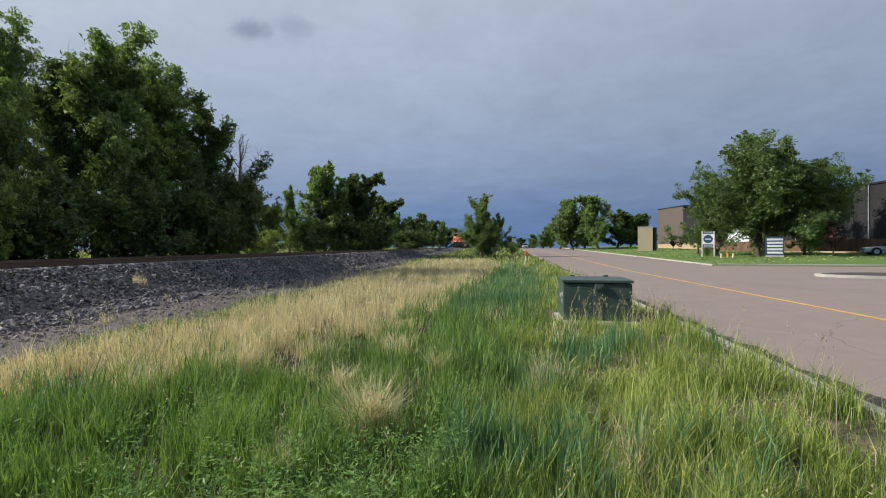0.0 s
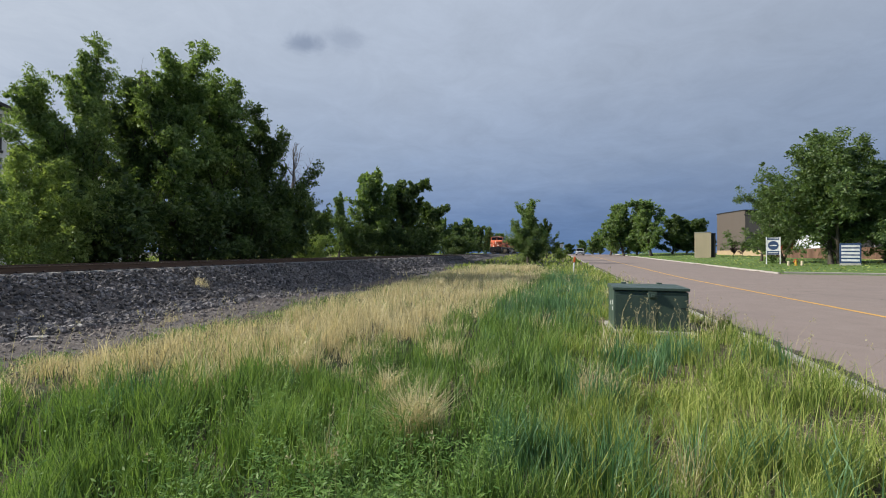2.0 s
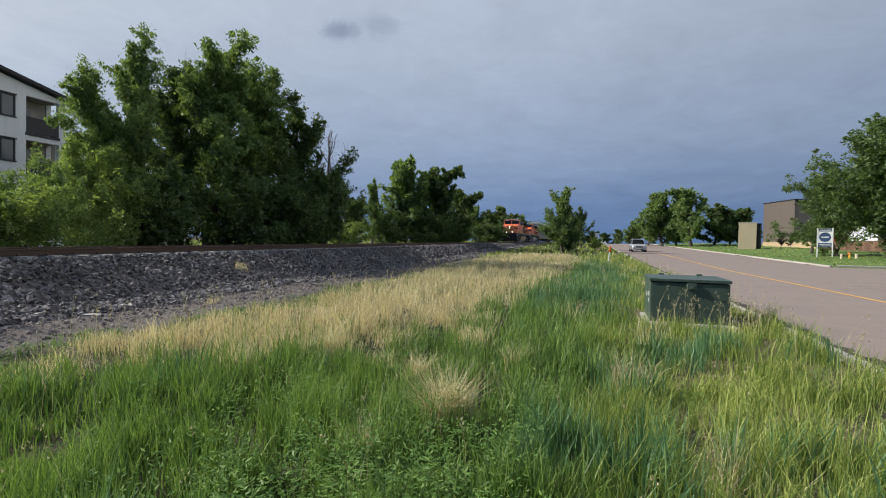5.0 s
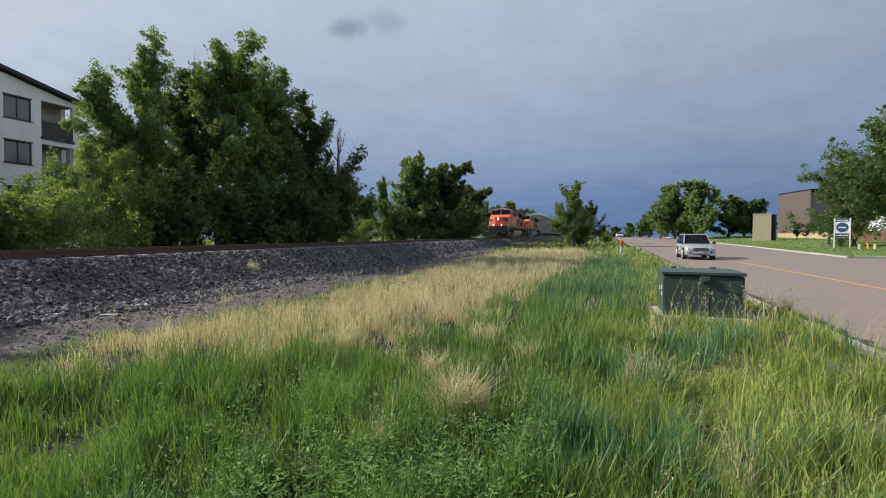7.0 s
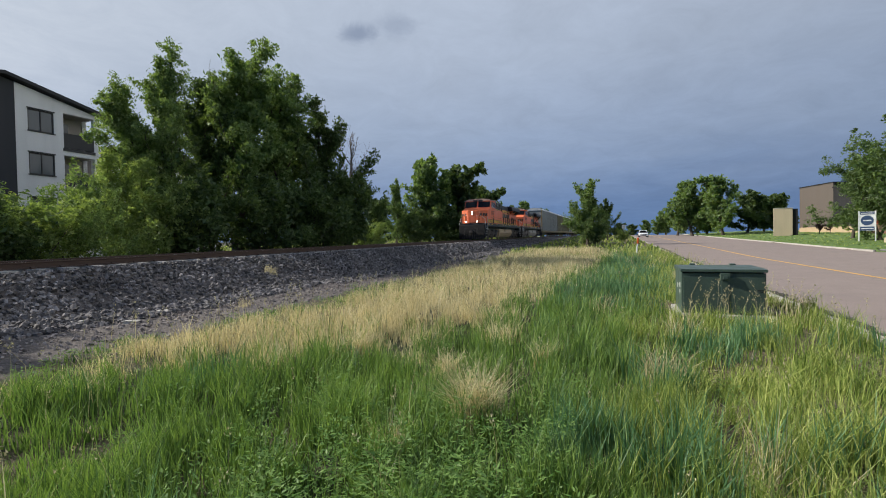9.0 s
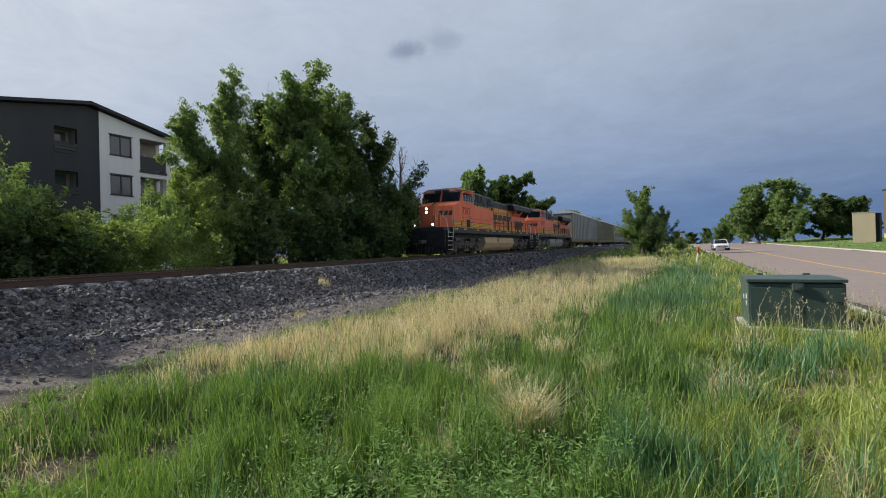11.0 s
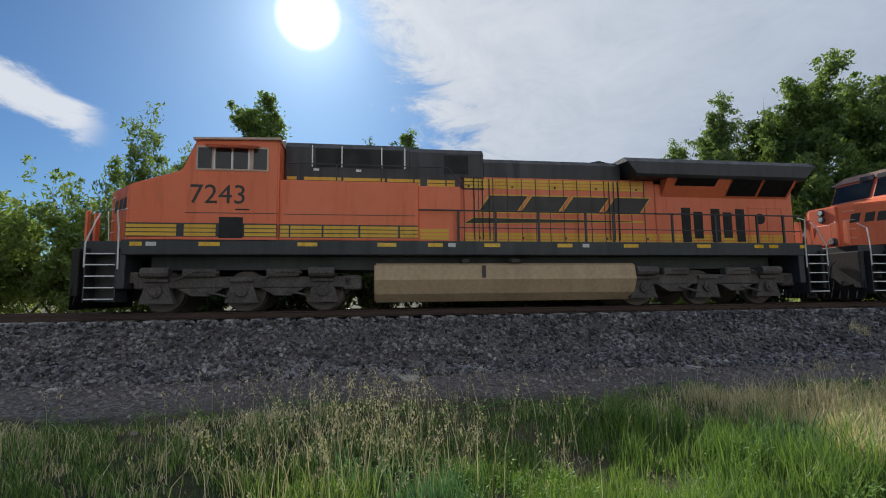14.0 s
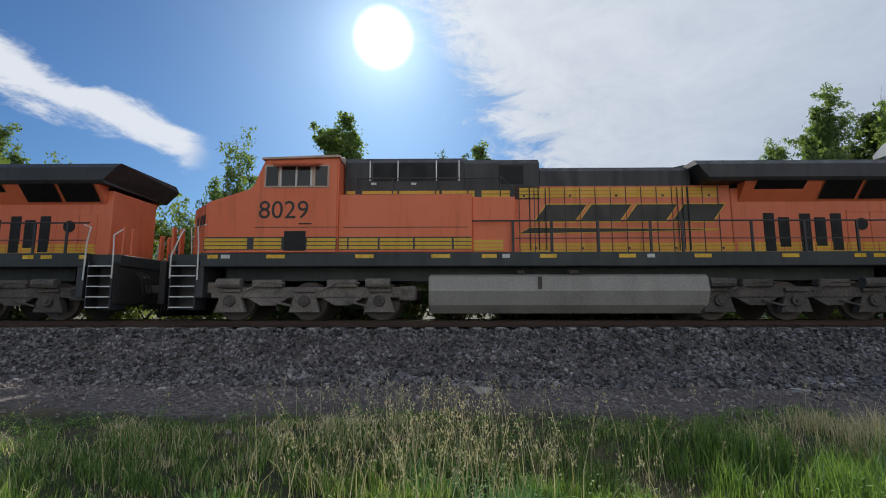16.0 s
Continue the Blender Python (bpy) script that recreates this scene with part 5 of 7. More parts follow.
def build_loco(label, number, tank_mat, truck_mat):
    loco = thing("locomotive", label, "locomotive", group="locomotives of the train")
    K, O, Y = M["loco_black"], M["orange"], M["loco_yellow"]

    # underframe, pilots
    bm = bmesh.new()
    ubox(bm, 1.75, 20.95, -1.5, 1.5, 1.46, 1.84, 0.02)
    ubox(bm, 0.75, 21.75, -1.30, 1.30, 1.50, 1.82, 0.02)
    ubox(bm, 2.2, 20.2, -0.9, 0.9, 1.1, 1.47)
    part("underframe", bm, M["loco_green"], loco)
    for u0, u1 in ((0.62, 0.80), (21.55, 21.72)):
        bm = bmesh.new()
        ubox(bm, u0, u1, -1.42, 1.42, 0.45, 1.62, 0.03)
        part("pilot", bm, M["pilot_black"], loco)
    for u0, u1 in ((1.66, 1.86), (20.7, 20.9)):
        for sg in (1, -1):
            bm = bmesh.new()
            ubox(bm, u0, u1, 0.5 * sg, 1.48 * sg, 0.62, 1.5, 0.03)
            part("step_plate", bm, M["loco_black"], loco)
    bm, bars = bmesh.new(), []
    for sg in (1, -1):
        f = [V(0.30, 0, 0.12), V(0.66, 1.45 * sg, 0.12), V(0.70, 1.45 * sg, 0.72), V(0.55, 0, 0.72)]
        vs = [bm.verts.new(p) for p in f]
        bm.faces.new(vs)
        for i in range(6):
            e = 0.15 + i * 0.22
            uu = 0.30 + 0.36 * e / 1.45
            bar = bmesh.new()
            bm_tube(bar, [V(uu - 0.03, e * sg, 0.14), V(uu + 0.12, e * sg, 0.70)], 0.02, 4)
            bars.append(bar)
    bmesh.ops.solidify(bm, geom=bm.faces[:], thickness=0.02)
    plow = part("snow_plow", bm, M["pilot_black"], loco, "scratched dark steel plough under the front")
    for bar in bars:
        part("plow_bar", bar, M["grime"], plow)
    for u0, u1 in ((-0.02, 0.75), (21.6, 22.32)):
        bm = bmesh.new()
        ubox(bm, u0, u1, -0.13, 0.13, 0.78, 1.02, 0.03)
        part("coupler", bm, M["grime"], loco)
    for u in (0.55, 21.8):
        for i in range(4):
            for sg in (1, -1):
                bm = bmesh.new()
                e = sg * (0.35 + 0.12 * i)
                d = -0.35 if u < 5 else 0.35
                bm_tube(bm, [V(u, e, 1.35), V(u + d * 0.5, e * 1.02, 1.2), V(u + d * 0.7, e, 0.8), V(u + d * 0.3, e * 0.9, 0.5)], 0.022, 5)
                part("air_hose", bm, M["black_and_shade"], loco)

    # steps at the four corners
    for u0, u1, nm in ((0.98, 1.64, 1), (21.02, 21.66, -1)):
        for sg in (1, -1):
            a, b = bmesh.new(), bmesh.new()
            stair(a, b, u0, u1, 1.50, sg)
            st = part("corner_steps", a, K, loco)
            part("tread_edge", b, M["white_enamel"], st, "white-painted edges of the steps")

    # nose and cab: a tapered nose in plan, sloped hood, raked windshield
    bm = bmesh.new()
    rows = []
    for u, hw, z in ((0.98, 0.52, 3.24), (1.86, 1.50, 3.24), (3.08, 1.53, 3.62), (3.42, 1.53, 4.44), (5.46, 1.53, 4.50)):
        rows.append((u, hw, z))
    base = 1.84
    left, right = [], []
    for u, hw, z in rows:
        left.append((bm.verts.new(V(u, hw, base)), bm.verts.new(V(u, hw, z))))
        right.append((bm.verts.new(V(u, -hw, base)), bm.verts.new(V(u, -hw, z))))
    for i in range(len(rows) - 1):
        bm.faces.new((left[i][0], left[i][1], left[i + 1][1], left[i + 1][0]))
        bm.faces.new((right[i][0], right[i + 1][0], right[i + 1][1], right[i][1]))
        bm.faces.new((left[i][1], right[i][1], right[i + 1][1], left[i + 1][1]))
    bm.faces.new((left[0][0], right[0][0], right[0][1], left[0][1]))
    bm.faces.new((left[-1][0], left[-1][1], right[-1][1], right[-1][0]))
    bmesh.ops.recalc_face_normals(bm, faces=bm.faces)
    bmesh.ops.bevel(bm, geom=[e for e in bm.edges if len(e.link_faces) == 2 and e.calc_face_angle(0) > 0.3], offset=0.05, segments=3, affect="EDGES")
    part("cab", bm, O, loco, "bright orange cab with a sloping nose")
    # roof, slightly proud, with eaves over the side windows
    bm = bmesh.new()
    for sg in (1, -1):
        bm_prism(bm, [(HALF - 5.50, 4.46), (HALF - 3.36, 4.40), (HALF - 3.36, 4.45), (HALF - 5.50, 4.52)], -1.62 * sg, -1.3 * sg, "x")
    bm_prism(bm, [(-1.50, 4.47), (-1.1, 4.62), (1.1, 4.62), (1.50, 4.47), (1.45, 4.42), (-1.45, 4.42)], HALF - 5.50, HALF - 3.36, "y")
    part("cab_roof", bm, M["pale_tan"], loco, "pale tan cab roof")
    bm = bmesh.new()
    ubox(bm, 4.1, 5.0, -0.55, 0.55, 4.60, 4.74, 0.04)
    part("air_conditioner", bm, M["tank_dust"], loco)
    bm = bmesh.new()
    for i in range(3):
        bm_tube(bm, [V(5.1 + i * 0.1, 0.75 - 0.12 * i, 4.72), V(4.6 + i * 0.1, 0.75 - 0.12 * i, 4.72)], [0.025, 0.06], 8)
    bm_tube(bm, [V(5.1, 0.63, 4.55), V(5.1, 0.63, 4.72)], 0.02, 5)
    part("horn", bm, M["loco_black"], loco)
    # windshield panes on the raked front
    for e0, e1 in ((0.07, 1.43), (-1.43, -0.07)):
        bm = bmesh.new()
        def ws(e, f):
            u = 3.08 + 0.34 * f - 0.028
            return V(u, e, 3.62 + 0.82 * f + 0.012)
        vs = [bm.verts.new(p) for p in (ws(e0, 0.03 if abs(e0) > 1 else 0.05), ws(e1, 0.03 if abs(e1) > 1 else 0.05), ws(e1, 0.84), ws(e0, 0.84))]
        bm.faces.new(vs)
        bmesh.ops.solidify(bm, geom=bm.faces[:], thickness=0.02)
        part("windshield", bm, M["loco_glass"], loco, "dark windshield pane")
    bm = bmesh.new()
    for e in (0.30, -0.30):
        ubox(bm, 3.33, 3.45, e - 0.25, e + 0.25, 4.33, 4.52, 0.02)
    part("number_board", bm, M["loco_black"], loco)
    # side windows
    for sg in (1, -1):
        bm = bmesh.new()
        ubox(bm, 3.42, 5.20, 1.530 * sg, 1.550 * sg, 3.62, 4.26, 0.008)
        fr = part("side_window", bm, M["pale_tan"], loco, "framed row of cab side windows")
        for a, b in ((3.47, 3.80), (3.90, 4.27), (4.33, 4.68), (4.82, 5.15)):
            bm = bmesh.new()
            ubox(bm, a, b, 1.548 * sg, 1.560 * sg, 3.67, 4.21, 0.004)
            part("pane", bm, M["loco_glass"], fr)
        for u in (3.87, 4.30, 4.71):
            bm = bmesh.new()
            ubox(bm, u - 0.018, u + 0.018, 1.55 * sg, 1.575 * sg, 3.64, 4.20)
            part("window_bar", bm, M["alu"], fr)
        bm = bmesh.new()
        bm_poly(bm, [(3.62, 1.55 * sg, 4.30), (5.0, 1.55 * sg, 4.30), (4.85, 1.78 * sg, 4.17), (3.77, 1.78 * sg, 4.17)])
        bmesh.ops.solidify(bm, geom=bm.faces[:], thickness=0.012)
        part("sun_visor", bm, M["orange_worn"], fr)
        # battery-box opening and step under the window: flat black plates paint their inner shade
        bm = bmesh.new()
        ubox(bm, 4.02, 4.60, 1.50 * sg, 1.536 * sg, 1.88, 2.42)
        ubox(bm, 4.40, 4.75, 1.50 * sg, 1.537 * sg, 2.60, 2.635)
        part("recess", bm, M["black_and_shade"], loco)
        bm = bmesh.new()
        ubox(bm, 3.2, 5.45, 1.50 * sg, 1.537 * sg, 2.515, 2.53)
        ubox(bm, 5.6, 9.0, 1.44 * sg, 1.477 * sg, 2.515, 2.53)
        part("body_seam", bm, M["loco_green"], loco)
        m = Matrix.Translation(V(3.28 if sg == 1 else 4.62, 1.534 * sg, 2.77)) @ pose(0, 0, 0, 90, 0, -90 if sg == 1 else 90)
        letters(number, 0.70, M["logo_dark"], loco, m, bold=0.0)
        # slanted lettering of the railway on the nose and hood, as plain shapes
        bm = bmesh.new()
        for i, u in enumerate((1.18, 1.42, 1.62)):
            k = lambda uu: (0.52 + (uu - 0.98) * 1.114 + 0.012) * sg
            bm_poly(bm, [(u, k(u), 2.60), (u + 0.16, k(u + 0.16), 2.62), (u + 0.20, k(u + 0.20), 2.92), (u + 0.04, k(u + 0.04), 2.90)])
        part("nose_emblem", bm, M["logo_dark"], loco, "dark slanted blocks painted on the nose")
        bm = bmesh.new()
        for u in (10.88, 12.14, 13.42, 14.74):
            z0, z1, w, sl = 2.76, 3.24, 1.24, 0.36
            d = 1 if sg == 1 else -1
            uu = u if sg == 1 else 26.75 - u - w
            q = [(uu, z0), (uu + w - 0.12, z0), (uu + w - 0.12 + sl * d, z1), (uu + sl * d, z1)]
            bm_poly(bm, [(a, 0.965 * sg, b) for a, b in q])
            edge = bmesh.new()
            bm_poly(edge, [(a + da, 0.9625 * sg, b + db) for (a, b), da, db in zip(q, (-0.045, 0.03, 0.045, -0.03), (-0.035, -0.035, 0.035, 0.035))])
            part("emblem_edge", edge, Y, loco)
        part("hood_emblem", bm, M["logo_dark"], loco, "four dark slanted blocks painted on the hood")
        bm = bmesh.new()
        bm_poly(bm, [(10.45, 0.965 * sg, 2.42), (10.75, 0.965 * sg, 2.58), (15.6, 0.965 * sg, 2.53), (15.6, 0.965 * sg, 2.51)])
        edge = bmesh.new()
        bm_poly(edge, [(10.39, 0.9625 * sg, 2.395), (10.73, 0.9625 * sg, 2.605), (16.0, 0.9625 * sg, 2.545), (16.0, 0.9625 * sg, 2.495)])
        part("emblem_edge", edge, Y, loco)
        part("hood_stripe", bm, M["logo_dark"], loco, "dark tapering swoosh painted on the hood")

    # wide body behind the cab and the long hood
    bm = bmesh.new()
    ubox(bm, 5.462, 9.10, -1.47, 1.47, 1.84, 3.44, 0.03)
    ubox(bm, 9.10, 10.30, -1.30, 1.30, 1.84, 3.40, 0.03)
    part("equipment_cabinet", bm, O, loco)
    bm = bmesh.new()
    ubox(bm, 10.30, 16.4, -0.95, 0.95, 1.84, 3.80, 0.02)
    ubox(bm, 16.4, 21.15, -0.97, 0.97, 1.84, 3.70, 0.03)
    part("engine_hood", bm, M["orange_worn"], loco, "orange engine hood with many access doors")
    bm = bmesh.new()
    bm_prism(bm, [(-0.95, 3.44), (-0.95, 4.50), (-0.80, 4.66), (0.80, 4.66), (0.95, 4.50), (0.95, 3.44)], HALF - 8.9, HALF - 5.5, "y")
    part("blower_hood", bm, K, loco, "black blower housing behind the cab")
    bm = bmesh.new()
    bm_prism(bm, [(-0.95, 3.40), (-0.95, 4.46), (-0.82, 4.60), (0.82, 4.60), (0.95, 4.46), (0.95, 3.40)], HALF - 11.05, HALF - 8.91, "y")
    bm_prism(bm, [(-0.955, 3.78), (-0.955, 4.22), (-0.80, 4.36), (0.80, 4.36), (0.955, 4.22), (0.955, 3.78)], HALF - 15.3, HALF - 11.06, "y")
    ubox(bm, 12.3, 12.9, -0.3, 0.3, 4.33, 4.46, 0.02)
    ubox(bm, 13.9, 14.6, -0.5, 0.5, 4.33, 4.44, 0.03)
    part("upper_hood", bm, K, loco, "black upper hood")
    # radiator wings
    bm = bmesh.new()
    prof = [(-1.42, 3.80), (-1.50, 3.88), (-1.50, 4.24), (-1.30, 4.40), (1.30, 4.40), (1.50, 4.24), (1.50, 3.88), (1.42, 3.80)]
    bm_prism(bm, prof, HALF - 21.55, HALF - 15.25, "y")
    for v in bm.verts:
        if v.co.y > HALF - 15.3 and v.co.z < 4.0:
            v.co.y -= 0.30
        if v.co.y < HALF - 21.5 and v.co.z < 4.0:
            v.co.y += 0.35
    part("radiator_wing", bm, K, loco, "wide black radiator housing at the rear")
    bm = bmesh.new()
    ubox(bm, 15.4, 18.3, -1.0, 1.0, 4.40, 4.43)
    part("radiator_roof", bm, M["alu"], loco)
    for sg in (1, -1):
        # sloping screens under the wing: solid plates, the shade behind painted black
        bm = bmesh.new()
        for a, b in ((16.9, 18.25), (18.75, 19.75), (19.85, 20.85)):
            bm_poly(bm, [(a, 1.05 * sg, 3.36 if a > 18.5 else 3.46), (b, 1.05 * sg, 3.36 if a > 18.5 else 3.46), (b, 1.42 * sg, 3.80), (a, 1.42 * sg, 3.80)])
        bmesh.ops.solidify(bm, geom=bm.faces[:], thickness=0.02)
        part("radiator_screen", bm, M["black_and_shade"], loco)
        bm = bmesh.new()
        bm_prism(bm, [(-0.97 * sg, 3.30), (-0.97 * sg, 3.80), (-1.36 * sg, 3.80)], HALF - 20.98, HALF - 16.6, "y")
        part("wing_bracket", bm, M["orange_worn"], loco)
        # tall door vents: solid plates and slats, the shade inside painted black
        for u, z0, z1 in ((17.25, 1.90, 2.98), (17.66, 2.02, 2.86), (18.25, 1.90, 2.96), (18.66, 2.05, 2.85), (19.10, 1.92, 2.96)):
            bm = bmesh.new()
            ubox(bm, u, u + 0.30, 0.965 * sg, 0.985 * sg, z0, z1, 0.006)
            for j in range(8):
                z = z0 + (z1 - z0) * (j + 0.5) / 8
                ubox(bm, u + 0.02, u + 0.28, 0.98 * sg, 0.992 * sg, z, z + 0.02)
            part("door_vent", bm, M["black_and_shade"], loco)
        # round near-black fan guard and the rear door frames
        bm = bmesh.new()
        bm_disc(bm, V(19.95, 0.975 * sg, 2.66), (1, 0, 0), 0.17, 0.03, 14)
        part("exhaust_port", bm, M["black_and_shade"], loco)
        bm = bmesh.new()
        for u in (19.55, 20.2, 20.72):
            ubox(bm, u, u + 0.03, 0.965 * sg, 0.985 * sg, 1.95, 3.02)
        ubox(bm, 19.55, 20.75, 0.965 * sg, 0.985 * sg, 3.0, 3.03)
        part("rear_door", bm, M["orange_worn"], loco)
        # hood doors: thin raised seams and latches
        bm = bmesh.new()
        for i in range(16):
            u = 10.45 + i * 0.43
            ubox(bm, u, u + 0.018, 0.945 * sg, 0.965 * sg, 1.9, 3.75)
        for i in range(6):
            u = 10.6 + i * 1.3
            bm_disc(bm, V(u, 0.955 * sg, 3.5), (1, 0, 0), 0.035, 0.03, 6)
            bm_disc(bm, V(u + 0.3, 0.955 * sg, 2.0), (1, 0, 0), 0.035, 0.03, 6)
        for u in (10.75, 11.0, 11.2, 14.9, 15.05, 15.2):
            bm_tube(bm, [V(u, 0.99 * sg, 1.95), V(u, 0.99 * sg, 3.72)], 0.014, 4)
        part("hood_seams", bm, M["loco_green"], loco)
        # yellow stripes, plate by plate
        for a, b, e, z0 in ((1.86, 3.02, 1.533, 1.93), (3.2, 3.95, 1.533, 1.93), (4.64, 5.42, 1.533, 1.93), (5.50, 5.72, 1.473, 1.93), (5.76, 6.55, 1.473, 1.93), (6.6, 7.5, 1.473, 1.93), (7.55, 8.55, 1.473, 1.93), (8.6, 9.08, 1.473, 1.93), (9.14, 9.95, 1.303, 1.90)):
            bm = bmesh.new()
            for j in range(3):
                ubox(bm, a, b, e * sg - 0.004 * sg, e * sg + 0.006 * sg, z0 + j * 0.105, z0 + j * 0.105 + 0.082)
            part("yellow_stripe", bm, Y, loco)
        for i in range(25):
            a = 10.47 + i * 0.43
            if a > 20.7:
                break
            bm = bmesh.new()
            for j in range(3):
                ubox(bm, a, a + 0.40, 0.950 * sg, 0.962 * sg + (0.022 * sg if a > 16.3 else 0), 1.87 + j * 0.10, 1.87 + j * 0.10 + 0.078)
            part("yellow_stripe", bm, Y, loco)
        for i in range(13):
            a = 10.47 + i * 0.43
            bm = bmesh.new()
            for j in range(3):
                ubox(bm, a, a + 0.40, 0.950 * sg, 0.962 * sg, 3.45 + j * 0.10, 3.45 + j * 0.10 + 0.078)
            part("yellow_stripe", bm, Y, loco)
        for a, b in ((5.55, 5.8), (6.0, 7.0), (7.06, 8.2), (8.27, 9.2), (9.4, 10.2)):
            bm = bmesh.new()
            for j in range(2):
                ubox(bm, a, b, 0.952 * sg, 0.966 * sg, 3.46 + j * 0.11, 3.46 + j * 0.11 + 0.09)
            part("yellow_stripe", bm, Y, loco)
        # black boards behind the stripes
        for a, b, e, z0, z1 in ((1.84, 5.44, 1.531, 1.91, 2.26), (5.48, 9.08, 1.471, 1.91, 2.26), (10.4, 21.0, 0.948, 1.85, 2.17), (10.4, 16.1, 0.948, 3.43, 3.755)):
            bm = bmesh.new()
            ubox(bm, a, b, (e - 0.01) * sg, e * sg, z0, z1)
            part("stripe_board", bm, K, loco)
        # reflectors along the sill
        for u, w, yel in ((1.95, 0.28, 1), (2.32, 0.24, 0), (3.55, 0.5, 1), (5.95, 0.5, 1), (8.0, 0.5, 1), (9.35, 0.4, 1), (9.9, 0.2, 0), (10.9, 0.45, 1), (13.0, 0.45, 1), (13.75, 0.2, 0), (15.0, 0.45, 1), (17.3, 0.45, 1), (19.2, 0.3, 1), (19.7, 0.3, 1), (20.75, 0.2, 1)):
            bm = bmesh.new()
            ubox(bm, u, u + w, 1.498 * sg, 1.508 * sg, 1.68, 1.78)
            part("reflector", bm, M["reflector" if yel else "reflector_white"], loco)
        # upper handrail on the wide body
        bm = bmesh.new()
        for u in (5.9, 6.9, 8.1, 9.0, 9.9):
            bm_tube(bm, [V(u, 1.25 * sg, 3.42), V(u, 1.25 * sg, 3.95)], 0.02, 5)
        bm_tube(bm, [V(5.6, 1.25 * sg, 3.95), V(9.95, 1.25 * sg, 3.95)], 0.018, 5)
        bm_tube(bm, [V(9.95, 1.25 * sg, 3.95), V(10.4, 1.2 * sg, 3.4)], 0.018, 5)
        part("upper_handrail", bm, K, loco)
        for u0, u1, z0, z1 in ((6.2, 6.23, 3.95, 4.55), (7.0, 7.03, 3.95, 4.55), (8.1, 8.13, 3.95, 4.55), (8.75, 8.78, 3.95, 4.55), (6.25, 6.4, 3.84, 3.90), (7.4, 7.55, 3.84, 3.90)):
            bm = bmesh.new()
            ubox(bm, u0, u1, 0.95 * sg, 0.974 * sg, z0, z1)
            part("grab_bar", bm, M["alu"], loco)
        # hood grilles: solid sheets, their inner shade painted black
        for a, b, z0, z1 in ((6.3, 8.7, 3.95, 4.48), (9.9, 10.6, 3.85, 4.4)):
            bm = bmesh.new()
            ubox(bm, a, b, 0.945 * sg, 0.958 * sg, z0, z1)
            part("hood_grille", bm, M["black_and_shade"], loco)
        # walkway railing
        bm = bmesh.new()
        posts = (10.2, 11.25, 12.5, 13.9, 14.75, 16.6, 18.0, 19.4, 20.3)
        for u in posts:
            ubox(bm, u - 0.03, u + 0.03, 1.42 * sg, 1.46 * sg, 1.82, 2.70)
        bm_tube(bm, [V(9.1, 1.44 * sg, 2.70), V(20.9, 1.44 * sg, 2.68)], 0.022, 6)
        bm_tube(bm, [V(10.2, 1.44 * sg, 2.22), V(20.9, 1.44 * sg, 2.20)], 0.014, 5)
        part("walkway_railing", bm, K, loco)
        # bright handrails at the steps
        for uu, d in ((0.98, 1), (21.66, -1)):
            bm = bmesh.new()
            bm_tube(bm, [V(uu - 0.02 * d, 1.50 * sg, 1.15), V(uu - 0.02 * d, 1.50 * sg, 1.75), V(uu + 0.12 * d, 1.35 * sg, 2.35), V(uu + 0.06 * d, 1.1 * sg, 2.55)], 0.02, 6)
            part("step_handrail", bm, M["white_enamel"], loco, "white-painted handrail beside the steps")
            bm = bmesh.new()
            bm_tube(bm, [V(uu + 0.74 * d, 1.52 * sg, 1.1), V(uu + 0.72 * d, 1.52 * sg, 2.1), V(uu + 0.66 * d, 1.50 * sg, 2.55), V(uu + 0.88 * d, 1.46 * sg, 2.62)], 0.02, 6)
            part("step_handrail", bm, M["white_enamel"], loco, "white-painted handrail beside the steps")
        for uu in (0.72, 21.62):
            for e0, e1 in ((0.55, 0.75), (0.95, 1.10)):
                bm = bmesh.new()
                ubox(bm, uu - 0.03, uu + 0.03, e0 * sg, e1 * sg, 1.84, 2.62, 0.01)
                part("end_post", bm, M["orange_worn"], loco, "orange end railing panel")
    # fuel tank with chamfered sides
    bm = bmesh.new()
    bm_prism(bm, [(-1.0, 0.20), (-1.27, 0.42), (-1.43, 0.80), (-1.36, 1.19), (-1.26, 1.25), (1.26, 1.25), (1.36, 1.19), (1.43, 0.80), (1.27, 0.42), (1.0, 0.20)], HALF - 15.42, HALF - 7.92, "y")
    bmesh.ops.bevel(bm, geom=[e for e in bm.edges if abs(e.verts[0].co.y - e.verts[1].co.y) < 0.01], offset=0.04, segments=2, affect="EDGES")
    tank = part("fuel_tank", bm, tank_mat, loco, "dust-covered steel fuel tank")
    for sg in (1, -1):
        bm = bmesh.new()
        ubox(bm, 10.85, 10.95, 1.41 * sg, 1.45 * sg, 0.85, 1.18)
        part("fuel_gauge", bm, M["grime"], tank)
        for u0, u1 in ((10.3, 10.5), (11.7, 11.95)):
            bm = bmesh.new()
            ubox(bm, u0, u1, 1.1 * sg, 1.38 * sg, 1.26, 1.36, 0.02)
            part("filler_cap", bm, M["grime"], tank)
    loco_truck(loco, (2.5, 4.54, 6.58), True, truck_mat, 4.5)
    loco_truck(loco, (15.72, 17.76, 19.80), False, M["grime"], 17.8)
    # lamps
    for e, z in ((0.0, 3.06), (0.0, 2.82)):
        bm = bmesh.new()
        bm_disc(bm, V(0.96, e, z), (0, 1, 0), 0.125, 0.06, 16, 0.01)
        h = part("headlight_housing", bm, K, loco)
        bm = bmesh.new()
        bm_disc(bm, V(0.92, e, z), (0, 1, 0), 0.080, 0.02, 16)
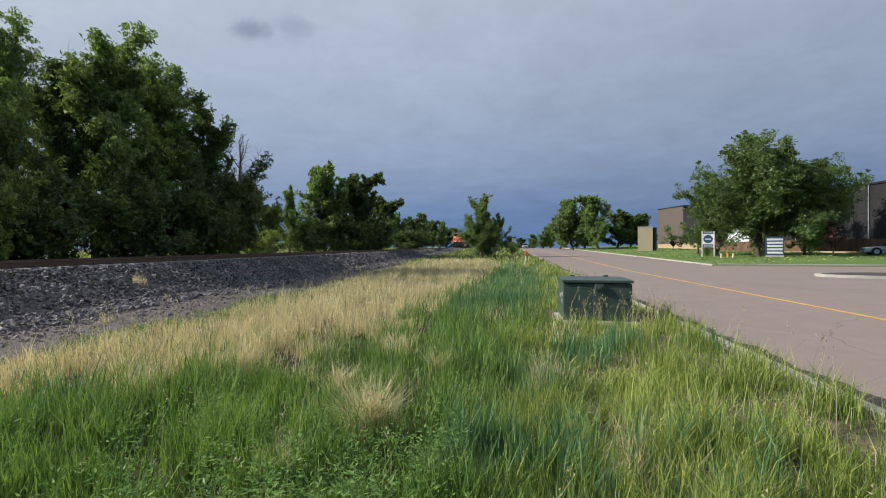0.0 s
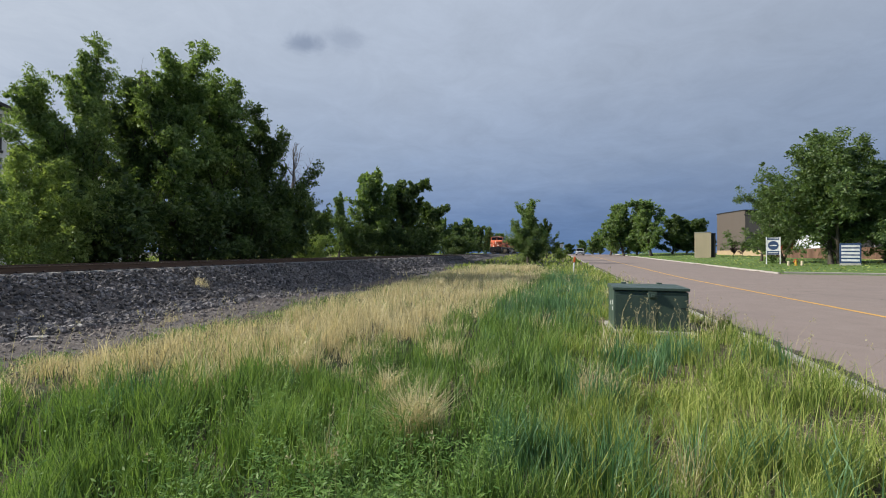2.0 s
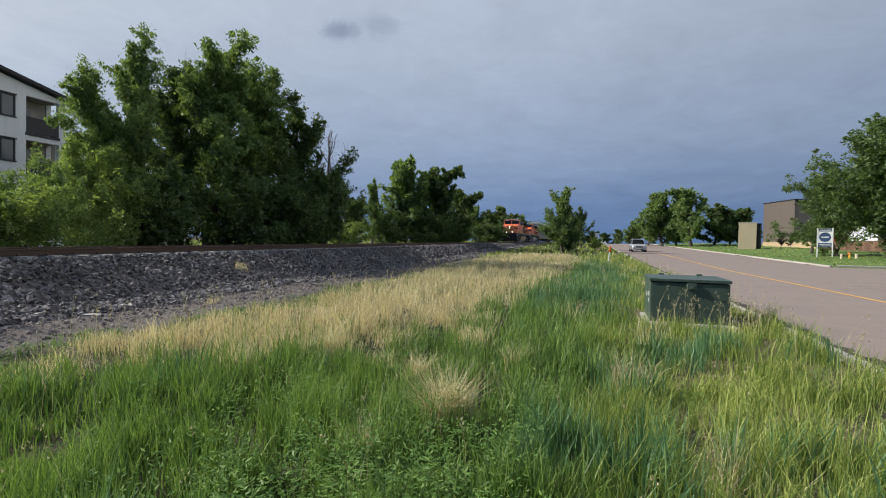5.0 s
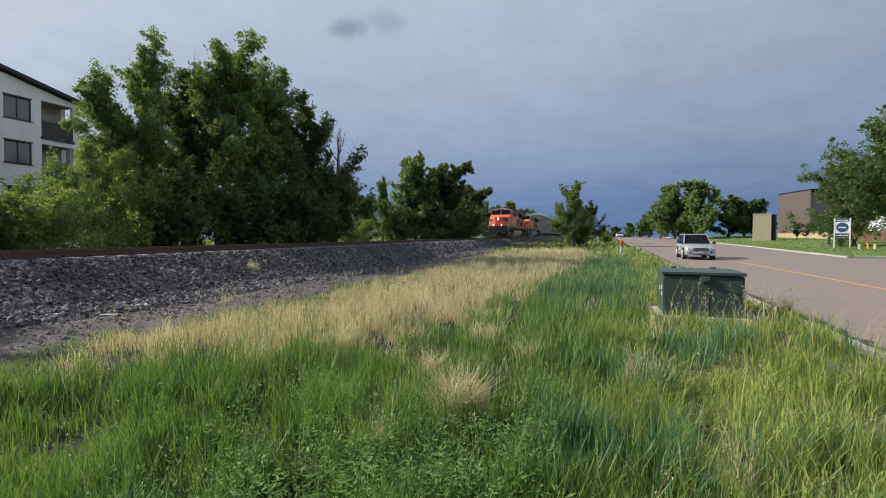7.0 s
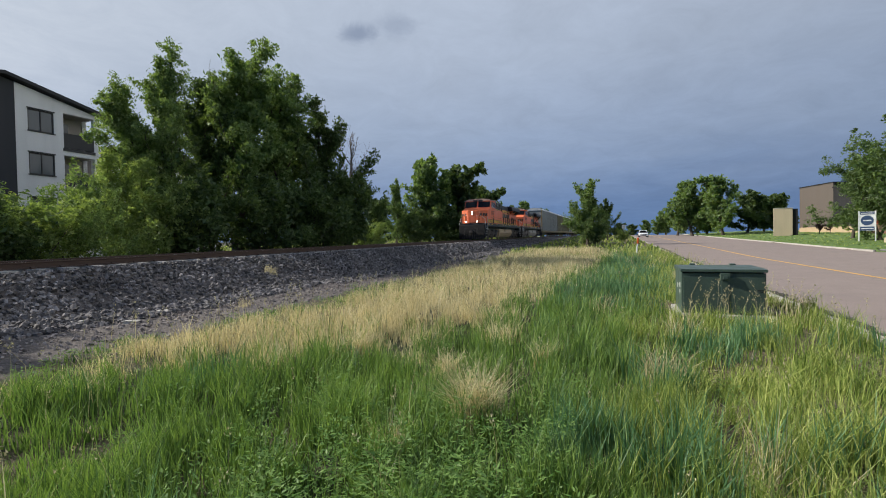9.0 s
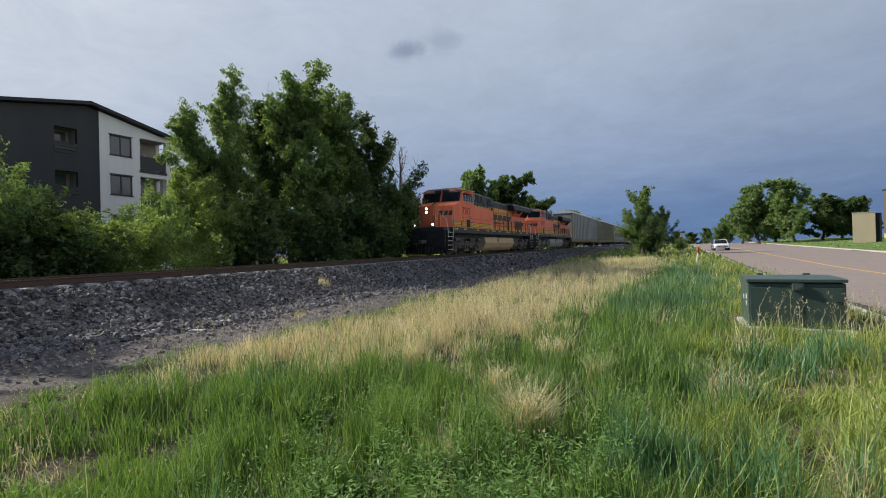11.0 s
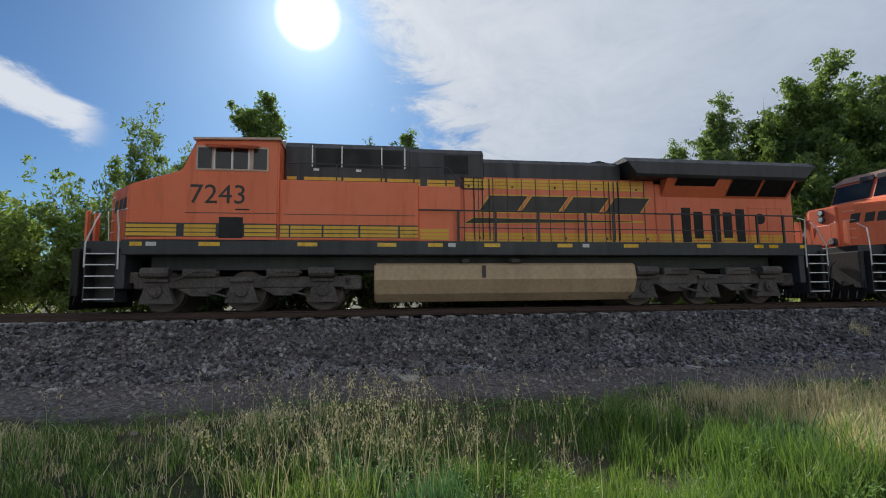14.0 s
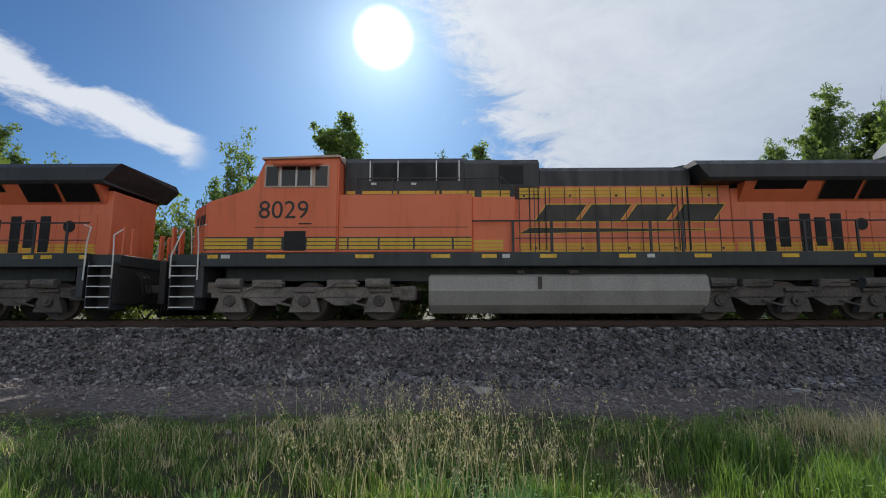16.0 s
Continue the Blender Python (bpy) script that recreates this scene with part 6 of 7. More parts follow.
        part("lens", bm, M["headlight"] if number == "7243" else M["alu"], h, "lit headlight lens" if number == "7243" else "unlit headlight lens")
    for e in (0.62, -0.62):
        bm = bmesh.new()
        bm_disc(bm, V(0.66, e, 1.99), (0, 1, 0), 0.13, 0.16, 16, 0.02)
        h = part("ditch_light_housing", bm, K, loco)
        bm = bmesh.new()
        bm_disc(bm, V(0.57, e, 1.99), (0, 1, 0), 0.085, 0.02, 16)
        part("lens", bm, M["headlight"] if number == "7243" else M["alu"], h, "lit ditch light lens" if number == "7243" else "unlit ditch light lens")
    bm = bmesh.new()
    ubox(bm, 0.94, 0.985, -0.33, 0.33, 1.9, 2.62, 0.02)
    part("nose_door", bm, M["orange_worn"], loco)
    for sg in (1, -1):
        k = 0.53
        bm = bmesh.new()
        bm_tube(bm, [V(0.95, 0.50 * sg, 1.9), V(0.90, 0.50 * sg, 2.7)], 0.015, 5)
        part("nose_handrail", bm, M["white_enamel"], loco)
        for z in (2.1, 2.4, 2.7, 3.0):
            bm = bmesh.new()
            bm_tube(bm, [V(1.05, (k + 0.12) * sg, z), V(1.25, (k + 0.36) * sg, z)], 0.012, 4)
            part("grab_iron", bm, M["white_enamel"], loco)
    return loco


LOCO_A = build_loco("orange freight locomotive with yellow stripes, headlights lit", "7243", M["tank_dust"], M["grime"])
LOCO_B = build_loco("orange freight locomotive coupled behind the leading one", "8029", M["tank_grey"], M["grime_light"])
CAR_LEN = 27.6


def car_paint(name, base, band):
    m, k, b = material(name, 0.55)
    pos = k.n("ShaderNodeTexCoord").outputs["Object"]
    n1 = k.noise(pos, 0.5, 5, 0.6)
    n2 = k.noise(k.vmath("MULTIPLY", pos, (2, 2, 0.3)), 2.0, 6, 0.6)
    col = k.mix(k.span(n1, 0.4, 0.7, 0, 0.5), base, band)
    col = k.mix(k.span(n2, 0.45, 0.75, 0, 0.5), col, tuple(c * 0.5 for c in base))
    k.put(b, "Base Color", col)
    return m


M["rack_grey"] = car_paint("rack_grey", (0.30, 0.31, 0.30), (0.40, 0.41, 0.40))
M["rack_olive"] = car_paint("rack_olive", (0.20, 0.195, 0.13), (0.25, 0.24, 0.17))
M["rack_roof"] = car_paint("rack_roof", (0.62, 0.63, 0.64), (0.70, 0.71, 0.72))
M["rack_yellow"] = car_paint("rack_yellow", (0.22, 0.17, 0.08), (0.26, 0.20, 0.10))


def build_rack(label, side_mat):
    """A closed three-deck car carrier: panelled sides, arched roof, end doors, two trucks."""
    car = thing("railcar", label, "railcar", group="car carriers of the train")
    H2 = CAR_LEN / 2 - 0.5
    bm = bmesh.new()
    bm_box(bm, -1.5, 1.5, -H2, H2, 0.95, 1.30, 0.02)
    bm_box(bm, -0.25, 0.25, -H2 - 0.5, H2 + 0.5, 0.78, 1.02)
    part("underframe", bm, M["rack_yellow"], car)
    bm = bmesh.new()
    bm_box(bm, -1.38, 1.38, -H2 + 0.15, H2 - 0.15, 1.30, 5.36)
    part("body", bm, side_mat, car)
    bm = bmesh.new()
    bm_prism(bm, [(-1.5, 5.28), (-1.5, 5.42), (-1.1, 5.68), (-0.4, 5.78), (0.4, 5.78), (1.1, 5.68), (1.5, 5.42), (1.5, 5.28)], -H2, H2, "y")
    part("roof", bm, M["rack_roof"], car, "pale arched metal roof")
    pan = bmesh.new()
    bm_box(pan, -0.012, 0.012, -0.66, 0.66, 0, 1.22)
    for j in range(3):
        bm_box(pan, -0.028, 0.028, -0.66, 0.66, 0.22 + j * 0.36, 0.26 + j * 0.36)
    pan_me = finish(pan, "side_panel", side_mat)
    post = bmesh.new()
    bm_box(post, -0.05, 0.05, -0.05, 0.05, 1.28, 5.34)
    post_me = finish(post, "side_post", M["rack_yellow"] if side_mat is M["rack_olive"] else side_mat)
    n = 19
    for sg in (1, -1):
        for i in range(n + 1):
            o = part("side_post", post_me, None, car)
            o.location = (1.45 * sg, -H2 + 0.1 + (2 * H2 - 0.2) * i / n, 0)
        for i in range(n):
            for j in range(3):
                o = part("side_panel", pan_me, None, car)
                o.location = (1.42 * sg, -H2 + 0.1 + (2 * H2 - 0.2) * (i + 0.5) / n, 1.36 + j * 1.30)
        bm = bmesh.new()
        for end in (1, -1):
            bm_box(bm, 1.38 * sg - 0.08, 1.38 * sg + 0.11, end * (H2 - 0.16) - 0.12, end * (H2 - 0.16) + 0.12, 1.0, 5.36)
        part("corner_post", bm, M["rack_yellow"], car)
    for end in (1, -1):
        bm = bmesh.new()
        for i in range(8):
            x = -1.2 + i * 0.343
            bm_box(bm, x - 0.14, x + 0.14, end * (H2 - 0.12) - 0.03, end * (H2 - 0.12) + 0.03, 1.3, 5.3)
        part("end_door", bm, side_mat, car)
    for end in (1, -1):
        bm = bmesh.new()
        for sg in (1, -1):
            bm_prism(bm, [(-1.25, 0.50), (-0.8, 0.36), (0.8, 0.36), (1.25, 0.50), (0.6, 0.86), (-0.6, 0.86)], sg * 0.98, sg * 1.14, "x")
        bm_box(bm, -1.1, 1.1, -0.25, 0.25, 0.45, 0.85, 0.03)
        tr = part("truck_frame", bm, M["grime"], car)
        tr.location = (0, end * (H2 - 3.0), 0)
        for d in (0.89, -0.89):
            w = part("wheelset", WHEEL_ME, None, tr)
            w.scale = (1, 0.79, 0.79)
            w.location = (0, d, 0.423)
            SPINNERS.append((w, Vector((0, d, 0.423)), 0.423, 0.79))
    return car


RACKS = [build_rack("pale grey closed car-carrying railcar", M["rack_grey"]), build_rack("olive-yellow closed car-carrying railcar", M["rack_olive"])]
for i in range(2, 6):
    src = RACKS[i % 2]
    n0 = len(src.children_recursive)
    RACKS.append(copy_thing(src, Matrix.Identity(4)))
    for tr in RACKS[-1].children:
        for w in tr.children:
            if w.name.startswith("wheelset"):
                SPINNERS.append((w, w.location.copy(), 0.423, 0.79))


def train_front(t):
    """Where the front coupler is along the track."""
    return 142.132 - 10.127 * t - 0.0425 * t * t


def on_track(s):
    """Pose of a vehicle whose middle is at s and which runs toward the camera."""
    a, _ = track_at(s - 7.0)
    b, _ = track_at(s + 7.0)
    mid = (a + b) / 2
    d = a - b
    turn = math.atan2(-d.x, d.y)
    pitch = math.atan2(d.z, math.hypot(d.x, d.y))
    return Matrix.Translation(mid) @ Euler((pitch, 0, turn)).to_matrix().to_4x4()


# ---------------------------------------------------------------- buildings
def stucco(name, base):
    return surface(name, base, tuple(c * 0.82 for c in base), tuple(min(1, c * 1.1) for c in base), scale=0.8, fine=30, rough=0.9, bump=0.25, depth=0.01, streak=True)


M["stucco_dark"] = stucco("stucco_dark", (0.050, 0.052, 0.060))
M["stucco_white"] = stucco("stucco_white", (0.80, 0.80, 0.81))
M["roof_dark"] = surface("roof_dark", (0.040, 0.040, 0.045), scale=1, fine=12, rough=0.85, bump=0.4)
M["trim_dark"] = surface("trim_dark", (0.035, 0.036, 0.040), rough=0.6, bump=0.1)
M["house_glass"] = glass_mat("house_glass", (0.10, 0.12, 0.14), 0.08)
M["recess_wall"] = stucco("recess_wall", (0.40, 0.36, 0.32))
M["stone_base"] = surface("stone_base", (0.34, 0.29, 0.24), (0.2, 0.17, 0.14), (0.45, 0.40, 0.34), scale=3, fine=20, rough=0.9, bump=0.5)
# one cladding in two tones, sunlit brown and shaded charcoal
M["metal_sunlit"] = stucco("metal_sunlit", (0.120, 0.098, 0.084))
M["metal_shaded"] = stucco("metal_shaded", (0.017, 0.017, 0.018))
M["tan_wall"] = stucco("tan_wall", (0.47, 0.35, 0.22))
M["red_panel"] = stucco("red_panel", (0.50, 0.030, 0.030))
M["white_panel"] = stucco("white_panel", (0.70, 0.72, 0.78))
M["beige_concrete"] = stucco("beige_concrete", (0.50, 0.42, 0.29))
M["fence_wood"] = surface("fence_wood", (0.15, 0.085, 0.055), scale=2, fine=20, rough=0.9, bump=0.4, streak=True, island=0.25)


def frame_of(origin, d):
    """A pose whose x runs along d on the ground and whose y points behind the wall."""
    return Matrix.Translation(origin) @ Matrix.Rotation(math.atan2(d[1], d[0]), 4, "Z")


def opening_wall(bm, x0, x1, z0, z1, holes, t):
    """A wall in the plane y = 0, t thick to +y, with real openings."""
    xs = sorted({x0, x1, *[h[0] for h in holes], *[h[1] for h in holes]})
    zs = sorted({z0, z1, *[h[2] for h in holes], *[h[3] for h in holes]})
    for a, b in zip(xs, xs[1:]):
        for c, d in zip(zs, zs[1:]):
            mx, mz = (a + b) / 2, (c + d) / 2
            if any(h[0] < mx < h[1] and h[2] < mz < h[3] for h in holes):
                continue
            bm_box(bm, a, b, 0, t, c, d)
    bmesh.ops.remove_doubles(bm, verts=bm.verts, dist=0.001)


def house_window(parent, x0, x1, z0, z1, sash=1):
    bm = bmesh.new()
    f = 0.07
    bm_box(bm, x0, x1, 0.04, 0.14, z0, z0 + f), bm_box(bm, x0, x1, 0.04, 0.14, z1 - f, z1)
    bm_box(bm, x0, x0 + f, 0.04, 0.14, z0 + f, z1 - f), bm_box(bm, x1 - f, x1, 0.04, 0.14, z0 + f, z1 - f)
    bm_box(bm, x0 - 0.06, x1 + 0.06, -0.03, 0.05, z1, z1 + 0.08), bm_box(bm, x0 - 0.06, x1 + 0.06, -0.05, 0.05, z0 - 0.06, z0)
    if sash:
        m = (x0 + x1) / 2
        bm_box(bm, m - 0.03, m + 0.03, 0.05, 0.13, z0 + f, z1 - f)
    w = part("window", bm, M["trim_dark"], parent)
    bm = bmesh.new()
    bm_box(bm, x0 + f, x1 - f, 0.09, 0.10, z0 + f, z1 - f)
    part("pane", bm, M["house_glass"], w)


def balcony(parent, x0, x1, z0, z1, depth=1.6, rail=1.02, corner=False):
    """A balcony set into the wall: floor, back wall, dark rail panel and slab edge."""
    bm = bmesh.new()
    bm_box(bm, x0, x1, depth, depth + 0.1, z0, z1)
    bm_box(bm, x0 - 0.1, x0, 0.31, depth, z0, z1)
    if not corner:
        bm_box(bm, x1, x1 + 0.1, 0.31, depth, z0, z1)
    bm_box(bm, x0, x1, 0.3, depth, z1, z1 + 0.1)
    b = part("balcony", bm, M["recess_wall"], parent)
    bm = bmesh.new()
    bm_box(bm, x0 - 0.05, x1 + 0.05, -0.06, depth, z0 - 0.18, z0)
    part("balcony_floor", bm, M["trim_dark"], b)
    bm = bmesh.new()
    bm_box(bm, x0, x1, 0.02, 0.07, z0 + 0.05, z0 + rail)
    if corner:
        bm_box(bm, x1 + 0.30, x1 + 0.35, 0.31, depth, z0 - 0.1, z0 + rail)
    bm_box(bm, x0 - 0.02, x1 + 0.02, -0.01, 0.10, z0 + rail, z0 + rail + 0.06)
    part("balcony_rail", bm, M["trim_dark"], b)
    bm = bmesh.new()
    bm_box(bm, x0 + 0.2, x0 + 1.1, depth - 0.02, depth, z0, min(z0 + 2.05, z1 - 0.1))
    part("balcony_door", bm, M["house_glass"], b)


def build_apartments():
    o = Vector((-33.0, 25.9, 0.5))
    d = np.array([0.158, 0.98744])
    h = thing("apartment_building", "dark grey and white stuccoed apartment building, gabled", "apartment building", frame_of(o, d))
    # x runs up the line; the wall faces the track, so the body lies toward +y
    bm = bmesh.new()
    holes = [(-5.5, -4.2, z, z + 1.35) for z in (2.85, 5.85, 8.8)]
    holes += [(-9.4, -7.9, z, z + 1.35) for z in (2.85, 5.85)]
    opening_wall(bm, -10.3, -2.87, 0, 10.5, holes, 0.3)
    part("wall", bm, M["stucco_dark"], h, "dark grey stucco gable wall")
    bm = bmesh.new()
    bm_prism(bm, [(-10.3, 10.5), (-2.87, 10.5), (-2.87, 11.75), (-3.6, 11.90), (-10.3, 10.52)], 0, 0.3, "y")
    part("gable", bm, M["stucco_dark"], h)
    bm = bmesh.new()
    wh = [(-2.2, -0.70, z, z + 1.45) for z in (2.9, 5.9, 8.8)] + [(-0.12, 1.86, z, z + 2.45) for z in (2.0, 5.0, 7.95)]
    opening_wall(bm, -2.86, 2.3, 0, 10.6, wh, 0.3)
    bm_prism(bm, [(-2.86, 10.6), (2.3, 10.6), (-2.86, 11.76)], 0, 0.3, "y")
    part("wall", bm, M["stucco_white"], h, "white stucco wall")
    bm = bmesh.new()
    bm_box(bm, 2.0, 2.3, 1.6, 14, 0, 10.6)
    for z0, z1 in ((0, 1.9), (4.55, 4.9), (7.55, 7.85), (10.5, 10.6)):
        bm_box(bm, 2.0, 2.3, 0.3, 1.6, z0, z1)
    part("wall", bm, M["stucco_white"], h)
    bm = bmesh.new()
    bm_box(bm, -10.3, -10.0, 0.3, 14, 0, 10.4), bm_box(bm, -10.0, 2.15, 13.7, 14, 0, 10.9)
    part("wall", bm, M["stucco_dark"], h)
    bm = bmesh.new()
    bm_prism(bm, [(-11.0, 10.40), (-3.5, 12.0), (2.6, 10.62), (2.6, 10.84), (-3.5, 12.22), (-11.0, 10.60)], -0.45, 14.4, "y")
    part("roof", bm, M["roof_dark"], h, "dark low-pitched gable roof with deep eaves")
    bm = bmesh.new()
    bm_tube(bm, [(1.2, 0.6, 10.8), (1.2, 0.6, 11.5)], 0.05, 8), bm_tube(bm, [(-8.2, 2.6, 10.9), (-8.2, 2.6, 11.7)], 0.05, 8)
    part("roof_vent", bm, M["trim_dark"], h)
    for z in (2.9, 5.9, 8.8):
        house_window(h, -2.2, -0.70, z, z + 1.45)
    for z in (2.0, 5.0, 7.95):
        balcony(h, -0.12, 1.86, z, z + 2.45, 1.5, corner=True)
    for z in (2.85, 5.85, 8.8):
        balcony(h, -5.5, -4.2, z, z + 1.35, 1.2, 0.28)
    for z in (2.85, 5.85):
        house_window(h, -9.4, -7.9, z, z + 1.35)
    bm = bmesh.new()
    bm_box(bm, -5.5, -4.3, -0.05, 0.0, 8.42, 8.54)
    part("wall_louvre", bm, M["trim_dark"], h)
    bm = bmesh.new()
    bm_box(bm, -10.32, -2.89, -0.10, -0.002, 0, 2.3)
    part("stone_base", bm, M["stone_base"], h, "tan stone base course")
    # a lower wing set back beyond
    w = thing("apartment_building", "white stuccoed apartment wing set back behind", "apartment building", frame_of(Vector((-36.0, 30.2, 0.5)), d))
    bm = bmesh.new()
    hs = [(2.4, 3.8, z, z + 1.4) for z in (3.0, 6.0)] + [(5.6, 7.0, z, z + 1.4) for z in (3.0, 6.0)]
    opening_wall(bm, 0.2, 12, 0, 8.3, hs, 0.3)
    part("wall", bm, M["stucco_white"], w)
    bm = bmesh.new()
    bm_box(bm, 0.2, 12, 0.3, 9, 0, 8.3)
    part("wall", bm, M["recess_wall"], w)
    bm = bmesh.new()
    bm_prism(bm, [(-0.4, 8.3), (6, 9.9), (12.6, 8.3), (12.6, 8.5), (6, 10.1), (-0.4, 8.5)], -0.6, 9.4, "y")
    part("roof", bm, M["roof_dark"], w)
    for hx in hs:
        house_window(w, *hx)


build_apartments()


def build_hall():
    a, b = np.array([46.0, 97.0]), np.array([50.5, 38.0])
    d = (b - a) / np.linalg.norm(b - a)
    L = float(np.linalg.norm(b - a))
    z0 = gz(48, 70) - 0.2
    h = thing("commercial_building", "long dark metal-clad building with a tan base", "building", frame_of(Vector((a[0], a[1], z0)), d))
    top = 7.9
    # cladding, panel by panel: shade painted as charcoal, the sunlit end bay brown
    n = 12
    for i in range(n):
        x0, x1 = 8.0 + (L - 8.0) * i / n, 8.0 + (L - 8.0) * (i + 1) / n - 0.03
        bm = bmesh.new()
        if i == 1:
            opening_wall(bm, x0, x1, 1.5, top, [(x0 + 0.6, x1 - 0.6, 1.5, 4.2)], 0.25)
        else:
            bm_box(bm, x0, x1, 0, 0.25, 1.5, top)
        for j in range(3):
            bm_box(bm, x0, x1, -0.03, 0.0, 3.0 + j * 1.6, 3.05 + j * 1.6)
        part("wall_panel", bm, M["metal_shaded"], h)
        bm = bmesh.new()
        bm_box(bm, x0, x1, -0.06, 0.25, 0, 1.5)
        bm_box(bm, x0, x1, -0.10, -0.06, 1.42, 1.5)
        part("base_panel", bm, M["tan_wall"], h, "tan masonry base")
    bm = bmesh.new()
    bm_box(bm, -1.0, 7.97, 0, 0.25, 1.5, top + 0.9)
    bm_box(bm, -1.0, -0.75, 0.25, 26, 0, top + 0.9)
    part("end_wall", bm, M["metal_sunlit"], h, "metal end wall in a sunlit brown tone")
    bm = bmesh.new()
    bm_box(bm, -1.0, 7.97, -0.06, 0.25, 0, 1.49)
    bm_box(bm, -1.0, 7.97, -0.10, -0.06, 1.42, 1.49)
    part("base_panel", bm, M["tan_wall"], h, "tan masonry base")
    bm = bmesh.new()
    bm_box(bm, 8.0, L, 25.8, 26, 0, top), bm_box(bm, L - 0.25, L, 0.25, 25.8, 0, top)
    part("rear_wall", bm, M["metal_shaded"], h)
    bm = bmesh.new()
    bm_box(bm, 7.9, L + 0.15, -0.15, 26, top, top + 0.22), bm_box(bm, -1.1, 7.85, -0.1, 26, top + 0.9, top + 1.05)
    part("roof", bm, M["metal_shaded"], h)
    for x in (34.0, 44.0):
        bm = bmesh.new()
        bm_tube(bm, [(x, -0.1, 0.2), (x, -0.1, top)], 0.06, 6)
        part("downpipe", bm, M["alu"], h)
    bm = bmesh.new()
    bm_box(bm, 47.6, 49.4, -0.35, -0.05, top - 1.7, top - 1.3), bm_box(bm, 48.3, 49.4, -0.5, -0.05, top - 1.3, top - 1.1)
    part("wall_lamp", bm, M["alu"], h)
    # the white porch with its red panel
    bm = bmesh.new()
    bm_box(bm, 22.0, 27.2, -1.6, -0.2, 1.4, 4.0), bm_box(bm, 22.0, 22.4, -1.6, -0.2, 0, 1.4), bm_box(bm, 26.8, 27.2, -1.6, -0.2, 0, 1.4)
    part("porch", bm, M["white_panel"], h, "white porch")
    bm = bmesh.new()
    bm_box(bm, 17.4, 21.9, -1.2, -0.2, 1.2, 3.0)
    part("red_panel", bm, M["red_panel"], h, "bright red wall panel")
    # low plank fence in front
    f = thing("fence", "low reddish-brown plank fence before the building", "fence", frame_of(Vector((a[0] - 3, a[1] - 22, gz(46, 70))), d))
    bm = bmesh.new()
    bm_box(bm, -0.14, 0.14, 0, 0.03, 0, 1.35)
    pl = finish(bm, "plank", M["fence_wood"])
    for i in range(130):
        o = part("plank", pl, None, f)
        o.location = (i * 0.29, random.uniform(-0.01, 0.01), random.uniform(-0.03, 0.0))
    bm = bmesh.new()
    bm_box(bm, -0.2, 37.6, 0.04, 0.10, 0.3, 0.4), bm_box(bm, -0.2, 37.6, 0.04, 0.10, 0.95, 1.05)
    part("rail", bm, M["fence_wood"], f)
    # beige screen wall
    x, y = 88 * math.sin(radians(24.05)), 88 * math.cos(radians(24.05))
    s = thing("screen_wall", "tall beige concrete screen wall on the lawn", "wall", frame_of(Vector((x - 1.5, y + 0.6, gz(x, y) - 0.1)), (0.93, -0.36)))
    bm = bmesh.new()
    bm_box(bm, 0, 2.4, 0, 0.3, 0, 4.3, 0.02)
    part("panel", bm, M["beige_concrete"], s)
    bm = bmesh.new()
    bm_box(bm, 2.45, 3.05, 0.2, 3.2, 0, 4.2, 0.02)
    part("panel", bm, M["metal_shaded"], s, "dark side panel")
    bm = bmesh.new()
    bm_box(bm, -0.05, 2.44, -0.05, 0.35, 4.3, 4.38)
    part("coping", bm, M["concrete"], s)


build_hall()


# ---------------------------------------------------------------- things along the road
M["box_green"] = surface("box_green", (0.055, 0.090, 0.072), (0.036, 0.064, 0.052), (0.078, 0.116, 0.096), scale=2.5, fine=40, rough=0.5, bump=0.1, depth=0.004, streak=True)
M["sticker"] = surface("sticker", (0.62, 0.62, 0.60), rough=0.5, bump=0.0)
M["sign_white"] = surface("sign_white", (0.72, 0.73, 0.74), rough=0.5, bump=0.05)
M["sign_navy"] = surface("sign_navy", (0.035, 0.070, 0.160), rough=0.5, bump=0.05)
M["marker_orange"] = surface("marker_orange", (0.75, 0.13, 0.03), rough=0.5, bump=0.05)
M["hydrant_yellow"] = surface("hydrant_yellow", (0.70, 0.42, 0.06), rough=0.5, bump=0.1)
M["bollard_cream"] = surface("bollard_cream", (0.62, 0.52, 0.36), rough=0.6, bump=0.1)
M["hydrant_red"] = surface("hydrant_red", (0.45, 0.07, 0.03), rough=0.5, bump=0.1)
M["asphalt_dark"] = surface("asphalt_dark", (0.06, 0.056, 0.054), scale=1.5, fine=60, rough=0.9, bump=0.3)


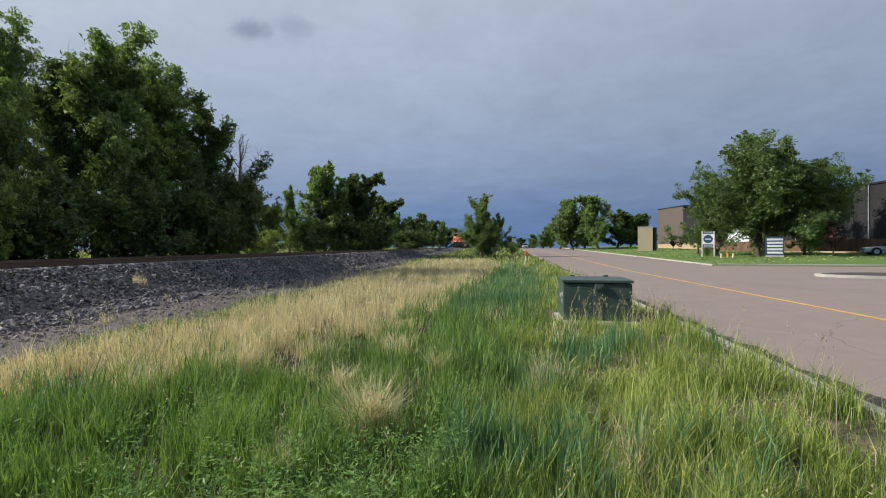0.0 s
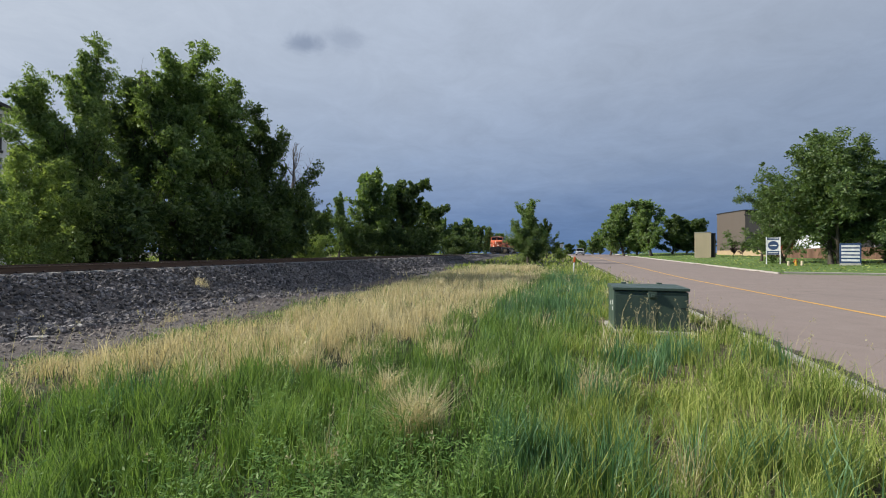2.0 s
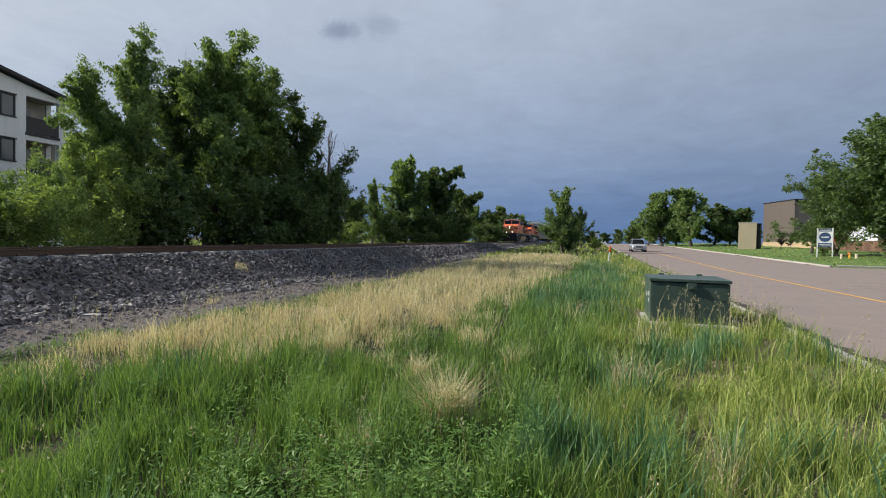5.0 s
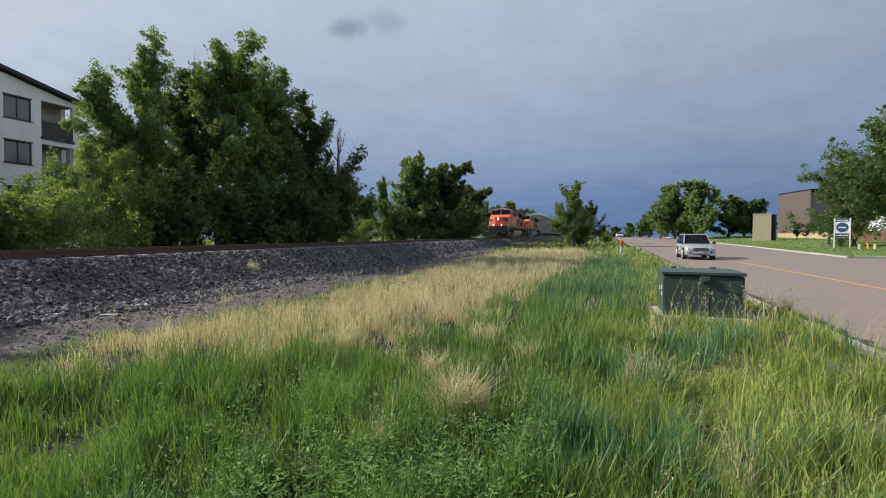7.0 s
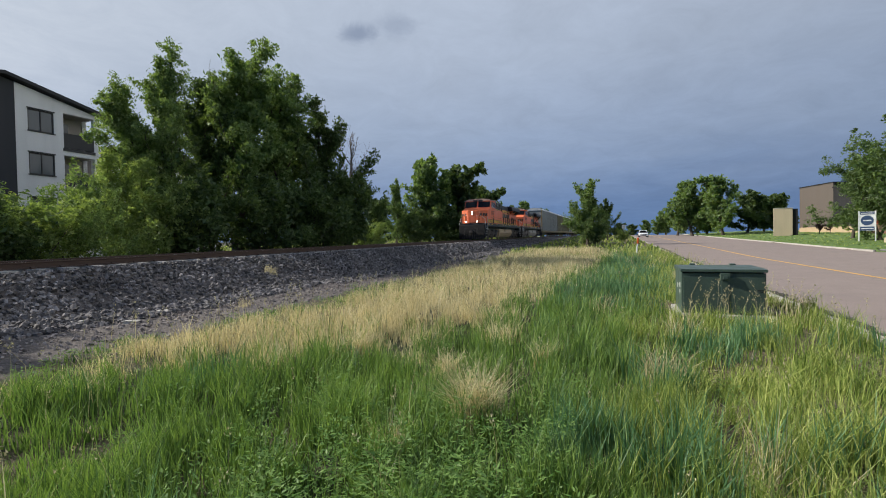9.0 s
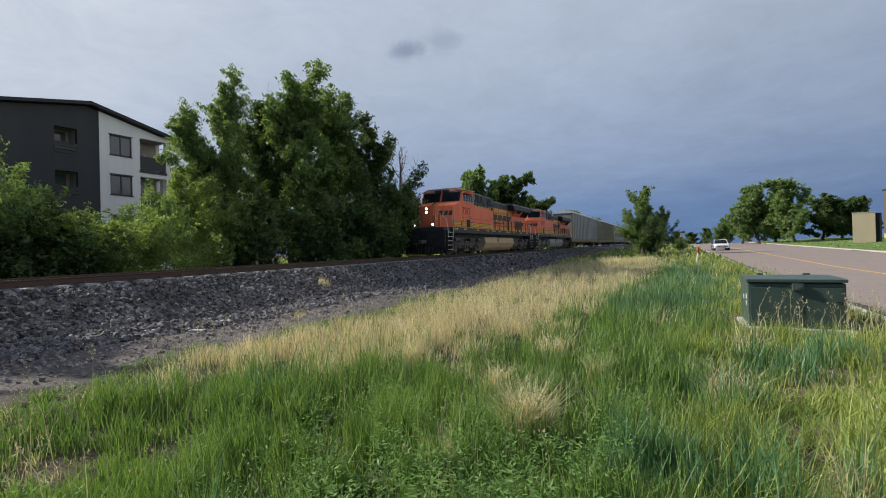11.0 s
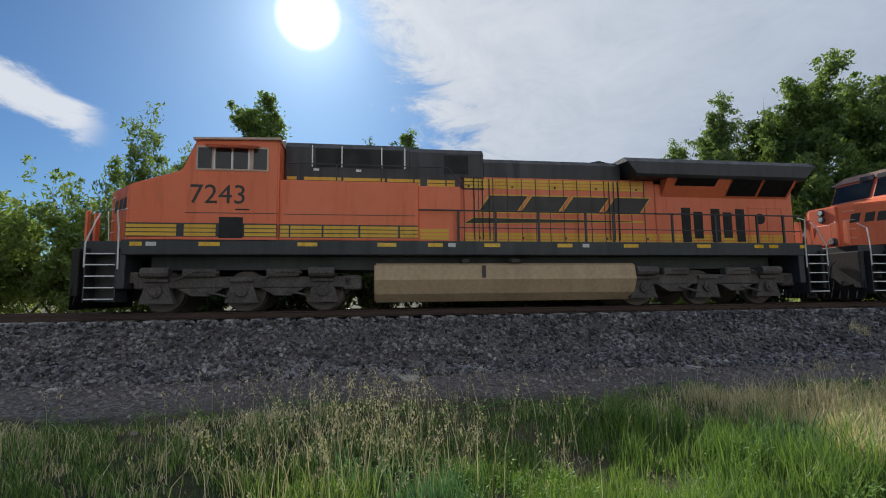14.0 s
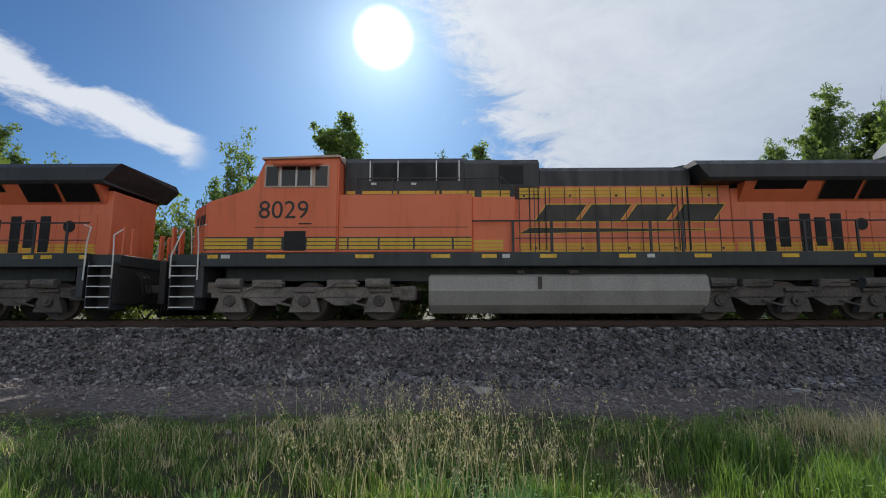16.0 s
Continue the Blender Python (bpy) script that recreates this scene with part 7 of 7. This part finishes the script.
def build_cabinet():
    o = Vector((2.36, 9.0, gz(2.8, 9.2) - 0.01))
    c = thing("transformer_box", "dark green steel transformer box on a concrete pad", "utility box", frame_of(o, RM))
    W, D, H = 1.29, 1.10, 0.88
    bm = bmesh.new()
    bm_box(bm, -0.08, W + 0.10, -0.08, D + 0.10, -0.1, 0.07, 0.015)
    part("concrete_pad", bm, M["concrete"], c, "weathered concrete pad")
    bm = bmesh.new()
    bm_box(bm, 0, W, 0.012, D, 0.077, H - 0.08, 0.012)
    part("cabinet_body", bm, M["box_green"], c)
    bm = bmesh.new()
    bm_box(bm, 0.03, W - 0.03, -0.004, 0.010, 0.12, H - 0.15, 0.004)
    bm_box(bm, 0.62, 0.74, -0.012, -0.002, 0.12, H - 0.15, 0.003)
    door = part("door", bm, M["box_green"], c)
    bm = bmesh.new()
    bm_box(bm, 0.60, 0.75, -0.055, -0.005, H - 0.20, H - 0.08, 0.01)
    bm_box(bm, 0.64, 0.71, -0.075, -0.055, H - 0.18, H - 0.12, 0.008)
    part("latch", bm, M["box_green"], door)
    bm = bmesh.new()
    bm_box(bm, 1.16, 1.25, -0.008, -0.003, 0.50, 0.512), bm_box(bm, 1.19, 1.28, -0.008, -0.003, 0.475, 0.487)
    part("marking", bm, M["black_and_shade"], door)
    bm = bmesh.new()
    fs = bm_prism(bm, [(-0.03, H - 0.065), (-0.03, H - 0.015), (0.25, H - 0.005), (D + 0.03, H), (D + 0.03, H - 0.085)], -0.018, W + 0.018, "x")
    bmesh.ops.bevel(bm, geom=[e for e in bm.edges], offset=0.008, segments=2, affect="EDGES")
    part("lid", bm, M["box_green"], c)
    for x in (0.3, W - 0.3):
        bm = bmesh.new()
        bm_box(bm, x - 0.05, x + 0.05, D - 0.05, D + 0.05, H - 0.01, H + 0.03, 0.01)
        part("hinge", bm, M["box_green"], c)
    for i, (y, z, s) in enumerate(((0.24, 0.56, 0.05), (0.24, 0.44, 0.045), (0.62, 0.52, 0.05))):
        bm = bmesh.new()
        bm_box(bm, -0.006, -0.001, y - s, y + s, z - s * 0.8, z + s * 0.8)
        part("sticker", bm, M["sticker"], c)
    # sunken meter frame beside it, at the kerb
    p = RC + RD * 4.6 + RM * -0.95
    v = thing("utility_vault", "open metal frame of a utility vault in the grass", "utility vault", frame_of(Vector((p[0], p[1], gz(p[0], p[1]) + 0.02)), RD))
    bm = bmesh.new()
    bm_box(bm, -0.02, 1.5, -0.5, -0.44, 0, 0.08), bm_box(bm, -0.02, 1.5, 0.44, 0.5, 0, 0.08), bm_box(bm, -0.02, 0.04, -0.44, 0.44, 0, 0.08), bm_box(bm, 1.44, 1.5, -0.44, 0.44, 0, 0.08)
    part("frame", bm, M["rail_steel"], v)
    bm = bmesh.new()
    bm_box(bm, 0.05, 1.43, -0.43, 0.43, 0.0, 0.03)
    part("cover", bm, M["asphalt_dark"], v)


build_cabinet()


def at(yaw, d):
    x, y = -math.sin(radians(yaw)) * d, math.cos(radians(yaw)) * d
    return Vector((x, y, gz(x, y)))


def build_signs():
    # post sign: white frame, navy oval emblem
    p = at(-30.0, 61)
    s = thing("sign", "white and navy notice sign on two posts", "sign", frame_of(p, (math.cos(radians(30)), -math.sin(radians(30)))))
    for x in (-0.60, 0.60):
        bm = bmesh.new()
        bm_box(bm, x - 0.05, x + 0.05, -0.05, 0.05, -0.2, 2.95, 0.008)
        part("post", bm, M["sign_white"], s)
    bm = bmesh.new()
    bm_box(bm, -0.55, 0.55, -0.02, 0.02, 1.02, 2.88)
    board = part("board", bm, M["sign_white"], s)
    for z0, z1 in ((2.60, 2.86), (1.04, 1.42)):
        bm = bmesh.new()
        bm_box(bm, -0.53, 0.53, -0.028, -0.021, z0, z1)
        part("band", bm, M["sign_navy"], board)
    bm = bmesh.new()
    ring = [(math.cos(t) * 0.47, 2.02 + math.sin(t) * 0.48) for t in [2 * math.pi * i / 24 for i in range(24)]]
    bm_prism(bm, ring, -0.03, -0.021, "y")
    part("emblem", bm, M["sign_navy"], board)
    bm = bmesh.new()
    bm_box(bm, -0.30, 0.30, -0.036, -0.030, 1.96, 2.08), bm_box(bm, -0.45, 0.45, -0.036, -0.0285, 2.70, 2.76), bm_box(bm, -0.45, 0.45, -0.036, -0.0285, 1.19, 1.27)
    part("lettering", bm, M["sign_white"], board)
    # monument board with many lines
    p = at(-35.85, 57)
    s = thing("sign", "navy directory board with white lines on the lawn", "sign", frame_of(p, (math.cos(radians(28)), -math.sin(radians(28)))))
    bm = bmesh.new()
    bm_box(bm, -0.75, 0.75, -0.12, 0.12, -0.1, 0.18, 0.02)
    part("plinth", bm, M["concrete"], s)
    bm = bmesh.new()
    bm_box(bm, -0.76, 0.76, -0.08, 0.08, 0.18, 2.05, 0.01)
    board = part("board", bm, M["sign_navy"], s)
    for i in range(5):
        bm = bmesh.new()
        bm_box(bm, -0.65, 0.65, -0.09, -0.081, 0.36 + i * 0.33, 0.56 + i * 0.33)
        part("line", bm, M["sign_white"], board)
    # bollards and hydrant
    for yw, m, hh in ((-31.25, "bollard_cream", 0.46), (-32.3, "bollard_cream", 0.46)):
        b = thing("bollard", "short painted steel bollard beside a hydrant", "bollard", Matrix.Translation(at(yw, 57)), "bollards at the hydrant")
        bm = bmesh.new()
        bm_disc(bm, (0, 0, hh / 2), (0, 0, 1), 0.12, hh, 14, 0.03)
        part("post", bm, M[m], b)
    hy = thing("fire_hydrant", "red and yellow fire hydrant on the lawn", "fire hydrant", Matrix.Translation(at(-31.8, 57.3)) @ Matrix.Scale(0.8, 4))
    bm = bmesh.new()
    bm_disc(bm, (0, 0, 0.32), (0, 0, 1), 0.13, 0.64, 14, 0.03), bm_disc(bm, (0, 0, 0.04), (0, 0, 1), 0.2, 0.08, 14)
    part("barrel", bm, M["hydrant_yellow"], hy)
    bm = bmesh.new()
    bm_disc(bm, (0, 0, 0.72), (0, 0, 1), 0.15, 0.16, 14, 0.06)
    part("bonnet", bm, M["hydrant_red"], hy)
    for sg in (1, -1):
        bm = bmesh.new()
        bm_disc(bm, (0.17 * sg, 0, 0.5), (1, 0, 0), 0.08, 0.12, 10, 0.02)
        part("outlet", bm, M["hydrant_red"], hy)
    # cable marker post, leaning a little
    mp = thing("marker_post", "white plastic marker post with an orange top", "marker post", Matrix.Translation(at(-10.1, 37.0)) @ pose(0, 0, 0, 3, 5, 0))
    bm = bmesh.new()
    bm_disc(bm, (0, 0, 0.42), (0, 0, 1), 0.055, 0.95, 10, 0.01)
    part("pipe", bm, M["sign_white"], mp)
    bm = bmesh.new()
    bm_disc(bm, (0, 0, 1.12), (0, 0, 1), 0.075, 0.45, 10, 0.03)
    part("cap", bm, M["marker_orange"], mp, "orange dome cap")
    # small road sign far off
    rs = thing("road_sign", "small white road sign on a steel post", "road sign", Matrix.Translation(at(-8.75, 84)))
    bm = bmesh.new()
    bm_box(bm, -0.03, 0.03, -0.03, 0.03, -0.2, 2.6)
    part("post", bm, M["alu"], rs)
    bm = bmesh.new()
    bm_box(bm, -0.3, 0.3, -0.05, -0.032, 1.95, 2.6)
    part("plate", bm, M["sign_white"], rs)
    # fence posts beyond the track
    for s_, e_ in ((-3.6, -5.6), (9.5, -5.8)):
        q = by_track(s_, e_)
        f = thing("fence_post", "thin grey steel fence post beyond the track", "fence post", Matrix.Translation((q.x, q.y, gz(q.x, q.y))), "posts beyond the track")
        bm = bmesh.new()
        bm_box(bm, -0.025, 0.025, -0.025, 0.025, -0.1, 1.5)
        part("post", bm, M["alu"], f)
    # flat slabs of broken concrete on the gravel
    for yw, dd, ln, sk in ((98.0, 9.1, 0.24, 10), (82.2, 9.2, 0.16, 40), (78.87, 8.2, 0.36, 5), (51.6, 11.0, 0.34, 30), (44.6, 11.6, 0.40, 60), (114.9, 9.6, 0.26, 20), (106.9, 10.0, 0.16, 70), (47.1, 10.4, 0.34, 15), (79.6, 7.9, 0.55, 12)):
        q = at(yw, dd)
        b = bmesh.new()
        ln = ln * 0.72
        bm_box(b, -ln / 2, ln / 2, -ln * 0.3, ln * 0.3, -0.02, 0.045, 0.012)
        for v in b.verts:
            v.co.x += random.uniform(-0.03, 0.03)
            v.co.y += random.uniform(-0.03, 0.03)
        ob = new("concrete_slab", finish(b, "concrete_slab", M["concrete_tie"]))
        ob.matrix_basis = Matrix.Translation(q) @ pose(0, 0, 0, random.uniform(-6, 6), random.uniform(-6, 6), sk)
        tagged(ob, "broken piece of pale concrete lying on gravel", "rubble", "rubble on the gravel")
    # traffic island at the driveway's mouth
    bm = bmesh.new()
    ring = [(math.cos(t) * 4.0, math.sin(t) * 2.1) for t in [2 * math.pi * i / 28 for i in range(28)]]
    bm_prism(bm, ring, -0.1, 0.14, "z")
    q = road_pt(22.4, 16.6)
    ti = thing("traffic_island", "kerbed island of dark mulch at the driveway", "traffic island", frame_of(Vector((q.x, q.y, q.z)), RM))
    part("kerb", bm, M["kerb"], ti)
    bm = bmesh.new()
    bm_prism(bm, [(a * 0.93, b * 0.85) for a, b in ring], 0.1, 0.155, "z")
    part("bed", bm, M["asphalt_dark"], ti)


build_signs()


# ---------------------------------------------------------------- road vehicles
M["car_silver"] = surface("car_silver", (0.46, 0.48, 0.50), scale=1, fine=60, rough=0.28, metal=0.35, bump=0.0, world=False, rough_var=0.05)
M["car_white"] = surface("car_white", (0.78, 0.79, 0.80), scale=1, fine=60, rough=0.25, bump=0.0, world=False, rough_var=0.05)
M["car_trim"] = surface("car_trim", (0.025, 0.025, 0.027), rough=0.6, bump=0.0, world=False)
M["car_glass"] = glass_mat("car_glass", (0.012, 0.014, 0.016))
M["tyre"] = surface("tyre", (0.018, 0.018, 0.018), rough=0.85, bump=0.2, world=False)
M["lamp_clear"] = surface("lamp_clear", (0.62, 0.64, 0.66), rough=0.12, metal=0.4, bump=0.0, world=False)
M["tail_red"] = surface("tail_red", (0.30, 0.01, 0.01), rough=0.2, bump=0.0, world=False)
ROLLERS = []


def loft(bm, rows, half, roof_half, belt):
    """A car's shell: stations along y give the heights; it narrows above the belt line."""
    rings = []
    for y, z0, z1, hw in rows:
        ring = []
        for x, z in ((-hw, z0), (-hw * 1.0, z0 + (z1 - z0) * 0.45), (-hw * 0.97, z1 - 0.06), (-hw * 0.86, z1), (hw * 0.86, z1), (hw * 0.97, z1 - 0.06), (hw, z0 + (z1 - z0) * 0.45), (hw, z0)):
            ring.append(bm.verts.new((x, y, z)))
        rings.append(ring)
    for a, b in zip(rings, rings[1:]):
        for i in range(8):
            bm.faces.new((a[i], a[(i + 1) % 8], b[(i + 1) % 8], b[i]))
    bm.faces.new(rings[0]), bm.faces.new(rings[-1][::-1])


def build_car(name, label, paint_mat, length, width, height, suv, group=""):
    """A car that points along +y, its middle over the origin, wheels on z = 0."""
    car = thing(name, label, "car", group=group)
    hl, hw = length / 2, width / 2
    belt = height * (0.60 if suv else 0.62)
    wr = 0.37 if suv else 0.32
    bm = bmesh.new()
    nose = belt * 0.86
    loft(bm, [(-hl, 0.45, belt * 0.96, hw * 0.90), (-hl + 0.12, 0.34, belt * 0.99, hw * 0.97), (-hl * 0.5, 0.28, belt, hw), (0, 0.26, belt, hw), (hl * 0.36, 0.26, belt * 0.985, hw), (hl * 0.5, 0.28, belt * 0.97, hw), (hl - 0.28, 0.32, nose + 0.03, hw * 0.97), (hl - 0.06, 0.36, nose - 0.06, hw * 0.92), (hl, 0.42, nose - 0.22, hw * 0.86)], hw, hw, belt)
    body = part("body", bm, paint_mat, car, "", True)
    # cabin
    f0, f1, b1, b0 = (hl * 0.40, hl * 0.10, -hl * 0.80, -hl * 0.95) if suv else (hl * 0.40, hl * 0.02, -hl * 0.42, -hl * 0.78)
    rw = hw * 0.78
    bm = bmesh.new()
    lo = [(-hw * 0.93, f0), (hw * 0.93, f0), (hw * 0.93, b0), (-hw * 0.93, b0)]
    hi = [(-rw, f1), (rw, f1), (rw, b1), (-rw, b1)]
    vl = [bm.verts.new((x, y, belt - 0.02)) for x, y in lo]
    vh = [bm.verts.new((x, y, height - 0.03)) for x, y in hi]
    for i in range(4):
        bm.faces.new((vl[i], vl[(i + 1) % 4], vh[(i + 1) % 4], vh[i]))
    bm.faces.new(vh)
    part("cabin", bm, paint_mat, car)
    bm = bmesh.new()
    bm_box(bm, -rw * 0.97, rw * 0.97, b1 + 0.02, f1 - 0.02, height - 0.035, height, 0.015)
    part("roof", bm, paint_mat, car)
    if suv:
        for sg in (1, -1):
            bm = bmesh.new()
            bm_tube(bm, [(rw * 0.86 * sg, b1 + 0.3, height), (rw * 0.86 * sg, b1 + 0.4, height + 0.05), (rw * 0.86 * sg, f1 - 0.5, height + 0.05), (rw * 0.86 * sg, f1 - 0.4, height)], 0.02, 6)
            part("roof_rail", bm, M["car_trim"], car)

    def glass_quad(pa, pb, pc, pd, nm):
        # pane inside the quad, laid a little proud
        P = [Vector(p) for p in (pa, pb, pc, pd)]
        c = sum(P, Vector()) / 4
        n = (P[1] - P[0]).cross(P[3] - P[0]).normalized()
        if n.dot(c - Vector((0, 0, belt))) < 0:
            n = -n
        bm = bmesh.new()
        bm.faces.new([bm.verts.new(c + (p - c) * 0.90 + n * 0.012) for p in P])
        bmesh.ops.solidify(bm, geom=bm.faces[:], thickness=0.008)
        part(nm, bm, M["car_glass"], car)
    L = [Vector((x, y, belt - 0.0)) for x, y in lo]
    Hh = [Vector((x, y, height - 0.04)) for x, y in hi]
    glass_quad(L[0], L[1], Hh[1], Hh[0], "windshield")
    glass_quad(L[2], L[3], Hh[3], Hh[2], "rear_window")
    for a, b in ((1, 2), (0, 3)):
        k = 3 if suv else 2
        for i in range(k):
            t0, t1 = i / k, (i + 1) / k
            glass_quad(L[a].lerp(L[b], t0), L[a].lerp(L[b], t1), Hh[a].lerp(Hh[b], t1), Hh[a].lerp(Hh[b], t0), "side_window")
    # dark lower trim, bumpers, arches
    bm = bmesh.new()
    bm_box(bm, -hw * 0.9, hw * 0.9, hl - 0.22, hl + 0.015, 0.30, 0.46, 0.03)
    part("front_bumper", bm, paint_mat, car)
    bm = bmesh.new()
    bm_box(bm, -hw * 0.52, hw * 0.52, hl - 0.04, hl + 0.026, 0.315, 0.385, 0.012)
    part("bumper_intake", bm, M["car_trim"], car)
    bm = bmesh.new()
    bm_box(bm, -hw * 0.9, hw * 0.9, -hl - 0.02, -hl + 0.2, 0.36, 0.60, 0.03)
    part("rear_bumper", bm, paint_mat, car)
    # grille: dark slots between bright bars
    g = bmesh.new()
    bm_box(g, -hw * 0.46, hw * 0.46, hl - 0.10, hl + 0.012, nose - 0.30, nose - 0.08, 0.01)
    gr = part("grille", g, paint_mat, car)
    for i in range(7):
        x = -hw * 0.40 + i * hw * 0.80 / 6
        bm = bmesh.new()
        bm_box(bm, x - 0.042, x + 0.042, hl + 0.008, hl + 0.022, nose - 0.285, nose - 0.095)
        part("slot", bm, M["car_trim"], gr)
    for sg in (1, -1):
        bm = bmesh.new()
        bm_disc(bm, (hw * 0.60 * sg, hl - 0.05, nose - 0.18), (0, 1, 0), 0.10, 0.12, 16, 0.02)
        bm_disc(bm, (hw * 0.77 * sg, hl - 0.09, nose - 0.17), (0, 1, 0), 0.075, 0.12, 14, 0.02)
        part("headlight", bm, M["lamp_clear"], car)
        bm = bmesh.new()
        bm_disc(bm, (hw * 0.66 * sg, hl + 0.005, 0.50), (0, 1, 0), 0.06, 0.05, 12, 0.01)
        part("fog_lamp", bm, M["car_trim"], car)
        bm = bmesh.new()
        bm_box(bm, hw * 0.80 * sg - 0.06, hw * 0.80 * sg + 0.06, -hl - 0.01, -hl + 0.1, belt * 0.70, belt * 0.95, 0.02)
        part("tail_lamp", bm, M["tail_red"], car)
        bm = bmesh.new()
        bm_box(bm, hw * 1.0 * sg, (hw + 0.20) * sg, hl * 0.34, hl * 0.40, belt + 0.02, belt + 0.17, 0.02) if sg > 0 else bm_box(bm, (hw + 0.20) * sg, hw * sg, hl * 0.34, hl * 0.40, belt + 0.02, belt + 0.17, 0.02)
        part("door_mirror", bm, M["car_trim"], car)
        bm = bmesh.new()
        bm_box(bm, hw * sg - 0.012, hw * sg + 0.012, -hl * 0.52, hl * 0.42, 0.48, 0.53)
        part("side_moulding", bm, M["car_trim"], car)
    bm = bmesh.new()
    bm_box(bm, -0.17, 0.17, hl + 0.012, hl + 0.03, 0.46, 0.56)
    part("plate_bar", bm, M["sticker"], car)
    for sg in (1, -1):
        for y in (hl * 0.60, -hl * 0.58):
            bm = bmesh.new()
            bm_disc(bm, (sg * (hw - 0.10), y, wr + 0.02), (1, 0, 0), wr + 0.06, 0.24, 22)
            part("wheel_arch", bm, M["car_trim"], car)
            bm = bmesh.new()
            bm_disc(bm, (0, 0, 0), (1, 0, 0), wr, 0.22, 22, 0.03)
            w = part("wheel", bm, M["tyre"], car)
            w.matrix_basis = Matrix.Translation((sg * (hw - 0.085), y, wr))
            bm = bmesh.new()
            bm_disc(bm, (0.10 * sg, 0, 0), (1, 0, 0), wr * 0.66, 0.03, 18)
            for i in range(5):
                t = i * 2 * math.pi / 5
                bm_tube(bm, [(0.115 * sg, 0, 0), (0.118 * sg, math.cos(t) * wr * 0.62, math.sin(t) * wr * 0.62)], 0.035, 4)
            part("rim", bm, M["alu"], w)
            ROLLERS.append((w, Vector((sg * (hw - 0.085), y, wr)), wr, car))
    return car


SUV = build_car("suv", "silver boxy SUV with a slotted grille", M["car_silver"], 4.75, 1.87, 1.72, True)
SEDAN = build_car("sedan", "white sedan driving on the road", M["car_white"], 4.7, 1.82, 1.43, False)
parked = build_car("suv", "white SUV parked by the building", M["car_white"], 4.5, 1.80, 1.56, True)
_p = at(-44.3, 66)
parked.matrix_basis = Matrix.Translation(_p) @ pose(0, 0, 0, 0, 0, 62)


def suv_along(t):
    return 32.0 - 16.1 * (t - 7.0)


def sedan_along(t):
    return 68.0 - 17.0 * (t - 11.0)


def on_road(l, w):
    a, b = road_pt(l - 1.4, w), road_pt(l + 1.4, w)
    d = a - b
    mid = (a + b) / 2
    return Matrix.Translation(mid) @ Euler((math.atan2(d.z, math.hypot(d.x, d.y)), 0, math.atan2(-d.x, d.y))).to_matrix().to_4x4()


# ---------------------------------------------------------------- what moves
def motions():
    times = [i * 0.5 for i in range(33)]
    offsets = [(LOCO_A, HALF), (LOCO_B, LOCO_LEN + HALF)]
    for i, car in enumerate(RACKS):
        offsets.append((car, 2 * LOCO_LEN + CAR_LEN * (i + 0.5)))
    for ob, off in offsets:
        walk(ob, [(t, on_track(train_front(t) + off)) for t in times])
    # wheels roll without slipping
    for w, c, r, sc in SPINNERS:
        rows, t = [], 0.0
        while t <= 16.0:
            turn = -(train_front(0) - train_front(t)) / r
            rows.append((t, Matrix.Translation(c) @ Matrix.Rotation(turn, 4, "X")))
            t = round(t + (2 if r > 0.5 else 1) / 30, 6)
        rows.append((16.0, Matrix.Translation(c) @ Matrix.Rotation(-(train_front(0) - train_front(16.0)) / r, 4, "X")))
        walk(w, rows)
    for ob, along, lane in ((SUV, suv_along, 2.45), (SEDAN, sedan_along, 1.72)):
        walk(ob, [(t, on_road(along(t), lane)) for t in times])
        for w, c, r, car in ROLLERS:
            if car is ob:
                rows = [(i / 30, Matrix.Translation(c) @ Matrix.Rotation(-(along(0) - along(i / 30)) / max(r, 0.37), 4, "X")) for i in range(481)]
                walk(w, rows)


motions()
